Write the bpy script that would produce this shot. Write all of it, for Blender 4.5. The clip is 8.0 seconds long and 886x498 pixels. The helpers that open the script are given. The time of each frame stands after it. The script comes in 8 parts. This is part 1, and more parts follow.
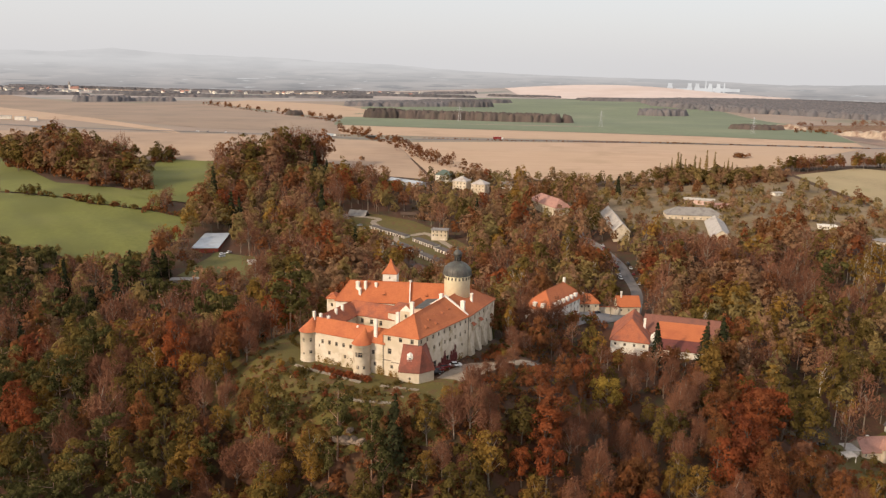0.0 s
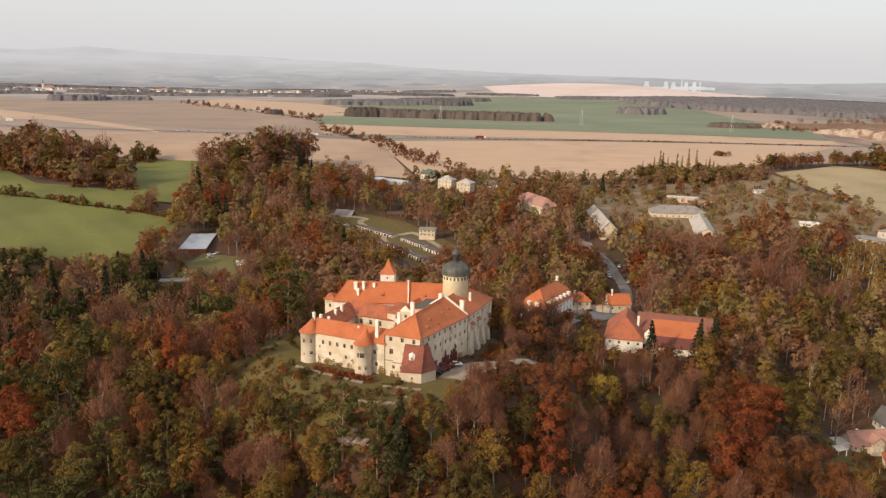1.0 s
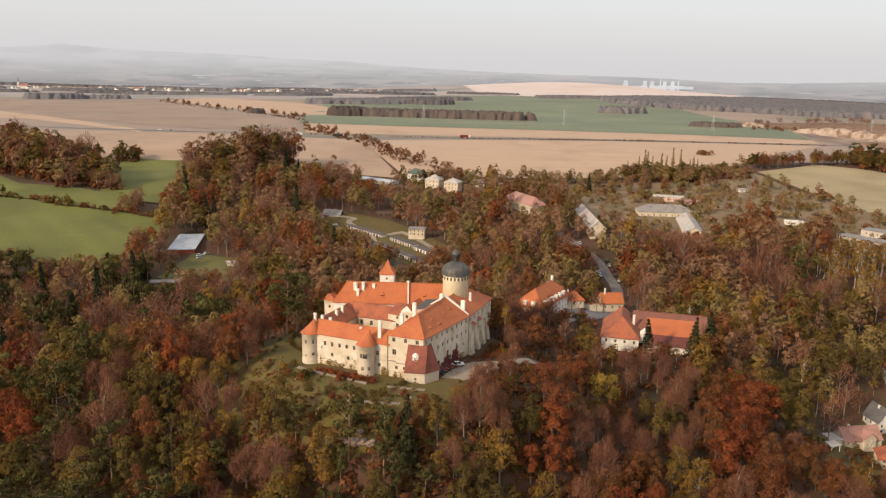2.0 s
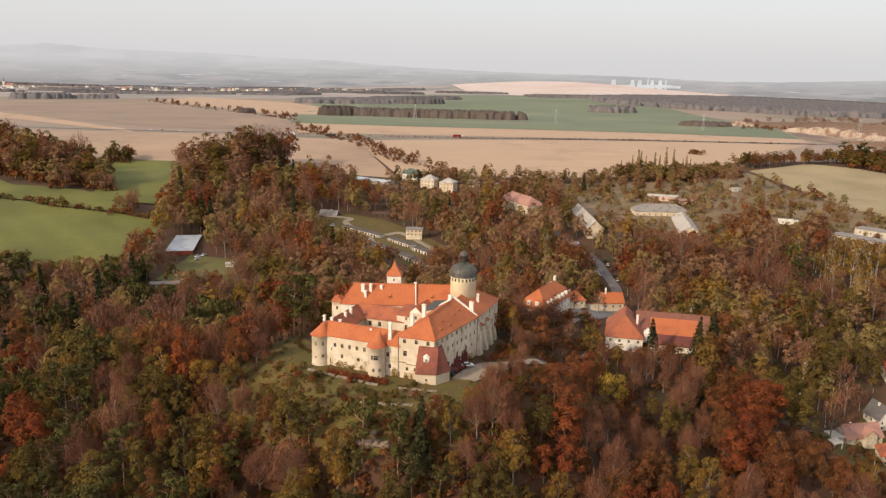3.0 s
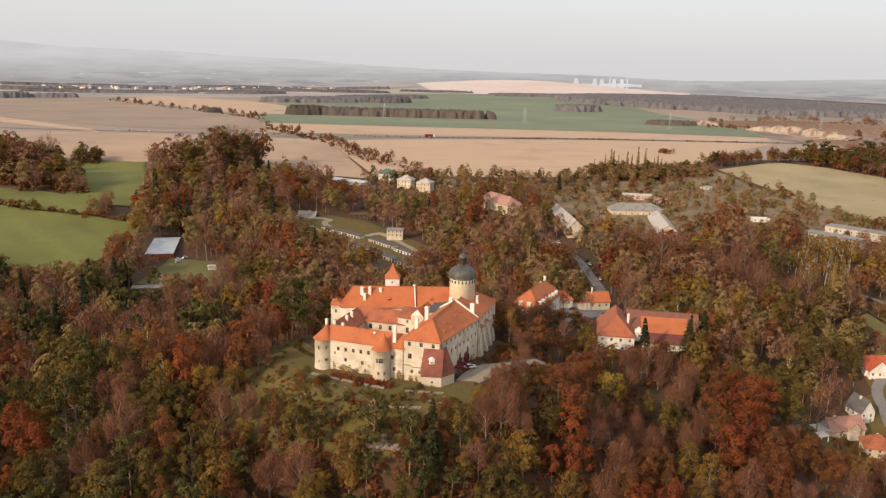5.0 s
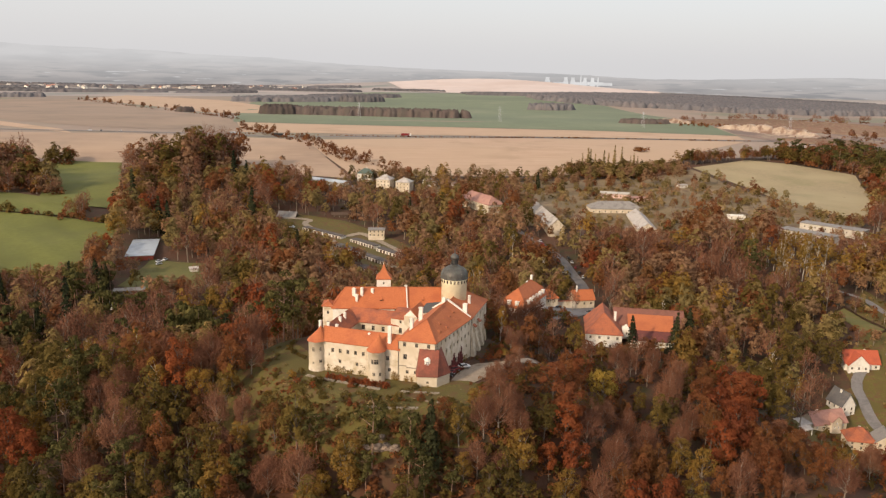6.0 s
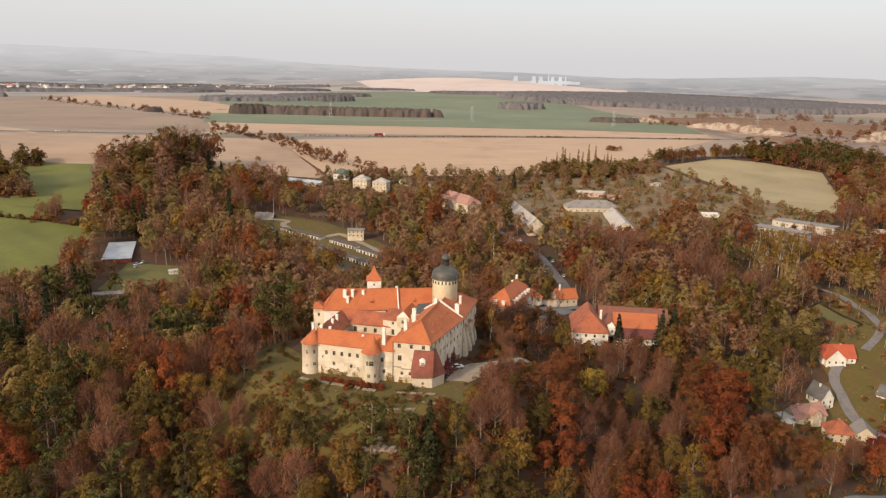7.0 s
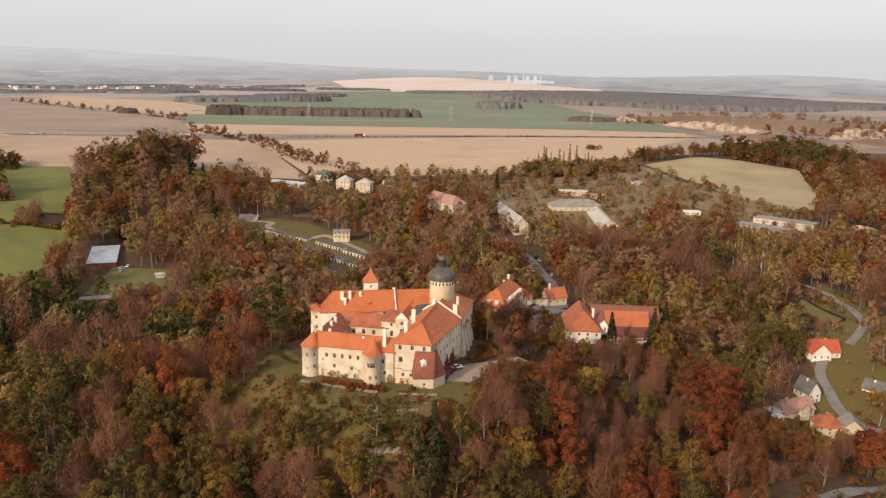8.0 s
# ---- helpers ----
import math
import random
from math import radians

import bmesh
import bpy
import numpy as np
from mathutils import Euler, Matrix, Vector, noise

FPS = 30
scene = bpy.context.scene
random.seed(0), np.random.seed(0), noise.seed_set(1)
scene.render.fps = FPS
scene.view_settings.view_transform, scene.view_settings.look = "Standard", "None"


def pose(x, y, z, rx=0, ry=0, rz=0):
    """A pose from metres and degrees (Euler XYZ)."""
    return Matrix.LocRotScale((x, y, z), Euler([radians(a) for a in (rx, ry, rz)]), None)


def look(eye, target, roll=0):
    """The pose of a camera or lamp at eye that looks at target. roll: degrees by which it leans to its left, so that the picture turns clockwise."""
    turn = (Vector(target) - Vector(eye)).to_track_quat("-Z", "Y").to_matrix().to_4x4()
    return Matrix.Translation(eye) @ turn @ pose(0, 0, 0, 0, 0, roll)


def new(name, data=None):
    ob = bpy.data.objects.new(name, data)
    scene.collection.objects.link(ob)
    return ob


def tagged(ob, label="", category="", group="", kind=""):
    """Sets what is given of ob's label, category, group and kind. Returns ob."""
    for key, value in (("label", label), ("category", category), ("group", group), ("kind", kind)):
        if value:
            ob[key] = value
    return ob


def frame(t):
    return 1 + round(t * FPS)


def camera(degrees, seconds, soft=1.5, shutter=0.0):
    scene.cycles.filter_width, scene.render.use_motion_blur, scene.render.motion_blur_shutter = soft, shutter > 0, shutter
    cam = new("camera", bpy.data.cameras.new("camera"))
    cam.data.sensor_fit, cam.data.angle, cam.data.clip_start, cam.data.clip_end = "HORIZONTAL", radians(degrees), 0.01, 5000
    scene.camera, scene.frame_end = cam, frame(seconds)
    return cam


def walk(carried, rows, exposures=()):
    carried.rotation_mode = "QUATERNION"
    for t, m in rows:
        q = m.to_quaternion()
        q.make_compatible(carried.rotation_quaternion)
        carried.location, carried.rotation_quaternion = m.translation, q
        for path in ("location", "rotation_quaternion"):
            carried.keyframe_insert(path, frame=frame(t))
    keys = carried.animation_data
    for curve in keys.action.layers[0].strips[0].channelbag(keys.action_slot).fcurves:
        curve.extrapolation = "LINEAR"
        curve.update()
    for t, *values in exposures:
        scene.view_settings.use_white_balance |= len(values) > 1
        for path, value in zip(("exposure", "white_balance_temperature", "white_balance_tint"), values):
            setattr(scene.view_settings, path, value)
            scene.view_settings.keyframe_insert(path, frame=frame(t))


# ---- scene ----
cam = camera(58.2, 8.0, soft=1.3)
PATH = [
    (0, (0.361, 0.089, 99.687), (0.368, 2.041, 99.254), 1.1),
    (0.5, (-3.382, -0.409, 100.081), (-3.347, 1.543, 99.646), 1.1),
    (1, (-7.263, -0.944, 100.395), (-7.2, 1.007, 99.959), 1.1),
    (1.5, (-11.104, -1.143, 100.665), (-11.012, 0.806, 100.228), 1.2),
    (3, (-22.452, -1.491, 101.88), (-22.306, 0.455, 101.44), 1.2),
    (3.5, (-26.081, -1.75, 102.389), (-25.919, 0.194, 101.948), 1.3),
    (4, (-29.964, -1.588, 102.749), (-29.777, 0.353, 102.307), 1.3),
    (4.5, (-33.205, -1.717, 103.17), (-32.992, 0.222, 102.728), 1.3),
    (6, (-43.7, -1.44, 104.213), (-43.391, 0.485, 103.769), 1.3),
    (6.5, (-48.611, -1.181, 104.694), (-48.256, 0.736, 104.249), 1.3),
    (7, (-52.147, -0.885, 105.007), (-51.76, 1.026, 104.562), 1.3),
    (7.5, (-56.578, -0.528, 105.374), (-56.156, 1.376, 104.929), 1.3),
    (8, (-60.305, -0.265, 105.73), (-59.858, 1.632, 105.285), 1.1),
]
walk(cam, [(t, look(eye, target, roll)) for t, eye, target, roll in PATH])

# ---- daylight: a hazy white sky with a weak low sun ----
SUN_AZ, SUN_EL = -128.0, 27.0
scene.view_settings.exposure = 0.06
world = bpy.data.worlds.new("world")
scene.world = world
world.use_nodes = True
wn, wl = world.node_tree.nodes, world.node_tree.links
wn.clear()
sky = wn.new("ShaderNodeTexSky")
sky.sky_type, sky.sun_disc = "NISHITA", False
sky.sun_elevation, sky.sun_rotation = radians(SUN_EL), radians(SUN_AZ)
sky.air_density, sky.dust_density, sky.ozone_density = 1.0, 4.0, 1.0
sky_bg = wn.new("ShaderNodeBackground")
sky_bg.inputs["Strength"].default_value = 0.05
wl.new(sky.outputs[0], sky_bg.inputs["Color"])
cloud_bg = wn.new("ShaderNodeBackground")
cloud_bg.inputs["Color"].default_value = (0.80, 0.783, 0.792, 1)
cloud_bg.inputs["Strength"].default_value = 0.785
sky_sum, sky_out = wn.new("ShaderNodeAddShader"), wn.new("ShaderNodeOutputWorld")
wl.new(sky_bg.outputs[0], sky_sum.inputs[0])
wl.new(cloud_bg.outputs[0], sky_sum.inputs[1])
wl.new(sky_sum.outputs[0], sky_out.inputs["Surface"])

sun_data = bpy.data.lights.new("sun", "SUN")
sun_data.energy, sun_data.angle, sun_data.color = 3.3, radians(3.0), (1.0, 0.79, 0.57)
sun = new("sun", sun_data)
az, el = radians(SUN_AZ), radians(SUN_EL)
toward = Vector((math.sin(az) * math.cos(el), math.cos(az) * math.cos(el), math.sin(el)))
sun.matrix_basis = look(toward * 300, (0, 0, 0))


# ---- materials ----
def nodes_of(name):
    m = bpy.data.materials.new(name)
    m.use_nodes = True
    n, l = m.node_tree.nodes, m.node_tree.links
    n.clear()
    return m, n, l


def noise_fac(n, l, size, low=0.35, high=0.65, detail=5.0, stretch=None):
    """A noise of that size in metres, spread to 0..1."""
    geo, tex, ramp = n.new("ShaderNodeNewGeometry"), n.new("ShaderNodeTexNoise"), n.new("ShaderNodeMapRange")
    vec = geo.outputs["Position"]
    if stretch:
        mp = n.new("ShaderNodeMapping")
        mp.inputs["Scale"].default_value = stretch[:3]
        mp.inputs["Rotation"].default_value[2] = stretch[3]
        l.new(vec, mp.inputs["Vector"])
        vec = mp.outputs["Vector"]
    l.new(vec, tex.inputs["Vector"])
    tex.inputs["Scale"].default_value, tex.inputs["Detail"].default_value = 1.0 / size, detail
    l.new(tex.outputs["Fac"], ramp.inputs["Value"])
    ramp.inputs["From Min"].default_value, ramp.inputs["From Max"].default_value = low, high
    return ramp.outputs["Result"]


def mixed(n, l, fac, a, b):
    mx = n.new("ShaderNodeMix")
    mx.data_type = "RGBA"
    for sock, v in ((mx.inputs[0], fac), (mx.inputs[6], a), (mx.inputs[7], b)):
        if isinstance(v, (tuple, list)):
            sock.default_value = (*v[:3], 1)
        elif isinstance(v, (int, float)):
            sock.default_value = v
        else:
            l.new(v, sock)
    return mx.outputs[2]


def surface(name, a, b, size=0.6, rough=0.85, stain=None, stain_size=7.0, stain_at=(0.5, 0.75), relief=0.3, metal=0.0, stretch=None, third=None, third_size=40.0):
    """Two tones in fine grain, an optional stain in larger patches, an optional third tone in wide ones, and relief."""
    m, n, l = nodes_of(name)
    grain = noise_fac(n, l, size, 0.3, 0.7, 6.0, stretch)
    col = mixed(n, l, grain, a, b)
    if stain:
        col = mixed(n, l, noise_fac(n, l, stain_size, *stain_at, 6.0), col, stain)
    if third:
        col = mixed(n, l, noise_fac(n, l, third_size, 0.42, 0.62, 4.0), col, third)
    bsdf, out, bmp = n.new("ShaderNodeBsdfPrincipled"), n.new("ShaderNodeOutputMaterial"), n.new("ShaderNodeBump")
    l.new(col, bsdf.inputs["Base Color"])
    bsdf.inputs["Roughness"].default_value, bsdf.inputs["Metallic"].default_value = rough, metal
    bmp.inputs["Strength"].default_value, bmp.inputs["Distance"].default_value = relief, 0.05
    l.new(grain, bmp.inputs["Height"])
    l.new(bmp.outputs[0], bsdf.inputs["Normal"])
    l.new(bsdf.outputs[0], out.inputs[0])
    return m


def foliage(name, tones, glow_through=0.34):
    """Leaves: each tree takes a tone of the ramp, each leaf differs a little."""
    m, n, l = nodes_of(name)
    info, geo, tone, add, ramp = n.new("ShaderNodeObjectInfo"), n.new("ShaderNodeNewGeometry"), n.new("ShaderNodeAttribute"), n.new("ShaderNodeMath"), n.new("ShaderNodeValToRGB")
    tone.attribute_name = "tone"
    wrap, shift = n.new("ShaderNodeMath"), n.new("ShaderNodeMath")
    wrap.operation, shift.operation = "FRACT", "MULTIPLY_ADD"
    l.new(info.outputs["Random"], add.inputs[0])
    l.new(tone.outputs["Fac"], add.inputs[1])
    l.new(add.outputs[0], wrap.inputs[0])
    l.new(noise_fac(n, l, 2.2, 0.3, 0.7, 2.0), shift.inputs[0])
    shift.inputs[1].default_value = 0.12
    l.new(wrap.outputs[0], shift.inputs[2])
    l.new(shift.outputs[0], ramp.inputs["Fac"])
    els = ramp.color_ramp.elements
    for i, c in enumerate(tones):
        e = els[i] if i < 2 else els.new(1.0)
        e.position, e.color = i / (len(tones) - 1), (c[0] * 1.03, c[1] * 0.945, c[2] * 0.88, 1)
    vary = n.new("ShaderNodeMapRange")
    l.new(geo.outputs["Random Per Island"], vary.inputs["Value"])
    vary.inputs["To Min"].default_value, vary.inputs["To Max"].default_value = 0.78, 1.22
    sc = n.new("ShaderNodeVectorMath")
    sc.operation = "SCALE"
    l.new(ramp.outputs["Color"], sc.inputs[0])
    l.new(vary.outputs[0], sc.inputs["Scale"])
    dif, tra, mx, out = n.new("ShaderNodeBsdfDiffuse"), n.new("ShaderNodeBsdfTranslucent"), n.new("ShaderNodeMixShader"), n.new("ShaderNodeOutputMaterial")
    l.new(sc.outputs[0], dif.inputs["Color"])
    l.new(sc.outputs[0], tra.inputs["Color"])
    mx.inputs[0].default_value = glow_through
    l.new(dif.outputs[0], mx.inputs[1])
    l.new(tra.outputs[0], mx.inputs[2])
    l.new(mx.outputs[0], out.inputs[0])
    return m


M = {
    "plaster": surface("cream_plaster", (0.61, 0.525, 0.41), (0.71, 0.62, 0.50), 1.2, 0.9, (0.39, 0.31, 0.19), 3.4, (0.52, 0.70), third=(0.56, 0.465, 0.335), third_size=6.0),
    "plaster_grey": surface("weathered_plaster", (0.52, 0.44, 0.33), (0.64, 0.55, 0.42), 1.0, 0.9, (0.36, 0.29, 0.20), 3.0, (0.48, 0.70)),
    "yellow_plaster": surface("yellow_plaster", (0.68, 0.60, 0.40), (0.76, 0.68, 0.47), 1.2, 0.9, (0.58, 0.48, 0.28), 4.0),
    "white": surface("white_render", (0.70, 0.66, 0.58), (0.80, 0.76, 0.68), 0.8, 0.9, (0.55, 0.49, 0.40), 3.0),
    "tile": surface("orange_clay_tile", (0.385, 0.104, 0.034), (0.475, 0.146, 0.050), 0.5, 0.8, (0.34, 0.090, 0.034), 5.0, (0.50, 0.75), 0.5),
    "tile_old": surface("old_clay_tile", (0.30, 0.085, 0.040), (0.42, 0.13, 0.055), 0.5, 0.85, (0.20, 0.07, 0.045), 3.5, (0.45, 0.70), 0.5),
    "tile_red": surface("red_clay_tile", (0.36, 0.070, 0.030), (0.44, 0.100, 0.042), 0.5, 0.8, (0.28, 0.06, 0.03), 4.0, (0.50, 0.75), 0.5),
    "grass": surface("garden_grass", (0.095, 0.088, 0.022), (0.140, 0.122, 0.032), 1.0, 0.95, (0.150, 0.105, 0.040), 5.0, (0.55, 0.70), 0.6, third=(0.105, 0.100, 0.026), third_size=14.0),
    "tile_dark": surface("brown_clay_tile", (0.20, 0.060, 0.040), (0.28, 0.085, 0.050), 0.5, 0.85, (0.13, 0.05, 0.035), 3.0, (0.45, 0.70), 0.5),
    "tile_brown": surface("dull_brown_tile", (0.165, 0.064, 0.043), (0.225, 0.090, 0.060), 0.5, 0.85, (0.12, 0.055, 0.040), 3.0),
    "tile_wine": surface("dark_wine_tile", (0.115, 0.030, 0.024), (0.155, 0.042, 0.032), 0.5, 0.8, (0.09, 0.03, 0.025), 3.0),
    "tile_pink": surface("faded_pink_tile", (0.34, 0.17, 0.13), (0.42, 0.23, 0.18), 0.6, 0.85, (0.26, 0.14, 0.11), 4.0),
    "slate": surface("grey_roof_sheet", (0.21, 0.192, 0.175), (0.28, 0.255, 0.23), 0.7, 0.8, (0.15, 0.13, 0.115), 4.0),
    "pale_roof": surface("pale_fibre_cement", (0.40, 0.36, 0.325), (0.50, 0.455, 0.41), 0.8, 0.85, (0.29, 0.245, 0.205), 4.0),
    "blue_roof": surface("blue_grey_sheet_metal", (0.36, 0.40, 0.44), (0.45, 0.49, 0.53), 0.7, 0.5, (0.28, 0.30, 0.33), 6.0),
    "green_roof": surface("dark_green_sheet", (0.07, 0.10, 0.08), (0.11, 0.14, 0.11), 0.7, 0.6),
    "lead": surface("weathered_lead", (0.068, 0.064, 0.056), (0.105, 0.098, 0.086), 0.8, 0.55, (0.12, 0.13, 0.11), 2.0, (0.5, 0.75), 0.3, 0.3),
    "pane": surface("dark_window_glass", (0.020, 0.021, 0.022), (0.032, 0.033, 0.034), 0.5, 0.12, relief=0.0),
    "frame": surface("painted_window_frame", (0.30, 0.25, 0.19), (0.38, 0.32, 0.25), 0.2, 0.7),
    "white_frame": surface("white_painted_wood", (0.72, 0.70, 0.66), (0.80, 0.78, 0.74), 0.2, 0.6),
    "wood": surface("dark_wood", (0.055, 0.032, 0.020), (0.095, 0.055, 0.032), 0.3, 0.8),
    "red_wood": surface("red_stained_wood", (0.20, 0.035, 0.020), (0.27, 0.055, 0.030), 0.4, 0.75),
    "ivy": surface("red_creeper", (0.085, 0.012, 0.012), (0.16, 0.028, 0.018), 0.5, 0.85),
    "stone": surface("field_stone", (0.20, 0.165, 0.125), (0.33, 0.28, 0.22), 0.5, 0.95, (0.18, 0.14, 0.10), 2.0, relief=0.7),
    "rock": surface("pale_rock", (0.185, 0.135, 0.100), (0.30, 0.225, 0.170), 0.7, 0.95, (0.13, 0.10, 0.06), 2.5, relief=0.8),
    "asphalt": surface("asphalt", (0.15, 0.135, 0.13), (0.20, 0.185, 0.175), 1.0, 0.9, (0.11, 0.10, 0.095), 5.0),
    "gravel": surface("pale_gravel", (0.26, 0.205, 0.15), (0.34, 0.275, 0.21), 0.5, 0.95, (0.20, 0.15, 0.10), 3.0),
    "dirt": surface("dirt_track", (0.20, 0.115, 0.07), (0.27, 0.17, 0.11), 0.8, 0.95, (0.14, 0.075, 0.04), 5.0),
    "concrete": surface("pale_concrete", (0.48, 0.43, 0.36), (0.58, 0.53, 0.45), 1.0, 0.9, (0.36, 0.31, 0.25), 4.0),
    "floor": surface("leaf_litter", (0.042, 0.020, 0.011), (0.085, 0.040, 0.020), 0.8, 0.95, (0.052, 0.044, 0.016), 5.0, (0.46, 0.64), 0.8, third=(0.090, 0.038, 0.018), third_size=26.0),
    "lawn": surface("rough_autumn_grass", (0.078, 0.064, 0.012), (0.135, 0.104, 0.021), 0.7, 0.95, (0.115, 0.058, 0.022), 2.6, (0.46, 0.60), 0.9, third=(0.092, 0.072, 0.014), third_size=8.0),
    "dry_grass": surface("dry_farmyard_grass", (0.190, 0.132, 0.070), (0.265, 0.190, 0.105), 2.0, 0.95, (0.14, 0.085, 0.05), 9.0, (0.50, 0.64), 0.7, third=(0.165, 0.118, 0.056), third_size=24.0),
    "dark_slate": surface("dark_roof_slate", (0.085, 0.080, 0.080), (0.125, 0.116, 0.114), 0.5, 0.7, (0.16, 0.14, 0.12), 3.0),
    "tar_roof": surface("tarred_roof_felt", (0.075, 0.062, 0.058), (0.110, 0.092, 0.086), 0.8, 0.9, (0.15, 0.125, 0.115), 4.0),
    "meadow": surface("green_meadow", (0.118, 0.124, 0.021), (0.150, 0.152, 0.029), 3.0, 0.95, (0.160, 0.150, 0.038), 30.0, third=(0.102, 0.106, 0.019), third_size=60.0),
    "stubble": surface("maize_stubble", (0.40, 0.268, 0.178), (0.47, 0.328, 0.225), 6.0, 0.95, (0.34, 0.235, 0.15), 40.0, stretch=(0.12, 1.0, 1.0, 0.12), third=(0.43, 0.30, 0.20), third_size=130.0),
    "stubble_brown": surface("brown_stubble", (0.23, 0.165, 0.12), (0.28, 0.205, 0.15), 9.0, 0.95, (0.20, 0.15, 0.11), 60.0, stretch=(0.3, 1.0, 1.0, 0.5), third=(0.30, 0.215, 0.155), third_size=160.0),
    "stubble_dull": surface("dull_stubble", (0.30, 0.205, 0.14), (0.37, 0.26, 0.18), 6.0, 0.95, (0.26, 0.185, 0.13), 40.0, stretch=(0.15, 1.0, 1.0, 0.9), third=(0.40, 0.28, 0.19), third_size=110.0),
    "scrubland": surface("brown_scrubland", (0.190, 0.125, 0.095), (0.270, 0.185, 0.140), 7.0, 0.95, (0.30, 0.235, 0.165), 26.0, (0.52, 0.64), third=(0.165, 0.120, 0.100), third_size=60.0),
    "crop": surface("winter_crop", (0.140, 0.165, 0.098), (0.170, 0.196, 0.116), 12.0, 0.95, (0.20, 0.212, 0.135), 120.0, third=(0.130, 0.156, 0.096), third_size=260.0),
    "tan": surface("dry_tan_grass", (0.265, 0.205, 0.112), (0.325, 0.255, 0.145), 3.0, 0.95, (0.22, 0.19, 0.09), 40.0, third=(0.34, 0.27, 0.15), third_size=70.0),
    "sand": surface("pale_opencast_earth", (0.55, 0.45, 0.405), (0.61, 0.505, 0.455), 80.0, 0.95, (0.52, 0.40, 0.34), 300.0),
    "quarry": surface("quarry_sand", (0.34, 0.265, 0.20), (0.43, 0.345, 0.27), 5.0, 0.95, (0.20, 0.125, 0.09), 14.0, (0.46, 0.60), stretch=(1.0, 1.0, 0.3, 0.0)),
    # greyed and paled, so the haze over the plain sits in its colour
    "hazed_plain": surface("hazed_far_plain", (0.25, 0.232, 0.215), (0.30, 0.275, 0.255), 60.0, 0.95, (0.20, 0.205, 0.185), 220.0, (0.47, 0.56), 0.0, third=(0.36, 0.30, 0.27), third_size=420.0),
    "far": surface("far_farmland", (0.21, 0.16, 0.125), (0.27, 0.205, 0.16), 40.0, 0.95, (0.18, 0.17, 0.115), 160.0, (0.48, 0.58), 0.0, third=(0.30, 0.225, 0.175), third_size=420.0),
    "bark": surface("grey_brown_bark", (0.085, 0.062, 0.045), (0.150, 0.115, 0.085), 0.4, 0.95),
    "grey_bark": surface("pale_grey_bark", (0.19, 0.150, 0.115), (0.30, 0.245, 0.190), 0.5, 0.9, (0.12, 0.10, 0.06), 2.0),
    "pale_bark": surface("pale_birch_bark", (0.38, 0.33, 0.27), (0.50, 0.45, 0.38), 0.5, 0.9, (0.12, 0.09, 0.07), 1.0, (0.6, 0.7)),
    "pine_bark": surface("pinkish_pine_bark", (0.20, 0.12, 0.08), (0.30, 0.19, 0.13), 0.5, 0.95),
    "rubber": surface("black_rubber", (0.018, 0.018, 0.018), (0.028, 0.028, 0.028), 0.2, 0.9),
    "car_white": surface("white_car_paint", (0.72, 0.72, 0.72), (0.78, 0.78, 0.78), 0.6, 0.3, relief=0.0),
    "car_red": surface("dark_red_car_paint", (0.18, 0.016, 0.016), (0.22, 0.022, 0.022), 0.6, 0.3, relief=0.0),
    "car_dark": surface("black_car_paint", (0.018, 0.019, 0.021), (0.028, 0.029, 0.032), 0.6, 0.3, relief=0.0),
    "car_silver": surface("silver_car_paint", (0.42, 0.43, 0.45), (0.50, 0.51, 0.53), 0.6, 0.35, relief=0.0),
    "pink_render": surface("pink_render", (0.62, 0.42, 0.36), (0.70, 0.50, 0.43), 0.8, 0.9, (0.52, 0.37, 0.31), 3.0),
}
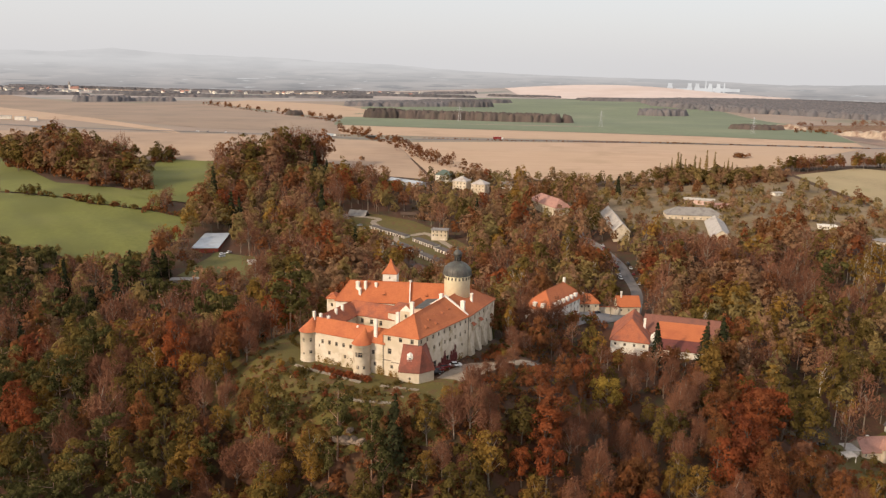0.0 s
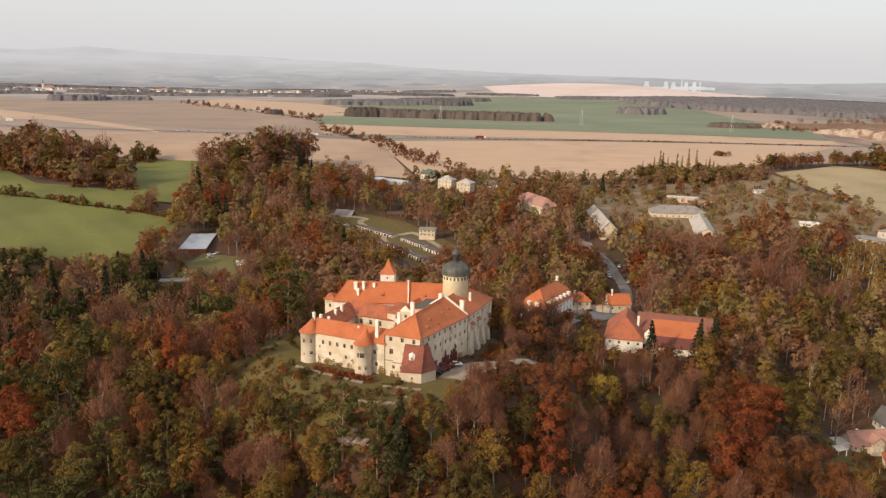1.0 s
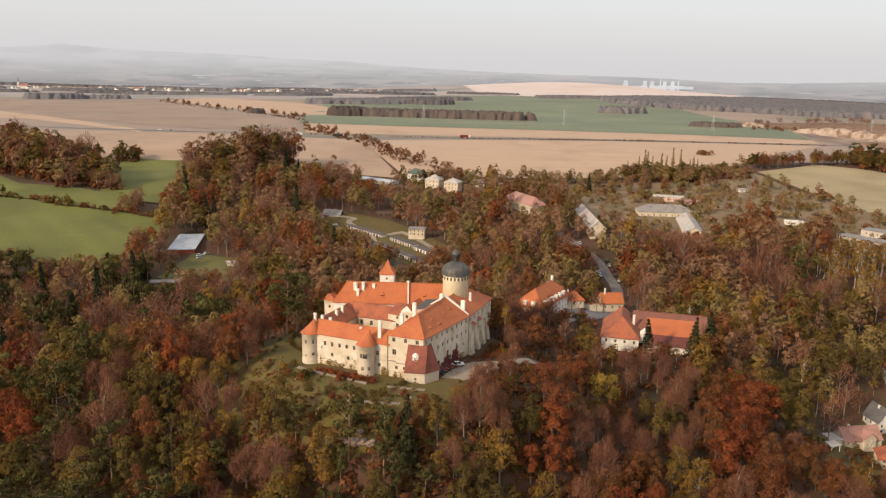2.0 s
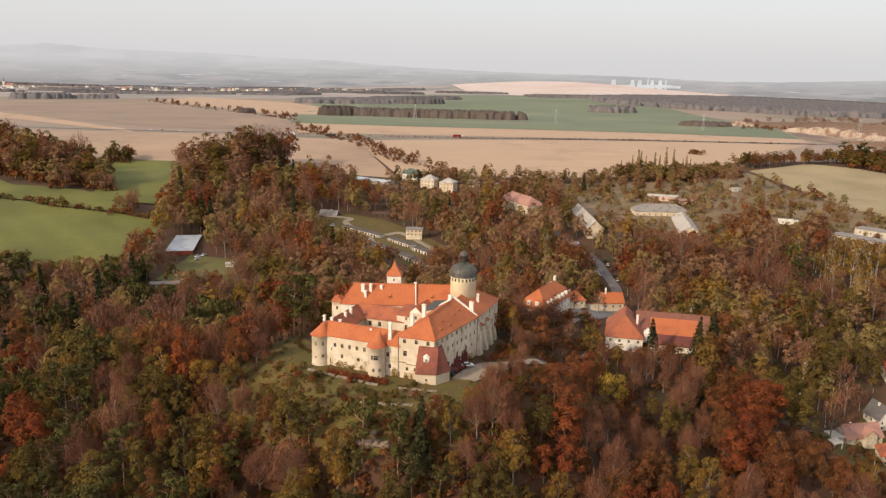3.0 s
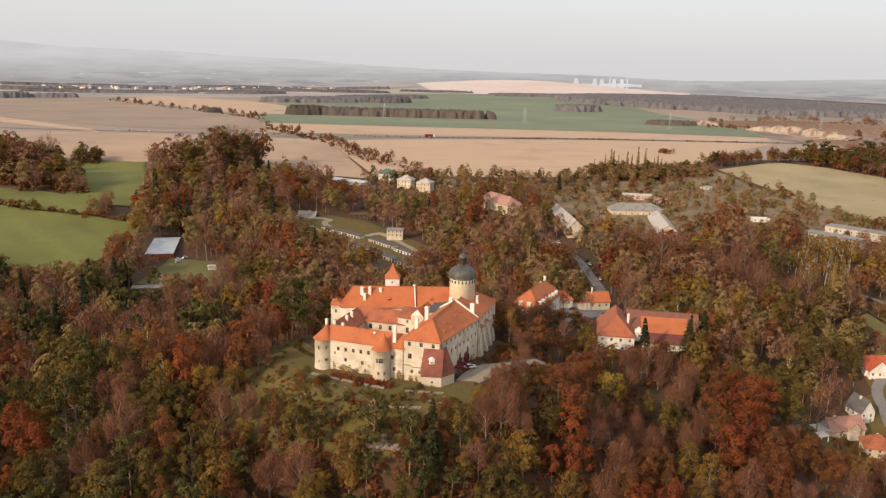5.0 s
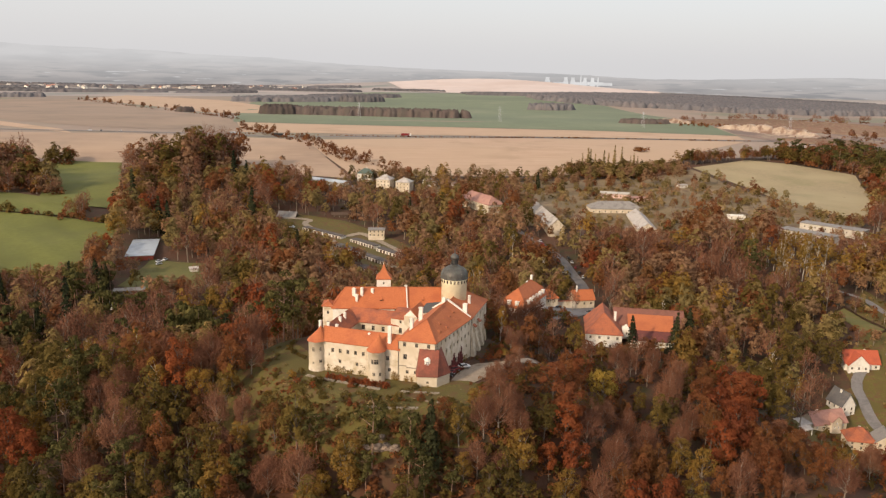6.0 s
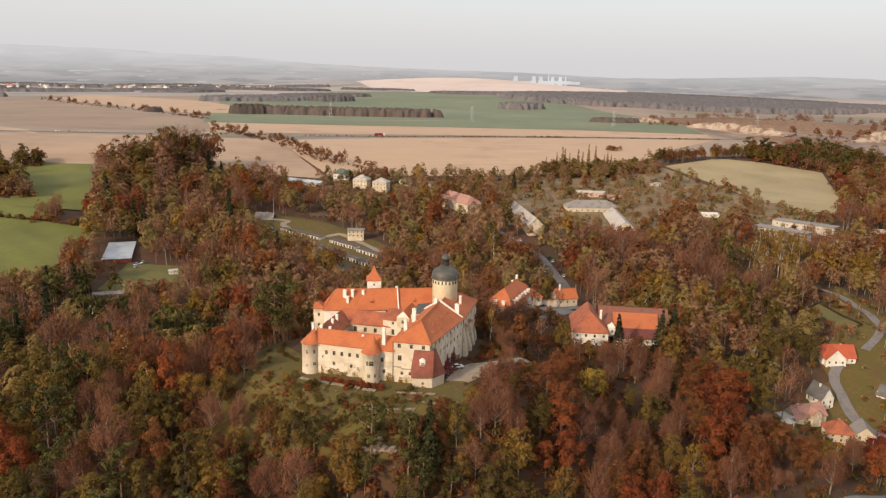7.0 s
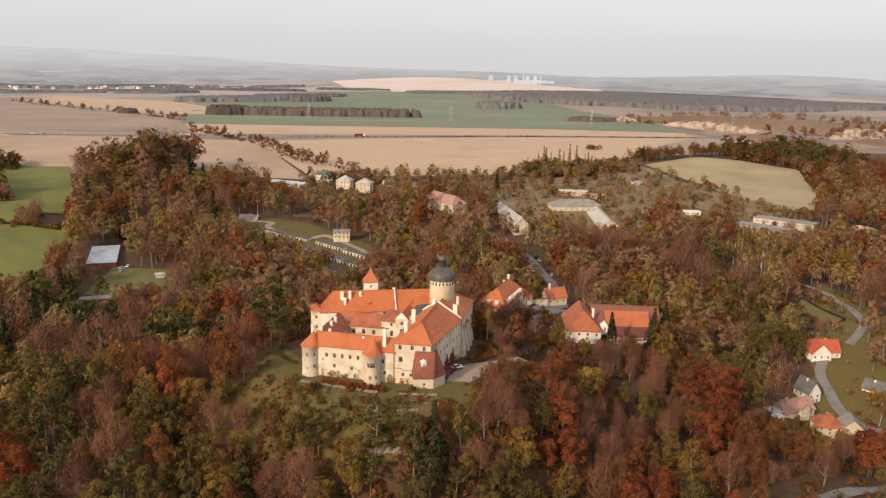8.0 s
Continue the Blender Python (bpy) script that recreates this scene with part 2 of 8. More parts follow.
L_ = {
    "rust": foliage("rust_leaves", [(0.150, 0.052, 0.028), (0.215, 0.068, 0.030), (0.262, 0.084, 0.033), (0.185, 0.074, 0.036)]),
    "crimson": foliage("crimson_leaves", [(0.150, 0.030, 0.022), (0.200, 0.038, 0.024), (0.170, 0.042, 0.028)]),
    "brown": foliage("brown_leaves", [(0.130, 0.058, 0.031), (0.178, 0.077, 0.036), (0.220, 0.098, 0.042), (0.158, 0.082, 0.036)]),
    "ochre": foliage("ochre_leaves", [(0.170, 0.112, 0.036), (0.232, 0.148, 0.040), (0.285, 0.172, 0.042), (0.185, 0.132, 0.040)]),
    "olive": foliage("olive_leaves", [(0.082, 0.066, 0.024), (0.122, 0.094, 0.030), (0.160, 0.118, 0.036), (0.104, 0.084, 0.029)]),
    "yellow": foliage("yellow_leaves", [(0.30, 0.215, 0.050), (0.36, 0.260, 0.056), (0.31, 0.225, 0.054)]),
    # haze over the trees farther back is mixed into these two leaf colours
    "dun": foliage("haze_paled_brown_leaves", [(0.215, 0.136, 0.086), (0.272, 0.170, 0.104), (0.300, 0.184, 0.108), (0.24, 0.164, 0.096)]),
    "pale_olive": foliage("haze_paled_olive_leaves", [(0.185, 0.154, 0.068), (0.240, 0.190, 0.082), (0.280, 0.206, 0.084), (0.205, 0.170, 0.074)]),
    "straw": foliage("straw_leaves", [(0.26, 0.19, 0.095), (0.33, 0.24, 0.125), (0.28, 0.22, 0.100), (0.21, 0.165, 0.072)]),
    "pine": foliage("pine_needles", [(0.050, 0.052, 0.022), (0.070, 0.070, 0.027), (0.094, 0.088, 0.033)], 0.1),
    "needle": foliage("spruce_needles", [(0.020, 0.026, 0.015), (0.028, 0.034, 0.018), (0.040, 0.043, 0.021)], 0.05),
    "twig": foliage("bare_twigs", [(0.140, 0.070, 0.046), (0.180, 0.090, 0.058), (0.212, 0.112, 0.072), (0.160, 0.079, 0.053)], 0.0),
    # blue-grey tones carry the haze in front of the far woods
    "hazed_wood": foliage("hazed_far_woodland", [(0.105, 0.112, 0.128), (0.150, 0.154, 0.170), (0.125, 0.128, 0.142), (0.165, 0.160, 0.170)], 0.1),
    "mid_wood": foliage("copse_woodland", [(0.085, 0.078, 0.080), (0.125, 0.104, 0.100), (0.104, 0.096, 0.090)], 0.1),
    "scrub_wood": foliage("brown_scrub_leaves", [(0.170, 0.118, 0.098), (0.225, 0.150, 0.118), (0.190, 0.145, 0.110), (0.240, 0.185, 0.140)], 0.1),
}


# ---- the lie of the land ----
def sstep(a, b, v):
    t = np.clip((np.asarray(v, float) - a) / (b - a), 0, 1)
    return t * t * (3 - 2 * t)


def bump(x, y, cx, cy, rx, ry):
    return np.exp(-((x - cx) ** 2 / (2 * rx * rx) + (y - cy) ** 2 / (2 * ry * ry)))


def castle_r(x, y):
    """How far out a place is from the castle's flat top, which ends at 1."""
    u = 0.902 * (x + 14) - 0.432 * (y - 267)
    v = 0.432 * (x + 14) + 0.902 * (y - 267)
    return np.sqrt((u / 44) ** 2 + (v / 37) ** 2)


def height(x, y):
    x, y = np.asarray(x, float), np.asarray(y, float)
    z = np.interp(y, [-600, 0, 110, 200, 300, 420, 600, 760, 950, 1350, 1700, 2600, 4900],
                  [-60, -54, -50, -32, -26, -25, -24, -6, 10, 17, 11, 6, 0])
    z = z + 17 * bump(x, y, 1080, 2350, 430, 300) + 9 * bump(x, y, 810, 1300, 150, 90)
    z = z + 46 * bump(x, y, 850, 4000, 430, 330)
    z = z + 20 * bump(x, y, 60, 330, 42, 40) - 24 * bump(x, y, 188, 285, 45, 50)
    z = z + 13 * bump(x, y, -330, 620, 110, 90) - 10 * bump(x, y, -300, 860, 110, 60)
    z = z - 10 * bump(x, y, -210, 300, 70, 90) + 9 * bump(x, y, -385, 835, 42, 46) + 12 * bump(x, y, -165, 812, 38, 34)
    z = z + 13 * sstep(30, 150, x) * sstep(440, 540, y) * (1 - sstep(600, 760, y))
    z = z + 13 * bump(x, y, 84, 612, 32, 36)
    z = z + 21 * bump(x, y, -97, 274, 36, 32) + 7 * bump(x, y, 118, 262, 26, 26)
    farm_flat = 1 - sstep(0.75, 1.45, np.sqrt(((x - 90) / 30) ** 2 + ((y - 312) / 16) ** 2))
    z = z + farm_flat * (-14.8 - z)
    hill = 1 - sstep(0.98, 2.0, castle_r(x, y))
    z = z + hill * (1.0 - z)
    near = 1 - sstep(350, 900, y)
    z = z + near * sstep(1.0, 1.3, castle_r(x, y)) * (0.7 * np.sin(x * 0.083 + 1.1) * np.sin(y * 0.071) + 0.4 * np.sin(x * 0.21 + y * 0.17))
    return z + sstep(1300, 2600, y) * (5 * np.sin(x * 0.0021 + 1.0) + 4 * np.sin(y * 0.0031 + x * 0.0011))




# ---- building kit ----
def link_mesh(name, bm, material, smooth=False):
    me = bpy.data.meshes.new(name)
    bm.to_mesh(me)
    bm.free()
    me.materials.append(material)
    if smooth:
        me.shade_smooth()
    return me


def part(name, bm, material, parent, label="", smooth=False):
    """One mesh under a thing or a part; the bmesh is in the thing's own space."""
    ob = new(name, link_mesh(name, bm, material, smooth))
    ob.parent = parent
    return tagged(ob, label)


def thing(name, m, label, category, group="", kind=""):
    ob = new(name)
    ob.matrix_basis = m
    ob.empty_display_size = 0.5
    return tagged(ob, label, category, group, kind)


def setting(name, bm, material, label, category="", smooth=False):
    return tagged(new(name, link_mesh(name, bm, material, smooth)), label, category or name.split("_")[0], "", "structure")


def quad(bm, *pts):
    return bm.faces.new([bm.verts.new(p) for p in pts])


def box(bm, x0, x1, y0, y1, z0, z1):
    v = [bm.verts.new((x, y, z)) for z in (z0, z1) for y in (y0, y1) for x in (x0, x1)]
    for f in ((0, 2, 3, 1), (4, 5, 7, 6), (0, 1, 5, 4), (2, 6, 7, 3), (1, 3, 7, 5), (0, 4, 6, 2)):
        bm.faces.new([v[i] for i in f])


def lathe(bm, rings, n=24, cx=0.0, cy=0.0, close=True):
    """A turned shape from (radius, z) rings."""
    loops = []
    for r, z in rings:
        loops.append([bm.verts.new((cx + r * math.cos(2 * math.pi * i / n), cy + r * math.sin(2 * math.pi * i / n), z)) for i in range(n)])
    for a, b in zip(loops, loops[1:]):
        for i in range(n):
            bm.faces.new((a[i], a[(i + 1) % n], b[(i + 1) % n], b[i]))
    if close:
        bm.faces.new(loops[-1])
        bm.faces.new(loops[0][::-1])


def facade(bm, p0, p1, z0, z1, wins, depth=0.3):
    """A wall face from p0 to p1 (outside on the right hand) with openings (s, z, w, h), s and z at their middle."""
    p0, p1 = Vector((*p0, 0)), Vector((*p1, 0))
    along = (p1 - p0).normalized()
    out = Vector((along.y, -along.x, 0))
    length = (p1 - p0).length
    at = lambda s, z, d=0.0: p0 + along * s - out * d + Vector((0, 0, z))
    ss = sorted({0.0, length, *(round(s + k * w / 2, 4) for s, z, w, h in wins for k in (-1, 1))})
    zs = sorted({z0, z1, *(round(z + k * h / 2, 4) for s, z, w, h in wins for k in (-1, 1))})
    for s0, s1 in zip(ss, ss[1:]):
        for a, b in zip(zs, zs[1:]):
            sm, zm = (s0 + s1) / 2, (a + b) / 2
            if any(abs(sm - s) < w / 2 and abs(zm - z) < h / 2 for s, z, w, h in wins):
                continue
            quad(bm, at(s0, a), at(s1, a), at(s1, b), at(s0, b))
    for s, z, w, h in wins:
        c = [(s - w / 2, z - h / 2), (s + w / 2, z - h / 2), (s + w / 2, z + h / 2), (s - w / 2, z + h / 2)]
        for (sa, za), (sb, zb) in zip(c, c[1:] + c[:1]):
            quad(bm, at(sa, za), at(sa, za, depth), at(sb, zb, depth), at(sb, zb))
    turn = math.atan2(along.y, along.x)
    return [(at(s, z, depth), turn, w, h) for s, z, w, h in wins]


WINDOW_MESHES = {}


def window(parent, place, turn, w, h, name="window", frame_mat="frame"):
    """A framed window with a cross bar, and its pane, set back in the opening."""
    key = (round(w, 2), round(h, 2), frame_mat)
    if key not in WINDOW_MESHES:
        bm, t = bmesh.new(), 0.10
        box(bm, -w / 2, w / 2, -0.10, 0.02, -h / 2, -h / 2 + t)
        box(bm, -w / 2, w / 2, -0.10, 0.02, h / 2 - t, h / 2)
        box(bm, -w / 2, -w / 2 + t, -0.10, 0.02, -h / 2 + t, h / 2 - t)
        box(bm, w / 2 - t, w / 2, -0.10, 0.02, -h / 2 + t, h / 2 - t)
        box(bm, -0.04, 0.04, -0.09, 0.02, -h / 2 + t, h / 2 - t)
        box(bm, -w / 2 + t, -0.04, -0.08, 0.02, h * 0.12, h * 0.12 + 0.08)
        box(bm, 0.04, w / 2 - t, -0.08, 0.02, h * 0.12, h * 0.12 + 0.08)
        fm = link_mesh("window", bm, M[frame_mat])
        bm = bmesh.new()
        box(bm, -w / 2 + 0.02, w / 2 - 0.02, 0.03, 0.06, -h / 2 + 0.02, h / 2 - 0.02)
        WINDOW_MESHES[key] = fm, link_mesh("pane", bm, M["pane"])
    fm, pm = WINDOW_MESHES[key]
    ob = new(name, fm)
    ob.parent = parent
    ob.matrix_basis = Matrix.Translation(place) @ Matrix.Rotation(turn, 4, "Z")
    pane = new("pane", pm)
    pane.parent = ob
    return ob


def walls(parent, ring, z0, z1, openings, material, name="wall", label="", frame_mat="frame"):
    """Upright walls round a footprint, counter-clockwise; openings: {edge: [(s, z, w, h)]}."""
    bm, found = bmesh.new(), []
    for i, (a, b) in enumerate(zip(ring, ring[1:] + ring[:1])):
        found += facade(bm, a, b, z0, z1, openings.get(i, []))
    bmesh.ops.remove_doubles(bm, verts=bm.verts, dist=0.0005)
    ob = part(name, bm, M[material], parent, label)
    for place, turn, w, h in found:
        window(parent, place, turn, w, h, frame_mat=frame_mat)
    return ob


def shell(faces, thick=0.25):
    """A roof skin: sloping faces with a thickness, open edges closed."""
    bm, seen, edges = bmesh.new(), {}, {}
    def vert(p, low):
        k = (round(p[0], 3), round(p[1], 3), round(p[2], 3), low)
        if k not in seen:
            seen[k] = bm.verts.new((p[0], p[1], p[2] - (thick if low else 0)))
        return seen[k]
    for f in faces:
        bm.faces.new([vert(p, False) for p in f])
        bm.faces.new([vert(p, True) for p in f][::-1])
        for a, b in zip(f, f[1:] + f[:1]):
            ka, kb = tuple(round(v, 3) for v in a), tuple(round(v, 3) for v in b)
            if (kb, ka) in edges:
                edges.pop((kb, ka))
            else:
                edges[(ka, kb)] = (a, b)
    for a, b in edges.values():
        bm.faces.new([vert(b, False), vert(a, False), vert(a, True), vert(b, True)])
    return bm


def ridge_caps(bm, lines, r=0.16):
    """Half-round cap tiles along ridges and hips."""
    for a, b in lines:
        a, b = Vector(a), Vector(b)
        d = (b - a).normalized()
        side = d.cross(Vector((0, 0, 1))).normalized()
        up = side.cross(d)
        n = max(1, int((b - a).length / 0.8))
        for i in range(n):
            p, q = a.lerp(b, i / n), a.lerp(b, (i + 0.96) / n)
            prof = [(-r, -0.05), (-r * 0.6, r * 0.75), (r * 0.6, r * 0.75), (r, -0.05)]
            va = [bm.verts.new(p + side * x + up * (z + 0.03)) for x, z in prof]
            vb = [bm.verts.new(q + side * x + up * z) for x, z in prof]
            for j in range(3):
                bm.faces.new((va[j], vb[j], vb[j + 1], va[j + 1]))


def grown(ring, d):
    """The footprint moved out by d all round."""
    n, out = len(ring), []
    for i in range(n):
        p, a, b = Vector(ring[i]), Vector(ring[i - 1]), Vector(ring[(i + 1) % n])
        e0, e1 = (p - a).normalized(), (b - p).normalized()
        n0, n1 = Vector((e0.y, -e0.x)), Vector((e1.y, -e1.x))
        k = (n0 + n1) / max(0.3, 1 + n0.dot(n1))
        out.append((p.x + k.x * d, p.y + k.y * d))
    return out


def chimney(parent, x, y, z0, z1, w=0.9, d=0.7, turn=0.0, material="white"):
    bm = bmesh.new()
    box(bm, -w / 2, w / 2, -d / 2, d / 2, z0, z1 - 0.25)
    box(bm, -w / 2 - 0.1, w / 2 + 0.1, -d / 2 - 0.1, d / 2 + 0.1, z1 - 0.25, z1 - 0.08)
    box(bm, -w / 4, w / 4, -d / 4, d / 4, z1 - 0.08, z1 + 0.12)
    bmesh.ops.rotate(bm, verts=bm.verts, matrix=Matrix.Rotation(turn, 3, "Z"))
    bmesh.ops.translate(bm, verts=bm.verts, vec=(x, y, 0))
    return part("chimney", bm, M[material], parent, "white rendered chimney")


def eyebrow(parent, place, slope_dir, pitch, material, w=1.5, h=0.30):
    """A small eyebrow dormer with a dark slit, lying on a roof slope."""
    bm = bmesh.new()
    n = 8
    for k in range(n):
        a0, a1 = math.pi * k / n, math.pi * (k + 1) / n
        p = [(w / 2 * math.cos(a), 0.0, h * math.sin(a)) for a in (a0, a1)]
        quad(bm, p[0], p[1], (p[1][0] * 0.5, 1.6, 0.9 * math.tan(pitch) + 0.2), (p[0][0] * 0.5, 1.6, 0.9 * math.tan(pitch) + 0.2))
    ob = part("dormer", bm, M[material], parent)
    bm = bmesh.new()
    bm.faces.new([bm.verts.new((w / 2 * 0.9 * math.cos(math.pi * k / n), 0.08, h * 0.9 * math.sin(math.pi * k / n))) for k in range(n + 1)])
    vent = part("vent", bm, M["wood"], ob)
    ob.matrix_basis = Matrix.Translation(place) @ Matrix.Rotation(slope_dir, 4, "Z")
    return ob


BLOCKED = []


def house(name, label, category, x, y, turn, length, width, wall_h, roof_h, roof="gable", wall="white", cover="tile",
          rows=(), ends=(), chimneys=(), z=None, over=0.5, group="", frame_mat="frame", deep=2.5, door=None):
    """A house on the spot: walls with windows, a roof, chimneys, a door. rows / ends: (height, how many) on the long and short sides."""
    zg = float(height(x, y)) if z is None else z
    ob = thing(name, pose(x, y, zg, 0, 0, turn), label, category, group)
    l, w = length / 2, width / 2
    along = max(1, round(length / width * 0.8))
    for i in range(along):
        k = (i + 0.5) / along * length - l
        BLOCKED.append((x + k * math.cos(radians(turn)), y + k * math.sin(radians(turn)), math.hypot(length / along / 2, w) * 0.9 + 1.6))
    ring = [(-l, -w), (l, -w), (l, w), (-l, w)]
    op = {0: [], 1: [], 2: [], 3: []}
    for zz, n in rows:
        for i in range(n):
            s = length * (i + 0.5) / n
            op[0].append((s, zz, 1.0, 1.35))
            op[2].append((s, zz, 1.0, 1.35))
    for zz, n in ends:
        for i in range(n):
            op[1].append((width * (i + 0.5) / n, zz, 1.0, 1.35))
            op[3].append((width * (i + 0.5) / n, zz, 1.0, 1.35))
    if door is not None:
        op[0] = [o for o in op[0] if abs(o[0] - door) > 1.4 or o[1] > 3.0]
    body = walls(ob, ring, -deep, wall_h, op, wall, frame_mat=frame_mat)
    if door is not None:
        bm = bmesh.new()
        box(bm, door - l - 0.5, door - l + 0.5, -w - 0.06, -w + 0.05, 0.0, 2.1)
        part("door", bm, M["wood"], ob)
    g = grown(ring, over)
    zt, e = wall_h + roof_h, wall_h - over * roof_h / w
    if roof == "flat":
        bm = bmesh.new()
        box(bm, -l - over, l + over, -w - over, w + over, wall_h + 0.01, wall_h + roof_h)
        bmesh.ops.bevel(bm, geom=bm.edges[:], offset=0.06, segments=1, affect="EDGES")
        part("roof", bm, M[cover], ob)
    else:
        if roof == "gable":
            a, b = (g[0][0], 0, zt), (g[1][0], 0, zt)
            for sx in (-l, l):
                gable = bmesh.new()
                p = [(sx, -w, wall_h), (sx, w, wall_h), (sx, 0, zt - 0.05)]
                quad(gable, *(p if sx > 0 else p[::-1]))
                part("gable", gable, M[wall], ob)
        else:
            k = min(w * 1.0, l * 0.95)
            a, b = (-l + k, 0, zt), (l - k, 0, zt)
        c = [(*p, e) for p in g]
        faces = [[c[0], c[1], b, a], [c[2], c[3], a, b]]
        if roof == "hip":
            faces += [[c[1], c[2], b], [c[3], c[0], a]]
        bm = shell([[tuple(v[:2]) + (v[2] + 0.27,) for v in f] for f in faces], 0.22)
        caps = [(a, b)] + ([(c[0], a), (c[3], a), (c[1], b), (c[2], b)] if roof == "hip" else [])
        ridge_caps(bm, [(Vector(p) + Vector((0, 0, 0.3)), Vector(q) + Vector((0, 0, 0.3))) for p, q in caps])
        part("roof", bm, M[cover], ob)
    for cx, cy, ch in chimneys:
        zr = wall_h + roof_h * (1 - abs(cy) / w)
        chimney(ob, cx, cy, zr - 0.8, zr + ch, 0.8, 0.6)
    return ob


def draped(name, near, far, material, label, lift=0.3, nu=40, nv=24, category="field"):
    """A sheet laid on the land between a near and a far edge."""
    def along(edge, u):
        pts = [Vector(p) for p in edge]
        k = u * (len(pts) - 1)
        i = min(int(k), len(pts) - 2)
        return pts[i].lerp(pts[i + 1], k - i)
    bm, grid = bmesh.new(), []
    for j in range(nv + 1):
        row = []
        for i in range(nu + 1):
            p = along(near, i / nu).lerp(along(far, i / nu), j / nv)
            row.append(bm.verts.new((p.x, p.y, float(height(p.x, p.y)) + lift)))
        grid.append(row)
    for r0, r1 in zip(grid, grid[1:]):
        for i in range(nu):
            bm.faces.new((r0[i], r0[i + 1], r1[i + 1], r1[i]))
    bmesh.ops.recalc_face_normals(bm, faces=bm.faces)
    OPEN.append(list(near) + list(far)[::-1])
    return setting(name, bm, M[material], label, category, True)


OPEN = []
ROADS = []


def road(name, line, width, material, label, lift=0.22, clear=2.0):
    """A road along a line on the land, with a slight crown."""
    pts = [Vector(p) for p in line]
    fine = []
    for i in range(len(pts) - 1):
        p0, p1, p2, p3 = pts[max(i - 1, 0)], pts[i], pts[i + 1], pts[min(i + 2, len(pts) - 1)]
        n = max(2, int((p2 - p1).length / 4))
        for k in range(n):
            t = k / n
            fine.append(0.5 * ((2 * p1) + (p2 - p0) * t + (2 * p0 - 5 * p1 + 4 * p2 - p3) * t * t + (3 * p1 - p0 - 3 * p2 + p3) * t ** 3))
    fine.append(pts[-1])
    bm, rows = bmesh.new(), []
    for i, p in enumerate(fine):
        d = (fine[min(i + 1, len(fine) - 1)] - fine[max(i - 1, 0)]).normalized()
        side = Vector((d.y, -d.x))
        row = []
        for k in (-1, -0.5, 0, 0.5, 1):
            q = p + side * width / 2 * k
            row.append(bm.verts.new((q.x, q.y, float(height(q.x, q.y)) + lift - 0.12 * abs(k) ** 3)))
        rows.append(row)
        ROADS.append((p.x, p.y, width / 2 + clear))
    for a, b in zip(rows, rows[1:]):
        for k in range(4):
            bm.faces.new((a[k], a[k + 1], b[k + 1], b[k]))
    bmesh.ops.recalc_face_normals(bm, faces=bm.faces)
    return setting(name, bm, M[material], label, "road", True)


# ---- ground, one sheet to the horizon ----
def graded(lo, hi, fine, step, limit):
    out, s = list(np.arange(lo, hi, fine)), step
    a = hi
    while a < limit[1]:
        out.append(a)
        a += s
        s *= 1.045
    out.append(limit[1])
    b, s = lo - step, step
    while b > limit[0]:
        out.insert(0, b)
        s *= 1.06
        b -= s
    out.insert(0, limit[0])
    return out


gx, gy = graded(-160, 240, 3.5, 5.0, (-3600, 3600)), graded(170, 440, 3.5, 5.0, (-500, 4750))
GX, GY = np.meshgrid(gx, gy)
GZ = height(GX, GY)
gverts = np.stack([GX, GY, GZ], -1).reshape(-1, 3)
nx = len(gx)
gi = (np.arange(len(gy) - 1)[:, None] * nx + np.arange(nx - 1)[None]).reshape(-1)
gfaces = np.stack([gi, gi + 1, gi + 1 + nx, gi + nx], -1)
gmesh = bpy.data.meshes.new("ground")
gmesh.from_pydata(gverts.tolist(), [], gfaces.tolist())
gmesh.materials.append(M["floor"])
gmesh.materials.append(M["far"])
gmesh.materials.append(M["hazed_plain"])
# past 2350 m the ground takes the colour with haze mixed in
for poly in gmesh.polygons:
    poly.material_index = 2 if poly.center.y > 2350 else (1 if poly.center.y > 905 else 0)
gmesh.shade_smooth()
tagged(new("ground", gmesh), "brown leaf-strewn forest floor running out to hazy farmland", "ground", "", "structure")

# ---- fields ----
draped("meadow_1", [(-318, 530), (-261, 508), (-225, 490), (-200, 494), (-186, 552), (-190, 606)], [(-370, 662), (-320, 647), (-281, 631), (-243, 626), (-218, 620), (-194, 614)], "meadow", "bright green mown meadow", 0.7)
draped("meadow_2", [(-373, 668), (-322, 651), (-282, 634), (-244, 629), (-220, 625)], [(-475, 857), (-430, 806), (-346, 712), (-288, 695), (-239, 668)], "meadow", "green meadow behind a hedge", 0.7)
draped("meadow_3", [(-262, 660), (-200, 655)], [(-320, 900), (-250, 890)], "meadow", "green meadow between two groves", 0.9)
draped("field_1", [(-560, 905), (-345, 893), (-231, 855), (-129, 822), (-10, 781)], [(-650, 1075), (-430, 1088), (-293, 1086), (-187, 1062), (-66, 1030)], "stubble_dull", "dull beige harvested maize field")
draped("field_2", [(-6, 785), (45, 795), (124, 790), (241, 800), (366, 874)], [(-66, 1024), (88, 1052), (239, 1065), (389, 1063), (552, 1044)], "stubble", "wide beige harvested maize field")
draped("field_3", [(-143, 1116), (14, 1106), (168, 1096), (321, 1087), (564, 1066)], [(-165, 1267), (15, 1236), (185, 1214), (389, 1183), (580, 1120)], "stubble", "strip of beige stubble field")
draped("field_4", [(-172, 1273), (15, 1242), (187, 1220), (392, 1189), (583, 1126)], [(-204, 2037), (174, 3000), (496, 3100), (733, 2900), (664, 1530)], "crop", "green field of winter crop")
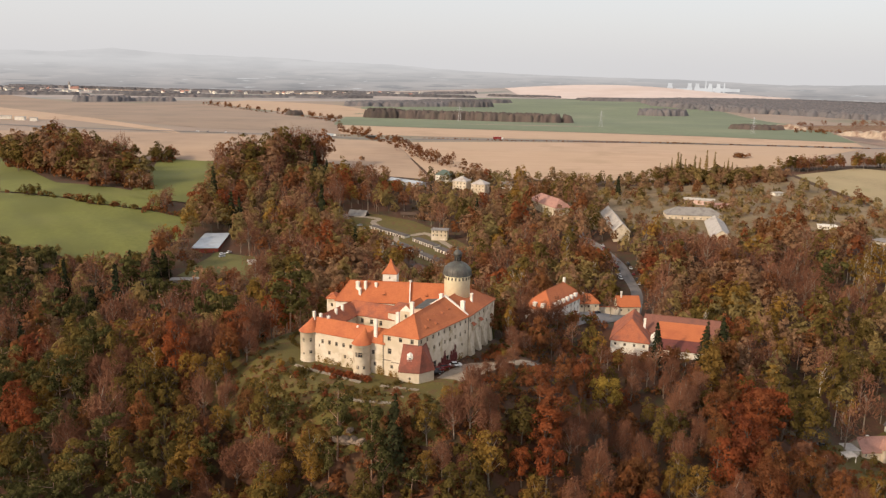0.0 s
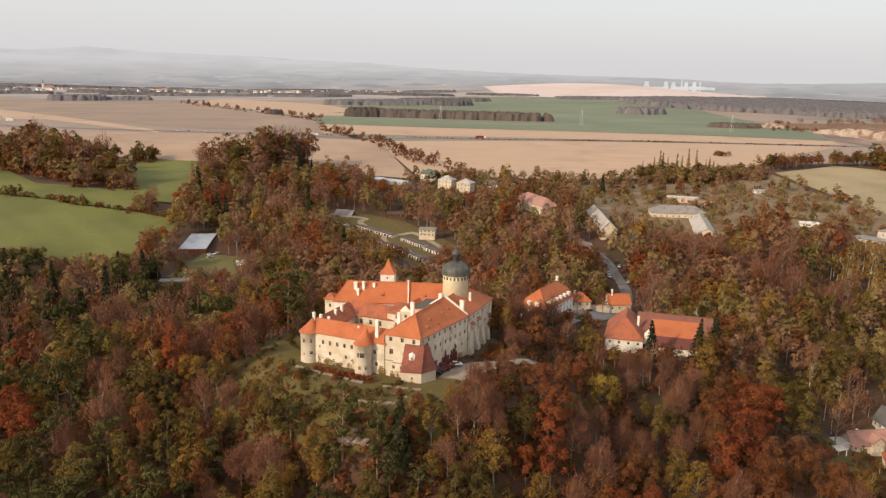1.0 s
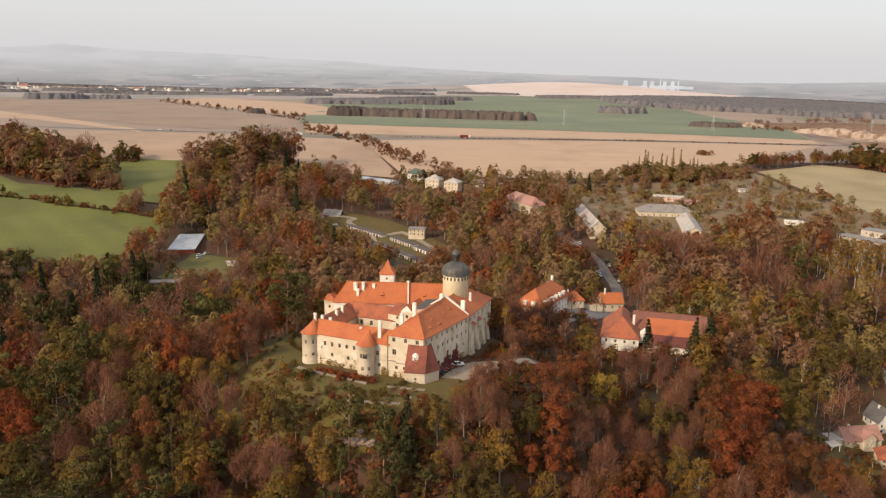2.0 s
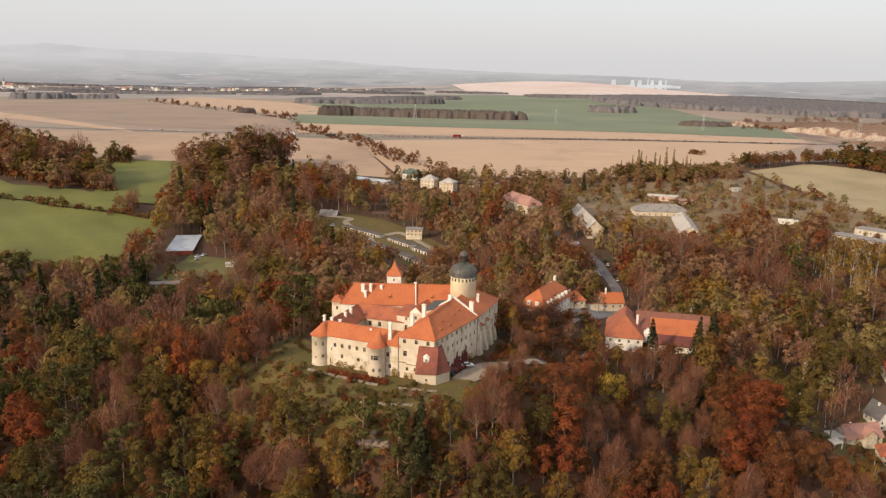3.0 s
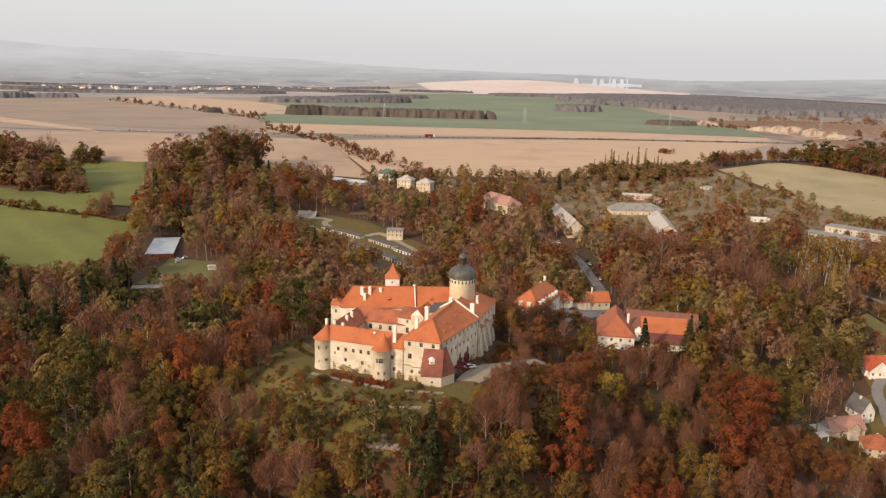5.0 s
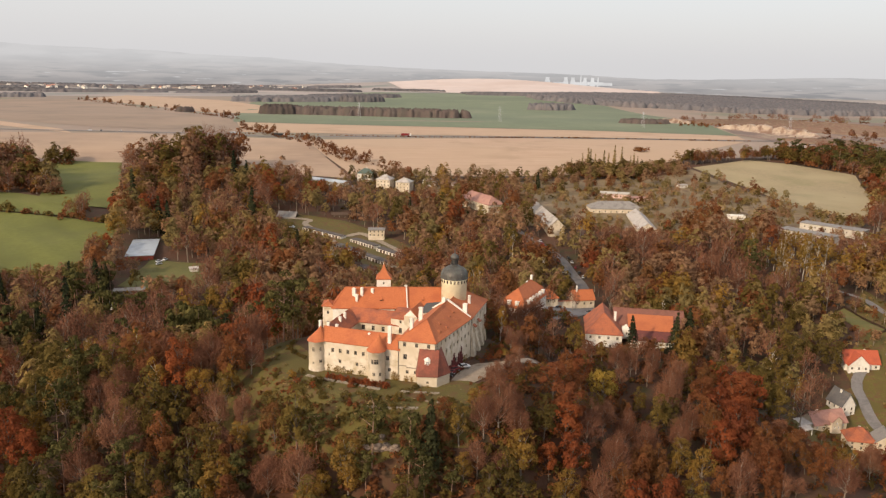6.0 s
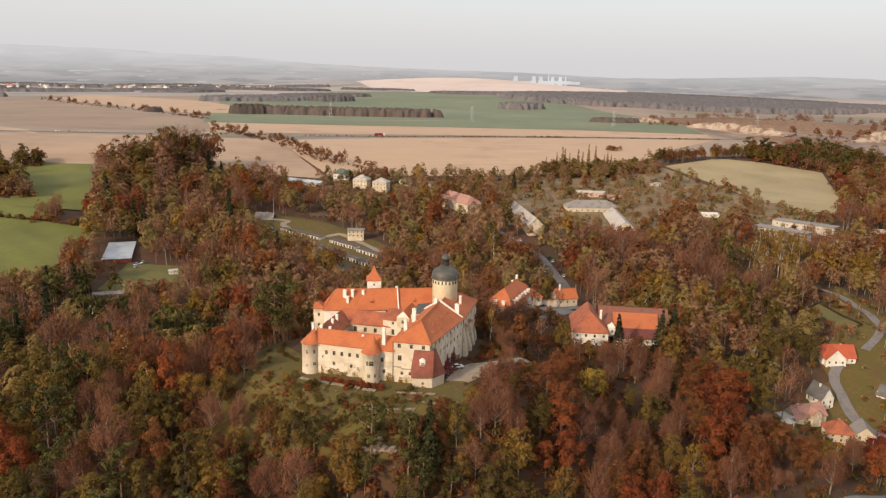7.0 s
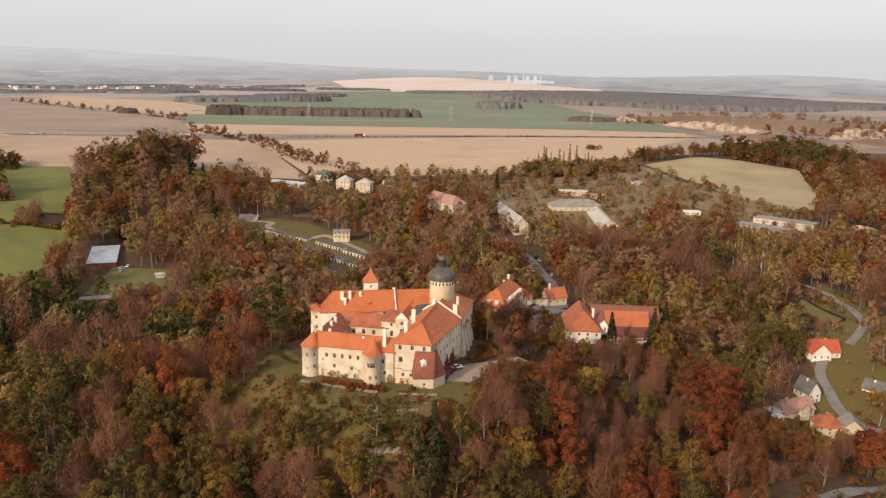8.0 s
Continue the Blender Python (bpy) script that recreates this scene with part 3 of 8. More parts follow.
draped("field_5", [(-954, 1741), (-615, 1343), (-338, 1164), (-141, 1120)], [(-1474, 2698), (-973, 2131), (-608, 2154), (-180, 1328)], "stubble_brown", "brown harvested field on a low rise")
draped("field_6", [(-632, 2188), (-382, 1797), (-240, 1536), (-137, 1529)], [(-575, 2397), (-417, 2263), (-272, 2116), (-170, 1897)], "stubble", "orange-beige stubble strip", 0.4)
draped("field_7", [(-687, 1250), (-593, 1274), (-352, 1082)], [(-972, 1764), (-632, 1371), (-381, 1136)], "stubble", "pale beige field beside the highway", 0.2)
draped("field_8", [(373, 838), (387, 728), (375, 640), (398, 580)], [(463, 882), (505, 860), (548, 800), (470, 660)], "tan", "dry tan grass field on a slope")
draped("scrub_slope", [(588, 1130), (604, 1050), (680, 955), (790, 870), (960, 790)], [(668, 1540), (800, 1520), (960, 1470), (1150, 1420), (1500, 1350)], "scrubland", "brown scrub slope above the quarry", 0.5)
draped("field_9", [(-800, 3180), (-560, 3050), (-330, 3080)], [(-1000, 3640), (-760, 3560), (-420, 3480)], "stubble_dull", "pinkish far field near a village", 0.8)
draped("field_10", [(-1500, 3350), (-1180, 3300), (-860, 3330)], [(-1800, 3760), (-1400, 3740), (-1000, 3720)], "stubble_brown", "brown far field behind a village", 0.8)
draped("opencast_mine", [(330, 3250), (640, 2980), (980, 3000), (1450, 3300)], [(300, 4000), (700, 4030), (1150, 3990), (1650, 3850)], "sand", "pale pinkish opencast mine in the haze", 2.0, category="mine")
draped("lawn_1", [(-88, 262), (-64, 234), (-34, 216), (0, 216), (20, 232)], [(-58, 300), (-44, 272), (-26, 254), (-6, 248), (6, 246)], "lawn", "rough autumn grass slope below the castle", category="lawn")
draped("lawn_2", [(-92, 262), (-80, 280), (-70, 300)], [(-64, 262), (-58, 280), (-50, 298)], "lawn", "grass bank beside the castle", category="lawn", lift=0.14)
draped("lawn_3", [(-80, 632), (-58, 588), (-34, 556), (-14, 512), (8, 498)], [(-62, 660), (-22, 640), (4, 606), (22, 560), (26, 528)], "lawn", "green-brown verge among garages", category="lawn")
draped("lawn_4", [(-160, 470), (-138, 462), (-112, 468)], [(-152, 528), (-128, 522), (-106, 512)], "grass", "rough grass yard by the shed", category="lawn")
draped("lawn_5", [(124, 251), (160, 246), (196, 236), (240, 262)], [(148, 284), (172, 304), (206, 322), (244, 330)], "lawn", "garden grass among village houses", category="lawn")
draped("lawn_6", [(243, 357), (240.4, 389)], [(255.7, 361), (253.9, 395.5)], "grass", "fenced green paddock by the lane", category="lawn")
draped("lawn_8", [(206, 300), (232, 302), (262, 330), (286, 372)], [(214, 340), (236, 356), (262, 396), (290, 430)], "lawn", "rough grass beside the village lane", 0.15, category="lawn")
OPEN.pop()
draped("lawn_7", [(95, 575), (150, 552), (250, 540), (330, 520), (385, 560)], [(48, 742), (150, 764), (250, 778), (330, 800), (368, 830)], "dry_grass", "overgrown farmyard grass", category="lawn")
OPEN.pop()

road("road_1", [(104, 405), (114, 440), (117, 462), (116, 486), (113, 505), (108, 530), (98, 570), (84, 584)], 6.5, "asphalt", "grey asphalt road with parked cars")
road("road_2", [(10, 255), (18, 259.5), (26, 262.5), (34, 266)], 4.5, "gravel", "pale gravel drive to the castle yard", 0.3)
draped("forecourt", [(-2.0, 243.6), (6, 243.5), (14, 250.0), (24, 259.5)], [(3.5, 254), (8, 259.5), (12, 262), (22, 263)], "gravel", "pale gravel forecourt of the castle", 0.24, category="forecourt")
DRIVE = OPEN.pop()
draped("courtyard", [(58, 326), (72, 338), (84, 352)], [(70, 384), (84, 392), (102, 398)], "asphalt", "grey asphalt yard between outbuildings", 0.35, category="yard")
road("road_3", [(34, 266), (46, 278), (56, 296), (63, 308)], 3.2, "dirt", "dirt path through the trees", 0.3, 0.8)
road("road_4", [(-71, 646), (-50, 642), (-54, 630), (-36, 600), (-25, 597), (-12, 606), (-2, 592), (11, 551), (22, 520)], 5.0, "gravel", "pale lane between garages", 0.55, 1.0)
road("road_5", [(-33, 598), (-32, 580), (-22, 560), (-6, 530), (6, 505)], 4.0, "gravel", "gravel lane between garages", 0.5, 1.0)
road("road_6", [(-46, 780), (-22, 758), (0, 738)], 7.0, "asphalt", "grey village road", 0.3)
road("road_7", [(-700, 1180), (-480, 1130), (-340, 1112), (-198, 1092), (-84, 1060), (88, 1078), (320, 1076), (600, 1055)], 9.0, "asphalt", "highway across the fields", 0.5)
road("road_8", [(268, 440), (274, 413), (274.7, 394), (269, 368), (260, 352), (240, 338)], 4.5, "asphalt", "pale village lane on the hillside", 0.6)
road("road_9", [(232, 340), (214, 326), (208, 312), (204, 300), (203, 284), (208, 266), (200, 246), (178, 222), (152, 212), (127, 208), (104, 200)], 5.0, "asphalt", "grey village road between houses", 0.65)
road("road_11", [(-470, 930), (-491, 964), (-512, 1040), (-527, 1106), (-590, 1150)], 9.0, "asphalt", "grey lane climbing to the highway", 0.4)
road("road_10", [(684, 990), (720, 940), (760, 890), (840, 820)], 9.0, "gravel", "pale quarry road", 0.4)

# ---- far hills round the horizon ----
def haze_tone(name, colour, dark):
    """Mist painted as a plain glowing colour, for something far off."""
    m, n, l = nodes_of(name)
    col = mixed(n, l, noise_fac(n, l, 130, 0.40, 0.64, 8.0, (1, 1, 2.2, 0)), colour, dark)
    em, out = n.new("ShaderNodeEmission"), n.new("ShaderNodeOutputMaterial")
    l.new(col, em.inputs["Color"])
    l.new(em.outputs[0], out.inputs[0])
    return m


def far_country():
    """Hill country that glows, with mist painted in: paler towards the tops, streaked with woods and fields."""
    m, n, l = nodes_of("hill_country_painted_mist")
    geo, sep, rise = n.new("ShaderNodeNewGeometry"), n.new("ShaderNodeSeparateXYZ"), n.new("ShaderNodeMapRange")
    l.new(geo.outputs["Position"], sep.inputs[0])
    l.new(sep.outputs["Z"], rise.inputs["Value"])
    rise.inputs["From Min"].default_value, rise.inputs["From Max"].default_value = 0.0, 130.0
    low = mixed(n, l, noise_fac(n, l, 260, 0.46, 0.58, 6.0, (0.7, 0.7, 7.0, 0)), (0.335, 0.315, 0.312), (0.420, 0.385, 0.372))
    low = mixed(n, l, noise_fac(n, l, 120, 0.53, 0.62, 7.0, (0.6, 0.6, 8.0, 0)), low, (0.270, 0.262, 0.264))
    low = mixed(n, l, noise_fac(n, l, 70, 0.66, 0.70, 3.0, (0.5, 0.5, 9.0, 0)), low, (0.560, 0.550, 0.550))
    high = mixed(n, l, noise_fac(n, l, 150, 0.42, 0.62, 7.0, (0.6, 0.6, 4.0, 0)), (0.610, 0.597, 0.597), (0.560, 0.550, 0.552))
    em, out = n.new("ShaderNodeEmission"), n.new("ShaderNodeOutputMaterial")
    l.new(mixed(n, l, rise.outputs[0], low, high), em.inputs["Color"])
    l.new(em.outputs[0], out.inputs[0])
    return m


def hill_top(a):
    """The skyline's height, by the bearing in degrees."""
    return np.interp(a, [-60, -28.4, -25.3, -23.3, -22, -20.6, -17.4, -11.1, -8.8, -3.4, 0.6, 4.6, 9, 16.9, 22.8, 26.6, 33.8, 37.2, 41, 60],
                     [165, 172, 171, 184, 197, 184, 170, 163, 149, 137, 114, 101, 92, 84, 66, 72, 97, 97, 82, 70])


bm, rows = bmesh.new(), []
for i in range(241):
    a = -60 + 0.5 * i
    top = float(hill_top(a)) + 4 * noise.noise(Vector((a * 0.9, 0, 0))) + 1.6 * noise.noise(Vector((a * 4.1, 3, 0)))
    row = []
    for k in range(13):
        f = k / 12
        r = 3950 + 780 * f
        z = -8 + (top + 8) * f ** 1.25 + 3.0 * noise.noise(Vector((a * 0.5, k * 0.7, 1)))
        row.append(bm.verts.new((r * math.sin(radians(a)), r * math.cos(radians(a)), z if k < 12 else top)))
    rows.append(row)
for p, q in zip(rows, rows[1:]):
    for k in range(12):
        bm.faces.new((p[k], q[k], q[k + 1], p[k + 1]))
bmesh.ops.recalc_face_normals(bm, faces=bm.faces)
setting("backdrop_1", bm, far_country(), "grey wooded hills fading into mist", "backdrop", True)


# ---- the castle ----
castle = thing("castle", pose(-14, 267, 1.0), "cream plastered castle with orange tiled roofs and a domed round tower", "castle")
CO = Vector((-14, 267, 1.0))
BLOCKED.append((-14, 267, 10))


def cring(*pts):
    return [(x - CO.x, y - CO.y) for x, y in pts]


def c3(x, y, z):
    return (x - CO.x, y - CO.y, z - CO.z)


def evenly(n, length, z, w=1.1, h=1.6, a=0.0, b=1.0):
    return [(length * (a + (b - a) * (i + 0.5) / n), z, w, h) for i in range(n)]


def croof(faces, caps, material="tile", name="roof", lift=0.0):
    bm = shell([[c3(x, y, z + lift) for x, y, z in f] for f in faces], 0.28)
    ridge_caps(bm, [(c3(*p[:2], p[2] + lift), c3(*q[:2], q[2] + lift)) for p, q in caps])
    return part(name, bm, M[material], castle)


def gable_roof(ring, ze, zr, hips=(False, False), over=0.45, material="tile", lean=0.5):
    """A roof over a four-cornered footprint, ridge from the middle of edge 3 to the middle of edge 1."""
    g = grown(ring, over)
    A, B, C, D = [Vector(p) for p in g]
    r0, r1 = A.lerp(D, lean), B.lerp(C, lean)
    d = (r1 - r0).normalized()
    hw = (A - D).length / 2
    if hips[0]:
        r0 = r0 + d * hw
    if hips[1]:
        r1 = r1 - d * hw
    a, b, c, e = [(p.x, p.y, ze) for p in (A, B, C, D)]
    p, q = (r0.x, r0.y, zr), (r1.x, r1.y, zr)
    faces = [[a, b, q, p], [c, e, p, q]]
    if hips[0]:
        faces.append([e, a, p])
    if hips[1]:
        faces.append([b, c, q])
    caps = [(p, q)] + ([(a, p), (e, p)] if hips[0] else []) + ([(b, q), (c, q)] if hips[1] else [])
    return croof(faces, caps, material)


# long front wing between the two round towers
front_wing = [(-43.5, 261.3), (-17.6, 248.9), (-14.1, 256.2), (-40.0, 268.6)]
flen = math.hypot(25.9, 12.4)
walls(castle, cring(*front_wing), -3.5, 11.2, {0: evenly(6, flen, 8.0, 1.0, 1.5, 0.11, 0.70) + [(24.6, 7.6, 1.1, 1.6), (25.3, 3.6, 1.1, 1.4)] + [(7.3, 4.3, 1.0, 1.3), (13.6, 4.0, 1.0, 1.3), (3.3, 6.4, 0.5, 1.0)],
                                             2: evenly(8, flen, 8.0)}, "plaster", "wall", "cream plaster wall stained ochre below")
gable_roof(front_wing, 12.2, 15.9)
# west wing from the corner tower back
west_wing = [(-37.2, 264.4), (-29.0, 281.6), (-36.2, 285.0), (-44.6, 267.8)]
walls(castle, cring(*west_wing), -3.5, 11.2, {0: evenly(5, 19, 8.0)}, "plaster")
gable_roof(west_wing, 12.2, 16.2, material="tile_old")
# wing across the courtyard
court_wing = [(-33.0, 281.6), (-15.5, 273.8), (-12.2, 281.0), (-29.7, 288.9)]
walls(castle, cring(*court_wing), -3.5, 11.4, {0: evenly(5, 19.2, 9.3, 1.2, 1.8) + evenly(4, 19.2, 5.0, 1.4, 2.0)}, "plaster")
gable_roof(court_wing, 12.4, 16.3, material="tile_old")
# stair block and small gabled block by the courtyard
stair = [(-18.0, 274.9), (-13.3, 272.0), (-9.8, 279.2), (-14.6, 281.6)]
walls(castle, cring(*stair), -3.5, 14.2, {0: [(3.9, 9.6, 1.2, 2.2), (3.9, 13.0, 0.9, 1.2)]}, "plaster")
croof([[(-18.4, 274.7, 15.2), (-13.2, 271.6, 15.2), (-9.4, 279.4, 17.0), (-14.6, 282.0, 17.0)]], [], "tile_old")
small = [(-13.5, 271.6), (-9.2, 269.5), (-4.4, 279.4), (-8.7, 281.6)]
walls(castle, cring(*small), -3.5, 15.7, {0: [(2.4, 11.0, 1.2, 1.8), (2.4, 14.0, 1.0, 1.3)]}, "plaster")
sm_mid = ((-13.5 - 9.2) / 2, (271.6 + 269.5) / 2)
bm = bmesh.new()
quad(bm, c3(-13.5, 271.6, 16.7), c3(-9.2, 269.5, 16.7), c3(*sm_mid, 19.0))
part("gable", bm, M["white"], castle, "white plastered gable")
croof([[(-13.9, 271.6, 16.6), (sm_mid[0] + 0.15, sm_mid[1] + 0.3, 19.2), (-6.5, 280.6, 19.2), (-9.1, 281.7, 16.6)],
       [(-8.9, 269.7, 16.6), (-4.0, 279.2, 16.6), (-6.5, 280.6, 19.2), (sm_mid[0] + 0.15, sm_mid[1] + 0.3, 19.2)]], [], "tile")
flat = [(-8.6, 269.8), (-4.5, 270.2), (2.5, 281.5), (-4.2, 280.0)]
walls(castle, cring(*flat), -3.5, 17.0, {}, "plaster")
bm = bmesh.new()
bm.faces.new([bm.verts.new(c3(x, y, z)) for x, y, z in ((-8.7, 269.6, 18.2), (-4.4, 270.0, 18.2), (2.7, 281.7, 18.7), (-4.2, 280.2, 18.7))])
part("flat_roof", bm, M["lead"], castle, "dark grey sheet roof")
# great front block
N_, R_, K_, L__ = (-6.1, 244.3), (10.7, 269.9), (-5.7, 276.3), (-17.7, 248.9)
H_, T_ = (-7.9, 252.7, 21.4), (2.5, 273.1, 21.7)
NRl, LNl = math.hypot(16.8, 25.6), math.hypot(11.6, 4.6)
walls(castle, cring(N_, R_, K_, L__), -3.5, 14.9,
      {0: evenly(9, NRl, 13.1, 1.0, 1.5) + evenly(8, NRl, 9.2, 1.0, 1.5, 0.14, 1.0) + [(9.5, 2.2, 2.6, 4.2), (17.5, 2.0, 2.4, 3.8), (23.0, 5.2, 0.9, 1.2), (27.0, 5.2, 0.9, 1.2)],
       3: [(2.0, 13.2, 1.1, 1.5), (6.1, 13.2, 1.1, 1.5), (10.2, 13.2, 1.1, 1.5), (2.2, 8.9, 1.3, 1.9), (3.0, 3.6, 1.0, 1.2), (5.8, 3.6, 1.0, 1.2)]}, "plaster", "wall", "cream plaster wall with a stepped ledge")
g = [Vector((*p, 15.75)) for p in grown([N_, R_, K_, L__], 0.5)]
T2 = (T_[0], T_[1], T_[2])
croof([[tuple(g[0]), tuple(g[1]), T2, H_], [tuple(g[3]), tuple(g[0]), H_], [tuple(g[2]), tuple(g[3]), H_, T2]],
      [(tuple(g[0]), H_), (tuple(g[3]), H_), (H_, T2)])
# stepped white parapet gable at the back of the block
bm = bmesh.new()
for p, q in (((*R_, 15.6), T_), (T_, (*K_, 15.6))):
    p, q = Vector(c3(*p)), Vector(c3(*q))
    d = (q - p).normalized()
    side = Vector((d.y, -d.x, 0)).normalized() * 0.35
    vs = [bm.verts.new(v) for v in (p - side, p + side, q + side, q - side)]
    ts = [bm.verts.new(v.co + Vector((0, 0, 0.75))) for v in vs]
    for f in ((0, 1, 5, 4), (1, 2, 6, 5), (2, 3, 7, 6), (3, 0, 4, 7), (4, 5, 6, 7), (3, 2, 1, 0)):
        bm.faces.new([(vs + ts)[i] for i in f])
part("parapet", bm, M["white"], castle, "white parapet along the gable")
bm = bmesh.new()
quad(bm, c3(*R_, 14.5), c3(*K_, 14.5), c3(*T_))
part("gable", bm, M["plaster"], castle)
# right wing beyond the parapet, with the round tower in it
F_, G_ = (21.4, 293.2), (9.0, 300.5)
right_wing = [R_, F_, G_, (-4.5, 277.5)]
RFl = math.hypot(10.7, 23.3)
walls(castle, cring(*right_wing), -6.0, 14.7, {0: evenly(6, RFl, 12.6, 1.0, 1.5) + evenly(4, RFl, 8.2, 1.0, 1.4, 0.2, 1.0)}, "plaster_grey", "wall", "weathered plaster wall on a battered base")
g = [Vector((*p, 15.5)) for p in grown(right_wing, 0.45)]
W0, W1 = (3.2, 274.4, 20.9), (10.6, 290.2, 20.9)
croof([[tuple(g[0]), tuple(g[1]), W1, W0], [tuple(g[1]), tuple(g[2]), W1], [tuple(g[2]), tuple(g[3]), W0, W1]], [(W0, W1), (tuple(g[1]), W1), (tuple(g[2]), W1)])
# sloping buttresses on the outer wall
def buttress(along, w, reach, top):
    p = Vector(R_).lerp(Vector(F_), along)
    d = (Vector(F_) - Vector(R_)).normalized()
    o = Vector((d.y, -d.x))
    bm = bmesh.new()
    a0, a1 = p - d * w / 2, p + d * w / 2
    vs = []
    for q in (a0, a1):
        vs.append([bm.verts.new(c3(q.x + o.x * k, q.y + o.y * k, z)) for k, z in ((-0.2, -6), (reach, -6), (reach * 0.8, 2.0), (0.15, top), (-0.2, top))])
    bm.faces.new(vs[0])
    bm.faces.new(vs[1][::-1])
    for i in range(5):
        bm.faces.new((vs[0][i], vs[1][i], vs[1][(i + 1) % 5], vs[0][(i + 1) % 5]))
    bmesh.ops.recalc_face_normals(bm, faces=bm.faces)
    part("buttress", bm, M["plaster_grey"], castle, "battered plaster buttress")


for along, w, reach, top in ((0.06, 3.0, 2.2, 11.5), (0.30, 2.2, 2.6, 9.0), (0.55, 2.4, 2.4, 8.5), (0.80, 2.2, 1.6, 9.0)):
    buttress(along, w, reach, top)
# back wing with its hipped end, firewall and the low end block
back_wing = [(-38.7, 289.2), (3.0, 284.9), (4.2, 295.0), (-37.6, 298.0)]
walls(castle, cring(*back_wing), -3.5, 14.2, {0: evenly(3, 41.9, 13.0, 0.9, 1.1, 0.15, 0.65), 3: evenly(2, 8.5, 9.0)}, "white")
gable_roof(back_wing, 15.0, 21.9, (True, False))
end_block = [(-42.4, 291.6), (-38.5, 290.6), (-37.7, 297.0), (-41.6, 297.8)]
walls(castle, cring(*end_block), -3.5, 14.4, {0: [(2.0, 11.6, 0.9, 1.3), (2.0, 7.6, 0.9, 1.3)]}, "plaster")
gable_roof([end_block[3], end_block[0], end_block[1], end_block[2]], 15.2, 16.4, (True, True), 0.35)
bm = bmesh.new()
for x0, x1 in ((-10.9, -10.5),):
    pr = [(x0, 286.0, 15.2), (x0, 290.6, 21.8), (x0, 290.6, 22.4), (x0, 290.0, 22.1), (x0, 285.6, 15.7), (x0, 285.4, 15.2)]
    va = [bm.verts.new(c3(x, y, z)) for x, y, z in pr]
    vb = [bm.verts.new(c3(x1, y, z)) for x, y, z in pr]
    bm.faces.new(va)
    bm.faces.new(vb[::-1])
    for i in range(6):
        bm.faces.new((va[i], vb[i], vb[(i + 1) % 6], va[(i + 1) % 6]))
bmesh.ops.recalc_face_normals(bm, faces=bm.faces)
part("firewall", bm, M["white"], castle, "white firewall across the roof")


def turret(cx, cy, r, ze, zapex, zbase, wins, ax, ay):
    """A round corner tower with a tiled cone that leans back into the wing's roof."""
    bm = bmesh.new()
    lathe(bm, [(r * 1.06, zbase - 4.5), (r * 1.05, zbase), (r, zbase + 2.0), (r, ze - 0.3), (r + 0.18, ze - 0.2), (r + 0.18, ze)], 28, cx - CO.x, cy - CO.y)
    bmesh.ops.translate(bm, verts=bm.verts, vec=(0, 0, -CO.z))
    tower = part("round_tower", bm, M["plaster"], castle, "round plastered corner tower", True)
    bm = bmesh.new()
    n, apex = 32, bm.verts.new(c3(ax, ay, zapex))
    lo, mid = [], []
    for i in range(n):
        a = 2 * math.pi * i / n
        lo.append(bm.verts.new(c3(cx + (r + 0.5) * math.cos(a), cy + (r + 0.5) * math.sin(a), ze - 0.15)))
        k = 0.5
        mid.append(bm.verts.new(c3(cx * k + ax * (1 - k) + (r + 0.5) * k * math.cos(a) * 0.92, cy * k + ay * (1 - k) + (r + 0.5) * k * math.sin(a) * 0.92, ze + (zapex - ze) * 0.48)))
    for i in range(n):
        j = (i + 1) % n
        bm.faces.new((lo[i], lo[j], mid[j], mid[i]))
        bm.faces.new((mid[i], mid[j], apex))
    bm.faces.new(lo[::-1])
    part("tower_roof", bm, M["tile"], castle, "half-conical orange tiled roof")
    for ang, z, w, h in wins:
        a = radians(ang)
        window(castle, c3(cx + (r + 0.02) * math.cos(a), cy + (r + 0.02) * math.sin(a), z), a + math.pi / 2, w, h)


turret(-44.5, 262.6, 3.0, 12.1, 16.6, 1.0, [(-118, 9.3, 0.8, 1.4), (-70, 9.3, 0.8, 1.4), (-70, 5.0, 1.1, 1.1), (-118, 4.4, 0.6, 0.7)], -43.2, 263.6)
turret(-25.0, 250.4, 2.85, 12.0, 17.0, 0.6, [(-122, 8.6, 0.8, 1.6), (-95, 8.6, 1.5, 1.7), (-112, 4.2, 0.9, 1.2), (-70, 4.2, 0.9, 1.2)], -24.0, 252.2)

# hipped annex leaning on the near corner of the great block
an_base = [(-12.2, 242.7), (-5.7, 241.7), (-0.9, 245.2), (-3.2, 249.2), (-11.4, 246.9)]
walls(castle, cring(*an_base), -3.5, 4.1, {0: [(3.5, 1.8, 0.8, 0.9)]}, "plaster", "annex_wall", "rough cream annex wall")
top = [(-11.1, 245.9, 13.4), (-4.9, 243.9, 13.4), (-3.6, 247.6, 13.4)]
gb = [(-12.5, 242.4, 5.1), (-5.6, 241.3, 5.1), (-0.5, 245.1, 5.1), (-3.0, 249.6, 5.1)]
croof([[gb[0], gb[1], top[1], top[0]], [gb[1], gb[2], top[2], top[1]], [gb[2], gb[3], top[2]], [gb[0], top[0], (-12.2, 246.6, 5.1)]], [(gb[1], top[1])], "tile_dark", "annex_roof")
bm = bmesh.new()
box(bm, -0.95, 0.95, -0.5, 1.6, -1.5, 1.3)
f = bmesh.ops.create_cone(bm, segments=4, radius1=1.3, radius2=0.1, depth=0.9, cap_ends=True)
bmesh.ops.translate(bm, verts=f["verts"], vec=(0, 0.2, 1.75))
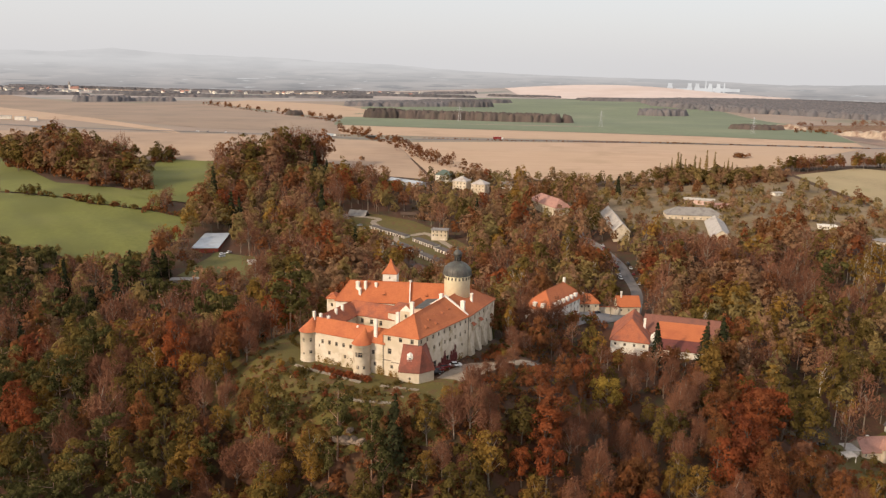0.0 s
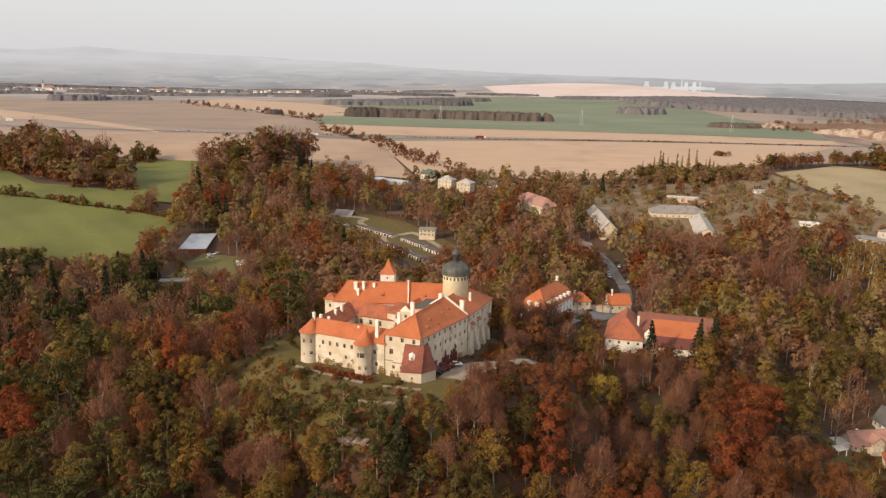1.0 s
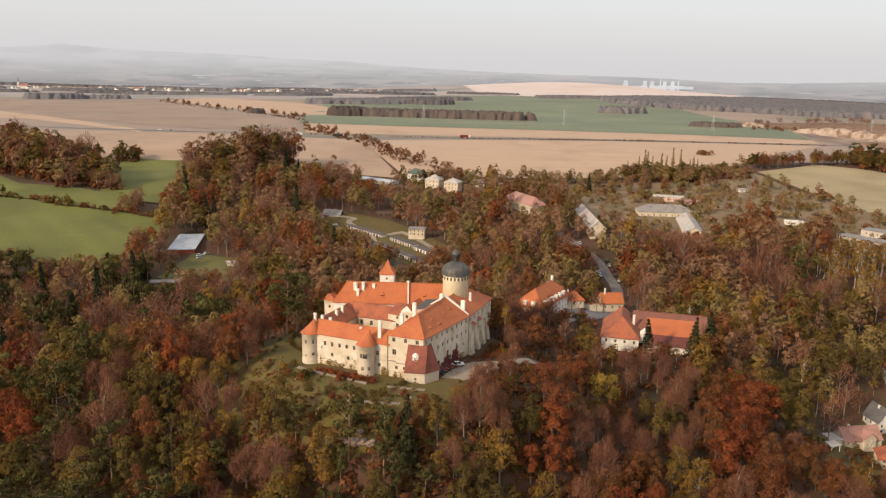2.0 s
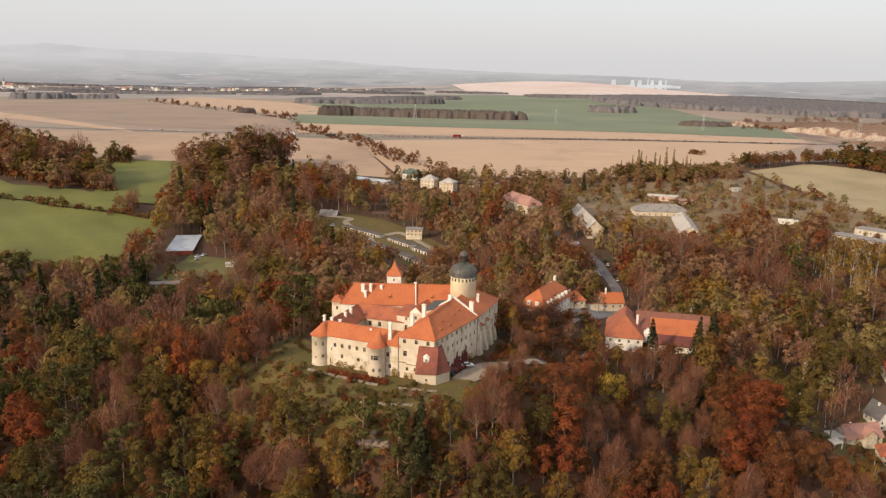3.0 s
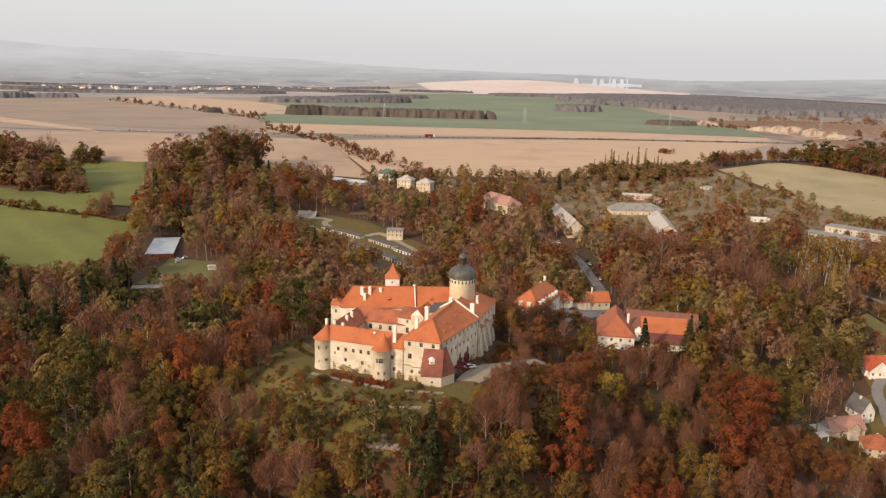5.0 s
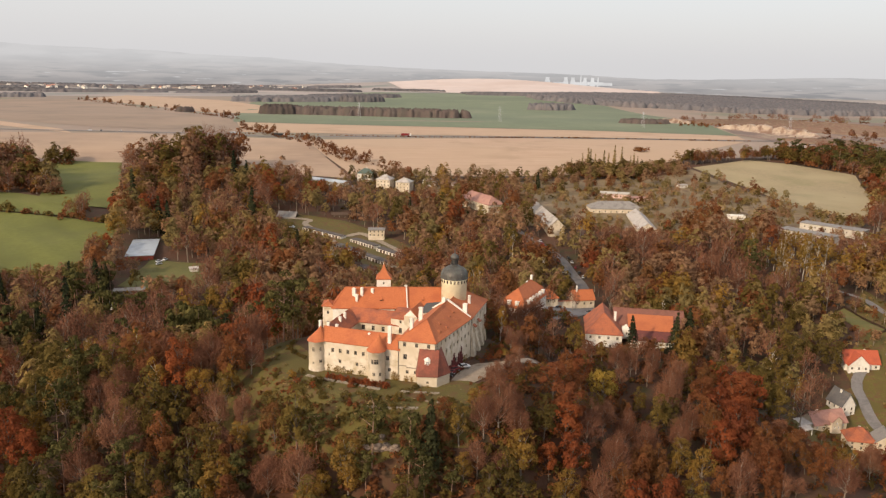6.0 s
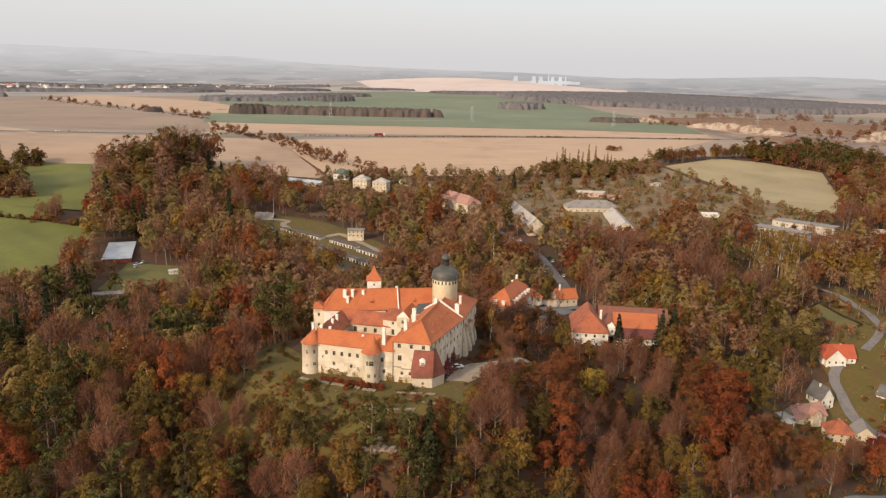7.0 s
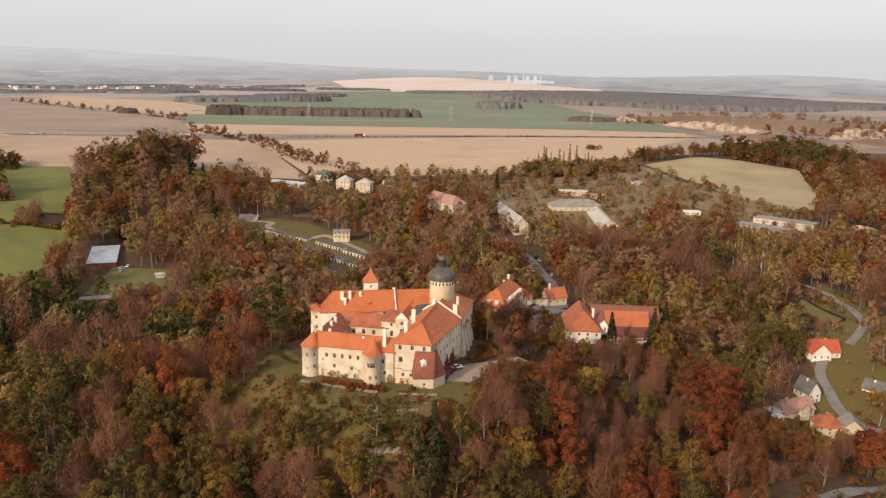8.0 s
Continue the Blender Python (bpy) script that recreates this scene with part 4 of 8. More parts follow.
dm = part("dormer", bm, M["white"], castle, "white dormer with a small window")
dm.matrix_basis = Matrix.Translation(c3(-8.7, 243.6, 9.0)) @ Matrix.Rotation(radians(-9), 4, "Z")
window(castle, c3(-8.78, 243.02, 9.0), radians(-9), 1.0, 1.6, frame_mat="white_frame")

# square tower behind
st = [(-18.6 + dx * math.cos(radians(-6)) - dy * math.sin(radians(-6)), 299.0 + dx * math.sin(radians(-6)) + dy * math.cos(radians(-6))) for dx, dy in ((-2.7, -2.7), (2.7, -2.7), (2.7, 2.7), (-2.7, 2.7))]
walls(castle, cring(*st), -3.5, 23.1, {0: [(2.7, 21.2, 0.7, 0.9), (2.7, 18.4, 0.6, 0.7)]}, "white", "square_tower", "square white tower")
rings = []
for k, z in ((3.05, 24.0), (2.3, 24.8), (1.45, 26.0), (0.7, 27.5), (0.06, 29.4)):
    rings.append([(-18.6 + k * math.cos(radians(-6 + 45 + 90 * i)) * 1.414, 299.0 + k * math.sin(radians(-6 + 45 + 90 * i)) * 1.414, z) for i in range(4)])
croof([[a[i], a[(i + 1) % 4], b[(i + 1) % 4], b[i]] for a, b in zip(rings, rings[1:]) for i in range(4)], [], "tile", "tower_roof")

# great round tower with its lead dome, lantern and finial
tx, ty = 6.85, 285.0
bm = bmesh.new()
lathe(bm, [(4.75, 12), (4.75, 25.0), (4.9, 25.2), (4.9, 27.2)], 40, tx - CO.x, ty - CO.y)
bmesh.ops.translate(bm, verts=bm.verts, vec=(0, 0, -CO.z))
part("great_tower", bm, M["yellow_plaster"], castle, "pale yellow round tower", True)
for i in range(22):
    a = 2 * math.pi * i / 22
    window(castle, c3(tx + 4.92 * math.cos(a), ty + 4.92 * math.sin(a), 26.2), a + math.pi / 2, 0.62, 1.1, "parapet_window", "wood")
bm = bmesh.new()
prof = [(5.2, 27.1), (5.35, 27.3), (5.1, 27.45), (5.15, 27.9), (5.1, 28.6), (4.85, 29.4), (4.35, 30.2), (3.6, 30.85), (2.7, 31.35), (1.85, 31.65), (1.5, 31.85)]
lathe(bm, prof, 40, tx - CO.x, ty - CO.y)
bmesh.ops.translate(bm, verts=bm.verts, vec=(0, 0, -CO.z))
dome = part("dome", bm, M["lead"], castle, "dark weathered lead dome", True)
for i in range(16):
    a = 2 * math.pi * i / 16
    bm = bmesh.new()
    rows = []
    for r, z in prof[2:]:
        c, s = math.cos(a), math.sin(a)
        rows.append([bm.verts.new(c3(tx + (r + k) * c - w * s, ty + (r + k) * s + w * c, z)) for k, w in ((-0.02, -0.09), (0.10, 0.0), (-0.02, 0.09))])
    for p, q in zip(rows, rows[1:]):
        for k in range(2):
            bm.faces.new((p[k], p[k + 1], q[k + 1], q[k]))
    rib = part("rib", bm, M["lead"], dome)
bm = bmesh.new()
lathe(bm, [(1.7, 31.6), (1.75, 31.9), (1.2, 32.05), (1.2, 33.9), (1.6, 34.05), (1.7, 34.2)], 12, tx - CO.x, ty - CO.y)
bmesh.ops.translate(bm, verts=bm.verts, vec=(0, 0, -CO.z))
lantern = part("lantern", bm, M["lead"], castle, "open lantern with dark slots")
for i in range(8):
    a = 2 * math.pi * i / 8
    bm = bmesh.new()
    box(bm, -0.30, 0.30, -0.06, 0.09, -0.75, 0.75)
    sl = part("slot", bm, M["rubber"], lantern)
    sl.matrix_basis = Matrix.Translation(c3(tx + 1.2 * math.cos(a), ty + 1.2 * math.sin(a), 33.0)) @ Matrix.Rotation(a + math.pi / 2, 4, "Z")
bm = bmesh.new()
lathe(bm, [(1.3, 34.15), (1.65, 34.6), (1.62, 35.2), (1.2, 35.8), (0.5, 36.2), (0.2, 36.6), (0.12, 37.0), (0.34, 37.2), (0.34, 37.4), (0.08, 37.6), (0.05, 38.7)], 16, tx - CO.x, ty - CO.y)
bmesh.ops.translate(bm, verts=bm.verts, vec=(0, 0, -CO.z))
part("finial", bm, M["lead"], castle, "lead onion cap and spike", True)

# chimneys
for x, y, z0, z1, w, d in ((-20.5, 251.9, 13.5, 19.6, 1.1, 0.8), (-13.2, 251.5, 16.5, 22.3, 1.1, 0.9), (-8.9, 260.6, 17.5, 23.2, 1.3, 0.9), (8.7, 271.3, 15.0, 20.9, 1.5, 0.9),
                           (12.2, 281.6, 17.0, 20.9, 0.9, 0.8), (-30.6, 291.2, 17.5, 22.0, 1.3, 0.9), (-29.6, 289.8, 16.5, 19.9, 0.9, 0.7), (-27.6, 291.0, 17.5, 22.2, 1.0, 0.8),
                           (-23.6, 291.3, 18.0, 21.6, 1.0, 0.8), (-34.6, 276.4, 13.5, 17.0, 0.9, 0.8), (-36.4, 272.6, 13.5, 16.7, 0.9, 0.8), (-37.8, 263.4, 13.0, 16.9, 0.9, 0.7),
                           (-40.7, 265.0, 13.5, 17.2, 0.9, 0.7), (-43.4, 267.6, 13.5, 17.2, 0.9, 0.7), (-27.0, 257.0, 12.5, 15.6, 0.7, 0.6), (1.0, 272.6, 20.0, 23.0, 1.2, 0.9), (-10.7, 291.6, 20.5, 22.6, 0.9, 0.8)):
    chimney(castle, *c3(x, y, z0), z1 - CO.z, w, d, radians(-26))
# eyebrow dormers on the big slopes
for k, up in ((0.30, 0.45), (0.47, 0.5), (0.63, 0.45), (0.80, 0.5), (0.2, 0.2), (0.4, 0.18)):
    e = Vector((*N_, 16.0)).lerp(Vector((*R_, 16.0)), k)
    r = Vector(H_).lerp(Vector(T_), k)
    p = e.lerp(r, up)
    eyebrow(castle, c3(p.x, p.y, p.z + 0.1), math.atan2(25.6, 16.8), 0.75, "tile")
for x, y, z in ((-20.5, 288.3, 17.6), (-4.5, 287.0, 17.7), (-30.0, 256.6, 13.7)):
    eyebrow(castle, c3(x, y, z), radians(-6 if y > 280 else -25), 0.9, "tile")
# red creeper on the shaded front
for k0, k1, z1 in ((0.44, 0.56, 6.4), (0.62, 0.76, 6.8), (0.55, 0.64, 3.0), (0.36, 0.44, 3.0)):
    rng = random.Random(int(k0 * 100))
    p0, p1 = Vector(N_).lerp(Vector(R_), k0), Vector(N_).lerp(Vector(R_), k1)
    o = Vector((25.6, -16.8)).normalized()
    bm = bmesh.new()
    for i in range(520):
        along = rng.random()
        q = p0.lerp(p1, along)
        reach = z1 * (0.55 + 0.45 * math.sin(math.pi * along)) * (0.7 + 0.6 * noise.noise(Vector((along * 5, k0 * 40, 0))))
        z = 1.0 + reach * rng.random() ** 0.8
        s = rng.uniform(0.14, 0.34)
        c = Vector(c3(q.x + o.x * rng.uniform(0.05, 0.4), q.y + o.y * rng.uniform(0.05, 0.4), z))
        t = Vector((rng.uniform(-1, 1), rng.uniform(-1, 1), rng.uniform(-1, 1))).normalized()
        u = t.cross(Vector((o.x, o.y, 0.5))).normalized()
        v = u.cross(Vector((o.x, o.y, 0.3))).normalized()
        quad(bm, c + u * s, c + v * s, c - u * s, c - v * s)
    part("creeper", bm, M["ivy"], castle, "dark red creeper on the wall")
# dark green ivy on the far end of the outer wall
rng = random.Random(8)
bm = bmesh.new()
for i in range(700):
    along = rng.random()
    q = Vector(R_).lerp(Vector(F_), 0.86 + 0.16 * along)
    o = Vector((23.3, -10.7)).normalized()
    z = -3.0 + 12.0 * rng.random() * (0.5 + 0.5 * along)
    s = rng.uniform(0.15, 0.38)
    c = Vector(c3(q.x + o.x * rng.uniform(0.05, 0.6), q.y + o.y * rng.uniform(0.05, 0.6), z))
    u = Vector((rng.uniform(-1, 1), rng.uniform(-1, 1), rng.uniform(-1, 1))).cross(Vector((o.x, o.y, 0.5))).normalized()
    v = u.cross(Vector((o.x, o.y, 0.3))).normalized()
    quad(bm, c + u * s, c + v * s, c - u * s, c - v * s)
part("ivy", bm, L_["pine"], castle, "dark green ivy climbing the outer wall")
# ochre creepers and weeds along the foot of the front walls
def foot_creeper(p0, p1, zmax, n, seed, tone):
    rng = random.Random(seed)
    p0, p1 = Vector(p0), Vector(p1)
    d = (p1 - p0).normalized()
    o = Vector((d.y, -d.x))
    clumps = [(rng.random(), rng.uniform(0.4, 1.0)) for _ in range(5)]
    bm = bmesh.new()
    for i in range(n):
        c, k = clumps[rng.randrange(5)]
        q = p0.lerp(p1, min(1, max(0, c + rng.gauss(0, 0.05))))
        z = 0.6 + zmax * k * rng.random() ** 1.6
        s = rng.uniform(0.12, 0.28)
        m = Vector(c3(q.x + o.x * rng.uniform(0.03, 0.25), q.y + o.y * rng.uniform(0.03, 0.25), z))
        t = Vector((rng.uniform(-1, 1), rng.uniform(-1, 1), rng.uniform(-1, 1))).normalized()
        u = t.cross(Vector((o.x, o.y, 0.4))).normalized()
        v = u.cross(Vector((o.x, o.y, 0.4))).normalized()
        quad(bm, m + u * s, m + v * s, m - u * s)
    part("creeper", bm, L_[tone], castle, "ochre creeper at the foot of the wall")


foot_creeper((-41.0, 260.0), (-29.0, 254.3), 4.2, 420, 3, "ochre")
foot_creeper((-36.0, 257.6), (-28.5, 254.0), 5.0, 260, 4, "olive")
foot_creeper((-22.5, 251.1), (-17.9, 248.9), 4.0, 260, 5, "ochre")
foot_creeper((-17.5, 248.7), (-12.4, 246.6), 3.2, 200, 6, "ochre")
foot_creeper((-12.1, 242.6), (-6.0, 241.6), 2.2, 160, 7, "ochre")
# dark ledge across the front of the great block
bm = bmesh.new()
p, q = Vector(L__), Vector(N_)
d = (q - p).normalized()
o = Vector((d.y, -d.x)) * 0.16
for k0, k1, z in ((0.0, 0.22, 6.6), (0.22, 0.5, 6.1)):
    a, b = p.lerp(q, k0), p.lerp(q, k1)
    va = [bm.verts.new(c3(v.x + w.x, v.y + w.y, zz)) for v in (a, b) for w in (o, o * -0.2) for zz in (z, z + 0.28)]
    for f in ((0, 4, 5, 1), (1, 5, 7, 3), (0, 2, 6, 4), (0, 1, 3, 2), (4, 6, 7, 5)):
        bm.faces.new([va[i] for i in f])
part("ledge", bm, M["stone"], castle, "worn stone ledge")
# two small tiled oriels on the outer wall
for along in (0.16, 0.42):
    p = Vector(R_).lerp(Vector(F_), along)
    d = (Vector(F_) - Vector(R_)).normalized()
    turn = math.atan2(d.y, d.x)
    bm = bmesh.new()
    box(bm, -1.1, 1.1, -0.95, 0.1, -1.3, 0.9)
    ori = part("oriel", bm, M["plaster_grey"], castle, "small plastered oriel")
    ori.matrix_basis = Matrix.Translation(c3(p.x, p.y, 10.6)) @ Matrix.Rotation(turn, 4, "Z")
    bm = shell([[(-1.35, -1.3, 0.85), (1.35, -1.3, 0.85), (1.0, 0.1, 1.75), (-1.0, 0.1, 1.75)]], 0.14)
    part("oriel_roof", bm, M["tile_old"], ori)
# rain pipes at the corners of the front
for x, y, z1 in ((-17.85, 248.75, 15.6), (-6.1, 244.1, 15.6), (10.9, 269.9, 15.4)):
    bm = bmesh.new()
    lathe(bm, [(0.09, 0.2), (0.09, z1 - 1)], 8, x - CO.x, y - CO.y)
    part("rain_pipe", bm, M["lead"], castle, "dark metal rain pipe")


# ---- manor house with a mansard roof beside the castle yard ----
manor = thing("manor_house", pose(53.6, 355.4, -9.3, 0, 0, 55.3), "white manor house with an orange mansard roof and dormers", "house")
BLOCKED.append((52.3, 355.4, 16))
ml, mw = 15.3, 6.1
walls(manor, [(-ml, -mw), (ml, -mw), (ml, mw), (-ml, mw)], -3, 6.0, {0: evenly(8, 30.6, 4.3) + evenly(8, 30.6, 1.4), 3: evenly(3, 12.2, 4.3) + evenly(3, 12.2, 1.4), 1: evenly(3, 12.2, 4.3)}, "white", "wall", "white wall with rows of windows")
e0 = [(-ml - 0.6, -mw - 0.6, 5.9), (ml + 0.6, -mw - 0.6, 5.9), (ml + 0.6, mw + 0.6, 5.9), (-ml - 0.6, mw + 0.6, 5.9)]
e1 = [(-ml + 1.6, -mw + 1.6, 9.6), (ml - 1.6, -mw + 1.6, 9.6), (ml - 1.6, mw - 1.6, 9.6), (-ml + 1.6, mw - 1.6, 9.6)]
ra, rb = (-ml + 6.4, 0, 13.6), (ml - 6.4, 0, 13.6)
mf = [[e0[i], e0[(i + 1) % 4], e1[(i + 1) % 4], e1[i]] for i in range(4)] + [[e1[0], e1[1], rb, ra], [e1[1], e1[2], rb], [e1[2], e1[3], ra, rb], [e1[3], e1[0], ra]]
bm = shell(mf, 0.2)
ridge_caps(bm, [(ra, rb), (e1[0], ra), (e1[3], ra), (e1[1], rb), (e1[2], rb)])
part("roof", bm, M["tile"], manor)
for i in range(6):
    bm = bmesh.new()
    box(bm, -0.8, 0.8, -1.0, 1.2, -0.9, 0.8)
    box(bm, -1.0, 1.0, -1.2, 1.2, 0.8, 0.95)
    d = part("dormer", bm, M["white"], manor, "small white dormer")
    d.matrix_basis = Matrix.Translation((-10.5 + 4.2 * i, -mw + 0.7, 8.0))
    window(manor, (-10.5 + 4.2 * i, -mw - 0.34, 8.0), 0, 0.9, 1.1, frame_mat="white_frame")
for i in range(2):
    bm = bmesh.new()
    box(bm, -1.0, 1.2, -0.8, 0.8, -0.9, 0.8)
    box(bm, -1.2, 1.2, -1.0, 1.0, 0.8, 0.95)
    d = part("dormer", bm, M["white"], manor, "small white dormer")
    d.matrix_basis = Matrix.Translation((-ml + 0.7, -2 + 4 * i, 8.0))
chimney(manor, 10.2, 0.3, 12.0, 15.6, 1.3, 0.9)
chimney(manor, 14.2, 3.8, 8.0, 11.2, 0.8, 0.7)

# ---- gatehouse and small house at the yard ----
house("gatehouse", "small cream gatehouse with an orange tiled roof", "house", 98.8, 402.0, 3, 11.5, 9, 4.0, 4.2, "gable", "plaster", "tile", [(1.9, 3)], [(1.9, 1)], [(-3.4, -0.6, 3.4)], -21.2)
house("cottage", "low cottage with an orange hipped roof by the yard", "house", 76.5, 396.0, 8, 11, 8, 3.4, 3.6, "hip", "plaster", "tile", [(1.7, 3)], [(1.7, 1)], [(-2.0, 0.4, 1.4)], -17.6)
wall_y = thing("yard_wall", pose(88.0, 396.2, -19.6, 0, 0, 4), "low cream yard wall with a small tiled cap", "wall")
bm = bmesh.new()
box(bm, -5.5, 5.5, -0.25, 0.25, -2, 2.4)
part("wall", bm, M["plaster"], wall_y)
bm = shell([[(-5.6, -0.5, 2.4), (5.6, -0.5, 2.4), (5.6, 0, 2.75), (-5.6, 0, 2.75)], [(5.6, 0.5, 2.4), (-5.6, 0.5, 2.4), (-5.6, 0, 2.75), (5.6, 0, 2.75)]], 0.08)
part("cap", bm, M["tile_old"], wall_y)

# ---- farm range: hipped block, long back wing and low front wing ----
farm = thing("farm_range", pose(80.5, 317.7, -14.5, 0, 0, -17), "old farm range with orange and brown tiled roofs", "house")
BLOCKED += [(82, 322, 11), (85, 332, 13), (99, 330, 13), (108, 325, 12), (98, 316, 10), (106, 312, 8)]
walls(farm, [(-7.8, 0), (7.8, 0), (7.8, 24), (-7.8, 24)], -5, 5.7, {0: evenly(4, 15.6, 3.9, 1.0, 1.3) + [(6.6, -0.6, 1.2, 2.0), (10.6, 0.2, 1.0, 1.3)], 3: evenly(4, 24, 3.6)}, "white", "wall", "stained white wall with small windows")
fa, fb = (0, 8.0, 13.0), (0, 24.2, 13.0)
fe = [(-8.4, -0.6, 5.6), (8.4, -0.6, 5.6), (8.4, 24.2, 5.6), (-8.4, 24.2, 5.6)]
bm = shell([[fe[0], fe[1], fa], [fe[1], fe[2], fb, fa], [fe[3], fe[0], fa, fb]], 0.25)
ridge_caps(bm, [(fe[0], fa), (fe[1], fa), (fa, fb)])
part("roof", bm, M["tile_old"], farm, "orange hipped tile roof")
chimney(farm, 5.2, 12.0, 8.0, 12.6, 1.0, 0.8)
walls(farm, [(5.0, 13.0), (36.0, 13.0), (36.0, 28), (5.0, 28)], -9, 6.4, {2: evenly(8, 31, 4.0), 1: evenly(3, 15, 3.5)}, "white")
bm = shell([[(4.6, 12.4, 6.3), (36.5, 12.4, 6.3), (36.5, 20.5, 12.2), (4.6, 20.5, 12.2)], [(36.5, 28.6, 6.3), (4.6, 28.6, 6.3), (4.6, 20.5, 12.2), (36.5, 20.5, 12.2)]], 0.25)
ridge_caps(bm, [((4.6, 20.5, 12.2), (36.5, 20.5, 12.2))])
part("roof", bm, M["tile_brown"], farm, "long brown tile roof")
bm = bmesh.new()
quad(bm, (36.0, 13, 6.4), (36.0, 28, 6.4), (36.0, 20.5, 12.0))
part("gable", bm, M["white"], farm)
walls(farm, [(11.5, 2.6), (30.0, 2.6), (30.0, 13.0), (11.5, 13.0)], -9, 3.2, {0: evenly(4, 18.5, 1.6, 1.0, 1.1), 1: evenly(2, 10.4, 0.5)}, "white", "wall", "white wall of the low wing")
bm = shell([[(11.0, 2.0, 3.0), (30.5, 2.0, 3.0), (30.5, 6.8, 6.2), (11.0, 6.8, 6.2)]], 0.22)
part("roof", bm, M["tile_wine"], farm, "dark red low roof")
bm = shell([[(11.0, 6.8, 6.3), (30.5, 6.8, 6.3), (31.5, 17.0, 10.6), (11.0, 17.0, 10.6)]], 0.22)
part("roof", bm, M["tile"], farm, "orange upper roof slope")
bm = bmesh.new()
for p in ([(30.0, 2.6, 3.2), (30.0, 13, 3.2), (30.0, 13, 8.6), (30.0, 6.8, 6.0)], [(11.5, 2.6, 3.2), (11.5, 6.8, 6.0), (11.5, 13, 8.6), (11.5, 13, 3.2)]):
    quad(bm, *p)
part("gable", bm, M["white"], farm, "white gable end")
bm = bmesh.new()
box(bm, 8.2, 11.4, 4.2, 9.0, 3.0, 6.6)
f = bmesh.ops.create_cone(bm, segments=4, radius1=2.3, radius2=0.05, depth=2.2, cap_ends=True, matrix=Matrix.Translation((9.8, 6.6, 7.7)) @ Matrix.Rotation(radians(45), 4, "Z"))
part("stair_gable", bm, M["white"], farm, "small white stair gable")
window(farm, (10.0, 4.16, 5.2), 0.0, 0.9, 1.3)
draped("yard", [(64, 340), (70, 336), (75, 342), (88, 360)], [(68, 390), (82, 394), (94, 396), (106, 398)], "asphalt", "grey paved yard between the houses", 0.5, category="yard")

# ---- three villas at the village edge ----
house("villa", "white villa with a dark green hipped roof", "house", 3.0, 776, -12, 15, 12, 8.6, 4.0, "hip", "white", "green_roof", [(2.0, 4), (5.6, 4)], [(2.0, 3), (5.6, 3)], [(1, 1, 1.5)], -6.0, group="villas on the village edge")
house("villa", "cream villa with a pale grey hipped roof", "house", 19.5, 746, -25, 13.5, 12, 7.2, 3.6, "hip", "plaster", "pale_roof", [(2.0, 4), (5.2, 4)], [(2.0, 3), (5.2, 3)], [(1, 1, 1.2)], -6.4, group="villas on the village edge")
house("villa", "cream villa with a faded pale roof", "house", 36.5, 734, -25, 13.5, 12, 7.0, 3.4, "hip", "plaster", "pale_roof", [(2.0, 4), (5.2, 4)], [(2.0, 3), (5.2, 3)], [(-1, 1, 1.2)], -7.2, group="villas on the village edge")
house("greenhouse", "long low pale building beside the road", "house", -33, 762, -41, 42, 9, 2.6, 1.4, "gable", "pale_roof", "blue_roof", [(1.4, 9)], (), (), None)
house("village_house", "small white house among trees", "house", 62, 752, 10, 10, 8, 3.5, 3, "gable", "white", "slate", [(1.8, 3)])
house("village_house", "small grey-roofed house at the field edge", "house", 82, 740, -15, 11, 8, 3.2, 3, "gable", "white", "pale_roof", [(1.8, 3)])

# ---- barns of the old manor farm ----
house("barn", "long barn with a faded pink hipped roof", "barn", 85.5, 616, 109, 46, 14, 5.2, 5.2, "hip", "plaster_grey", "tile_pink", [(3.2, 9)], [(3.2, 3)], (), -3.6)
house("barn", "long barn with a pale worn roof", "barn", 128.5, 578, 86, 76, 11, 6.5, 5.2, "gable", "plaster_grey", "pale_roof", [(4.0, 12)], [(4.0, 2)], (), -11.6, deep=4)
house("barn", "wide barn with a grey roof and cream walls", "barn", 200, 622, -6, 43, 17, 5.6, 4.8, "hip", "plaster", "slate", [(3.2, 9)], [(3.2, 3)], (), -11.4)
house("barn", "barn with a whitish roof and a cream gable", "barn", 203.5, 573, 76, 64, 14, 4.8, 4.8, "gable", "plaster", "pale_roof", [(3.0, 11)], [(3.0, 2)], (), -13.6)
house("barn", "roofless brick ruin with pale walls", "barn", 226, 690, -20, 26, 12, 4.0, 0.4, "flat", "pink_render", "concrete", [(2.0, 5)])
house("barn", "broken barn with reddish brick walls", "barn", 238, 668, -10, 20, 9, 3.2, 0.4, "flat", "pink_render", "tile_pink", [(1.8, 4)])
house("field_hut", "small white hut with an open shed", "house", 294, 594, -14, 13, 7, 3.0, 0.4, "flat", "white", "white", [(1.7, 3)])
house("field_hut", "tiny ruined white building in the shrubs", "house", 316, 742, 20, 10, 6, 3.0, 0.3, "flat", "white", "pale_roof", [(1.7, 2)])
house("storage_shed", "long pale concrete shed with a flat grey roof", "shed", 342, 537, -54, 46, 12, 4.8, 0.45, "flat", "concrete", "slate", [(2.6, 6)], [(2.4, 1)], (), -11.0)
house("storage_shed", "long flat-roofed pale concrete shed in front", "shed", 311, 521, -60, 40, 12, 4.4, 0.45, "flat", "concrete", "slate", [(2.4, 5)], [(2.2, 2)], (), -11.6)
heap = bmesh.new()
bmesh.ops.create_grid(heap, x_segments=20, y_segments=14, size=1.0)
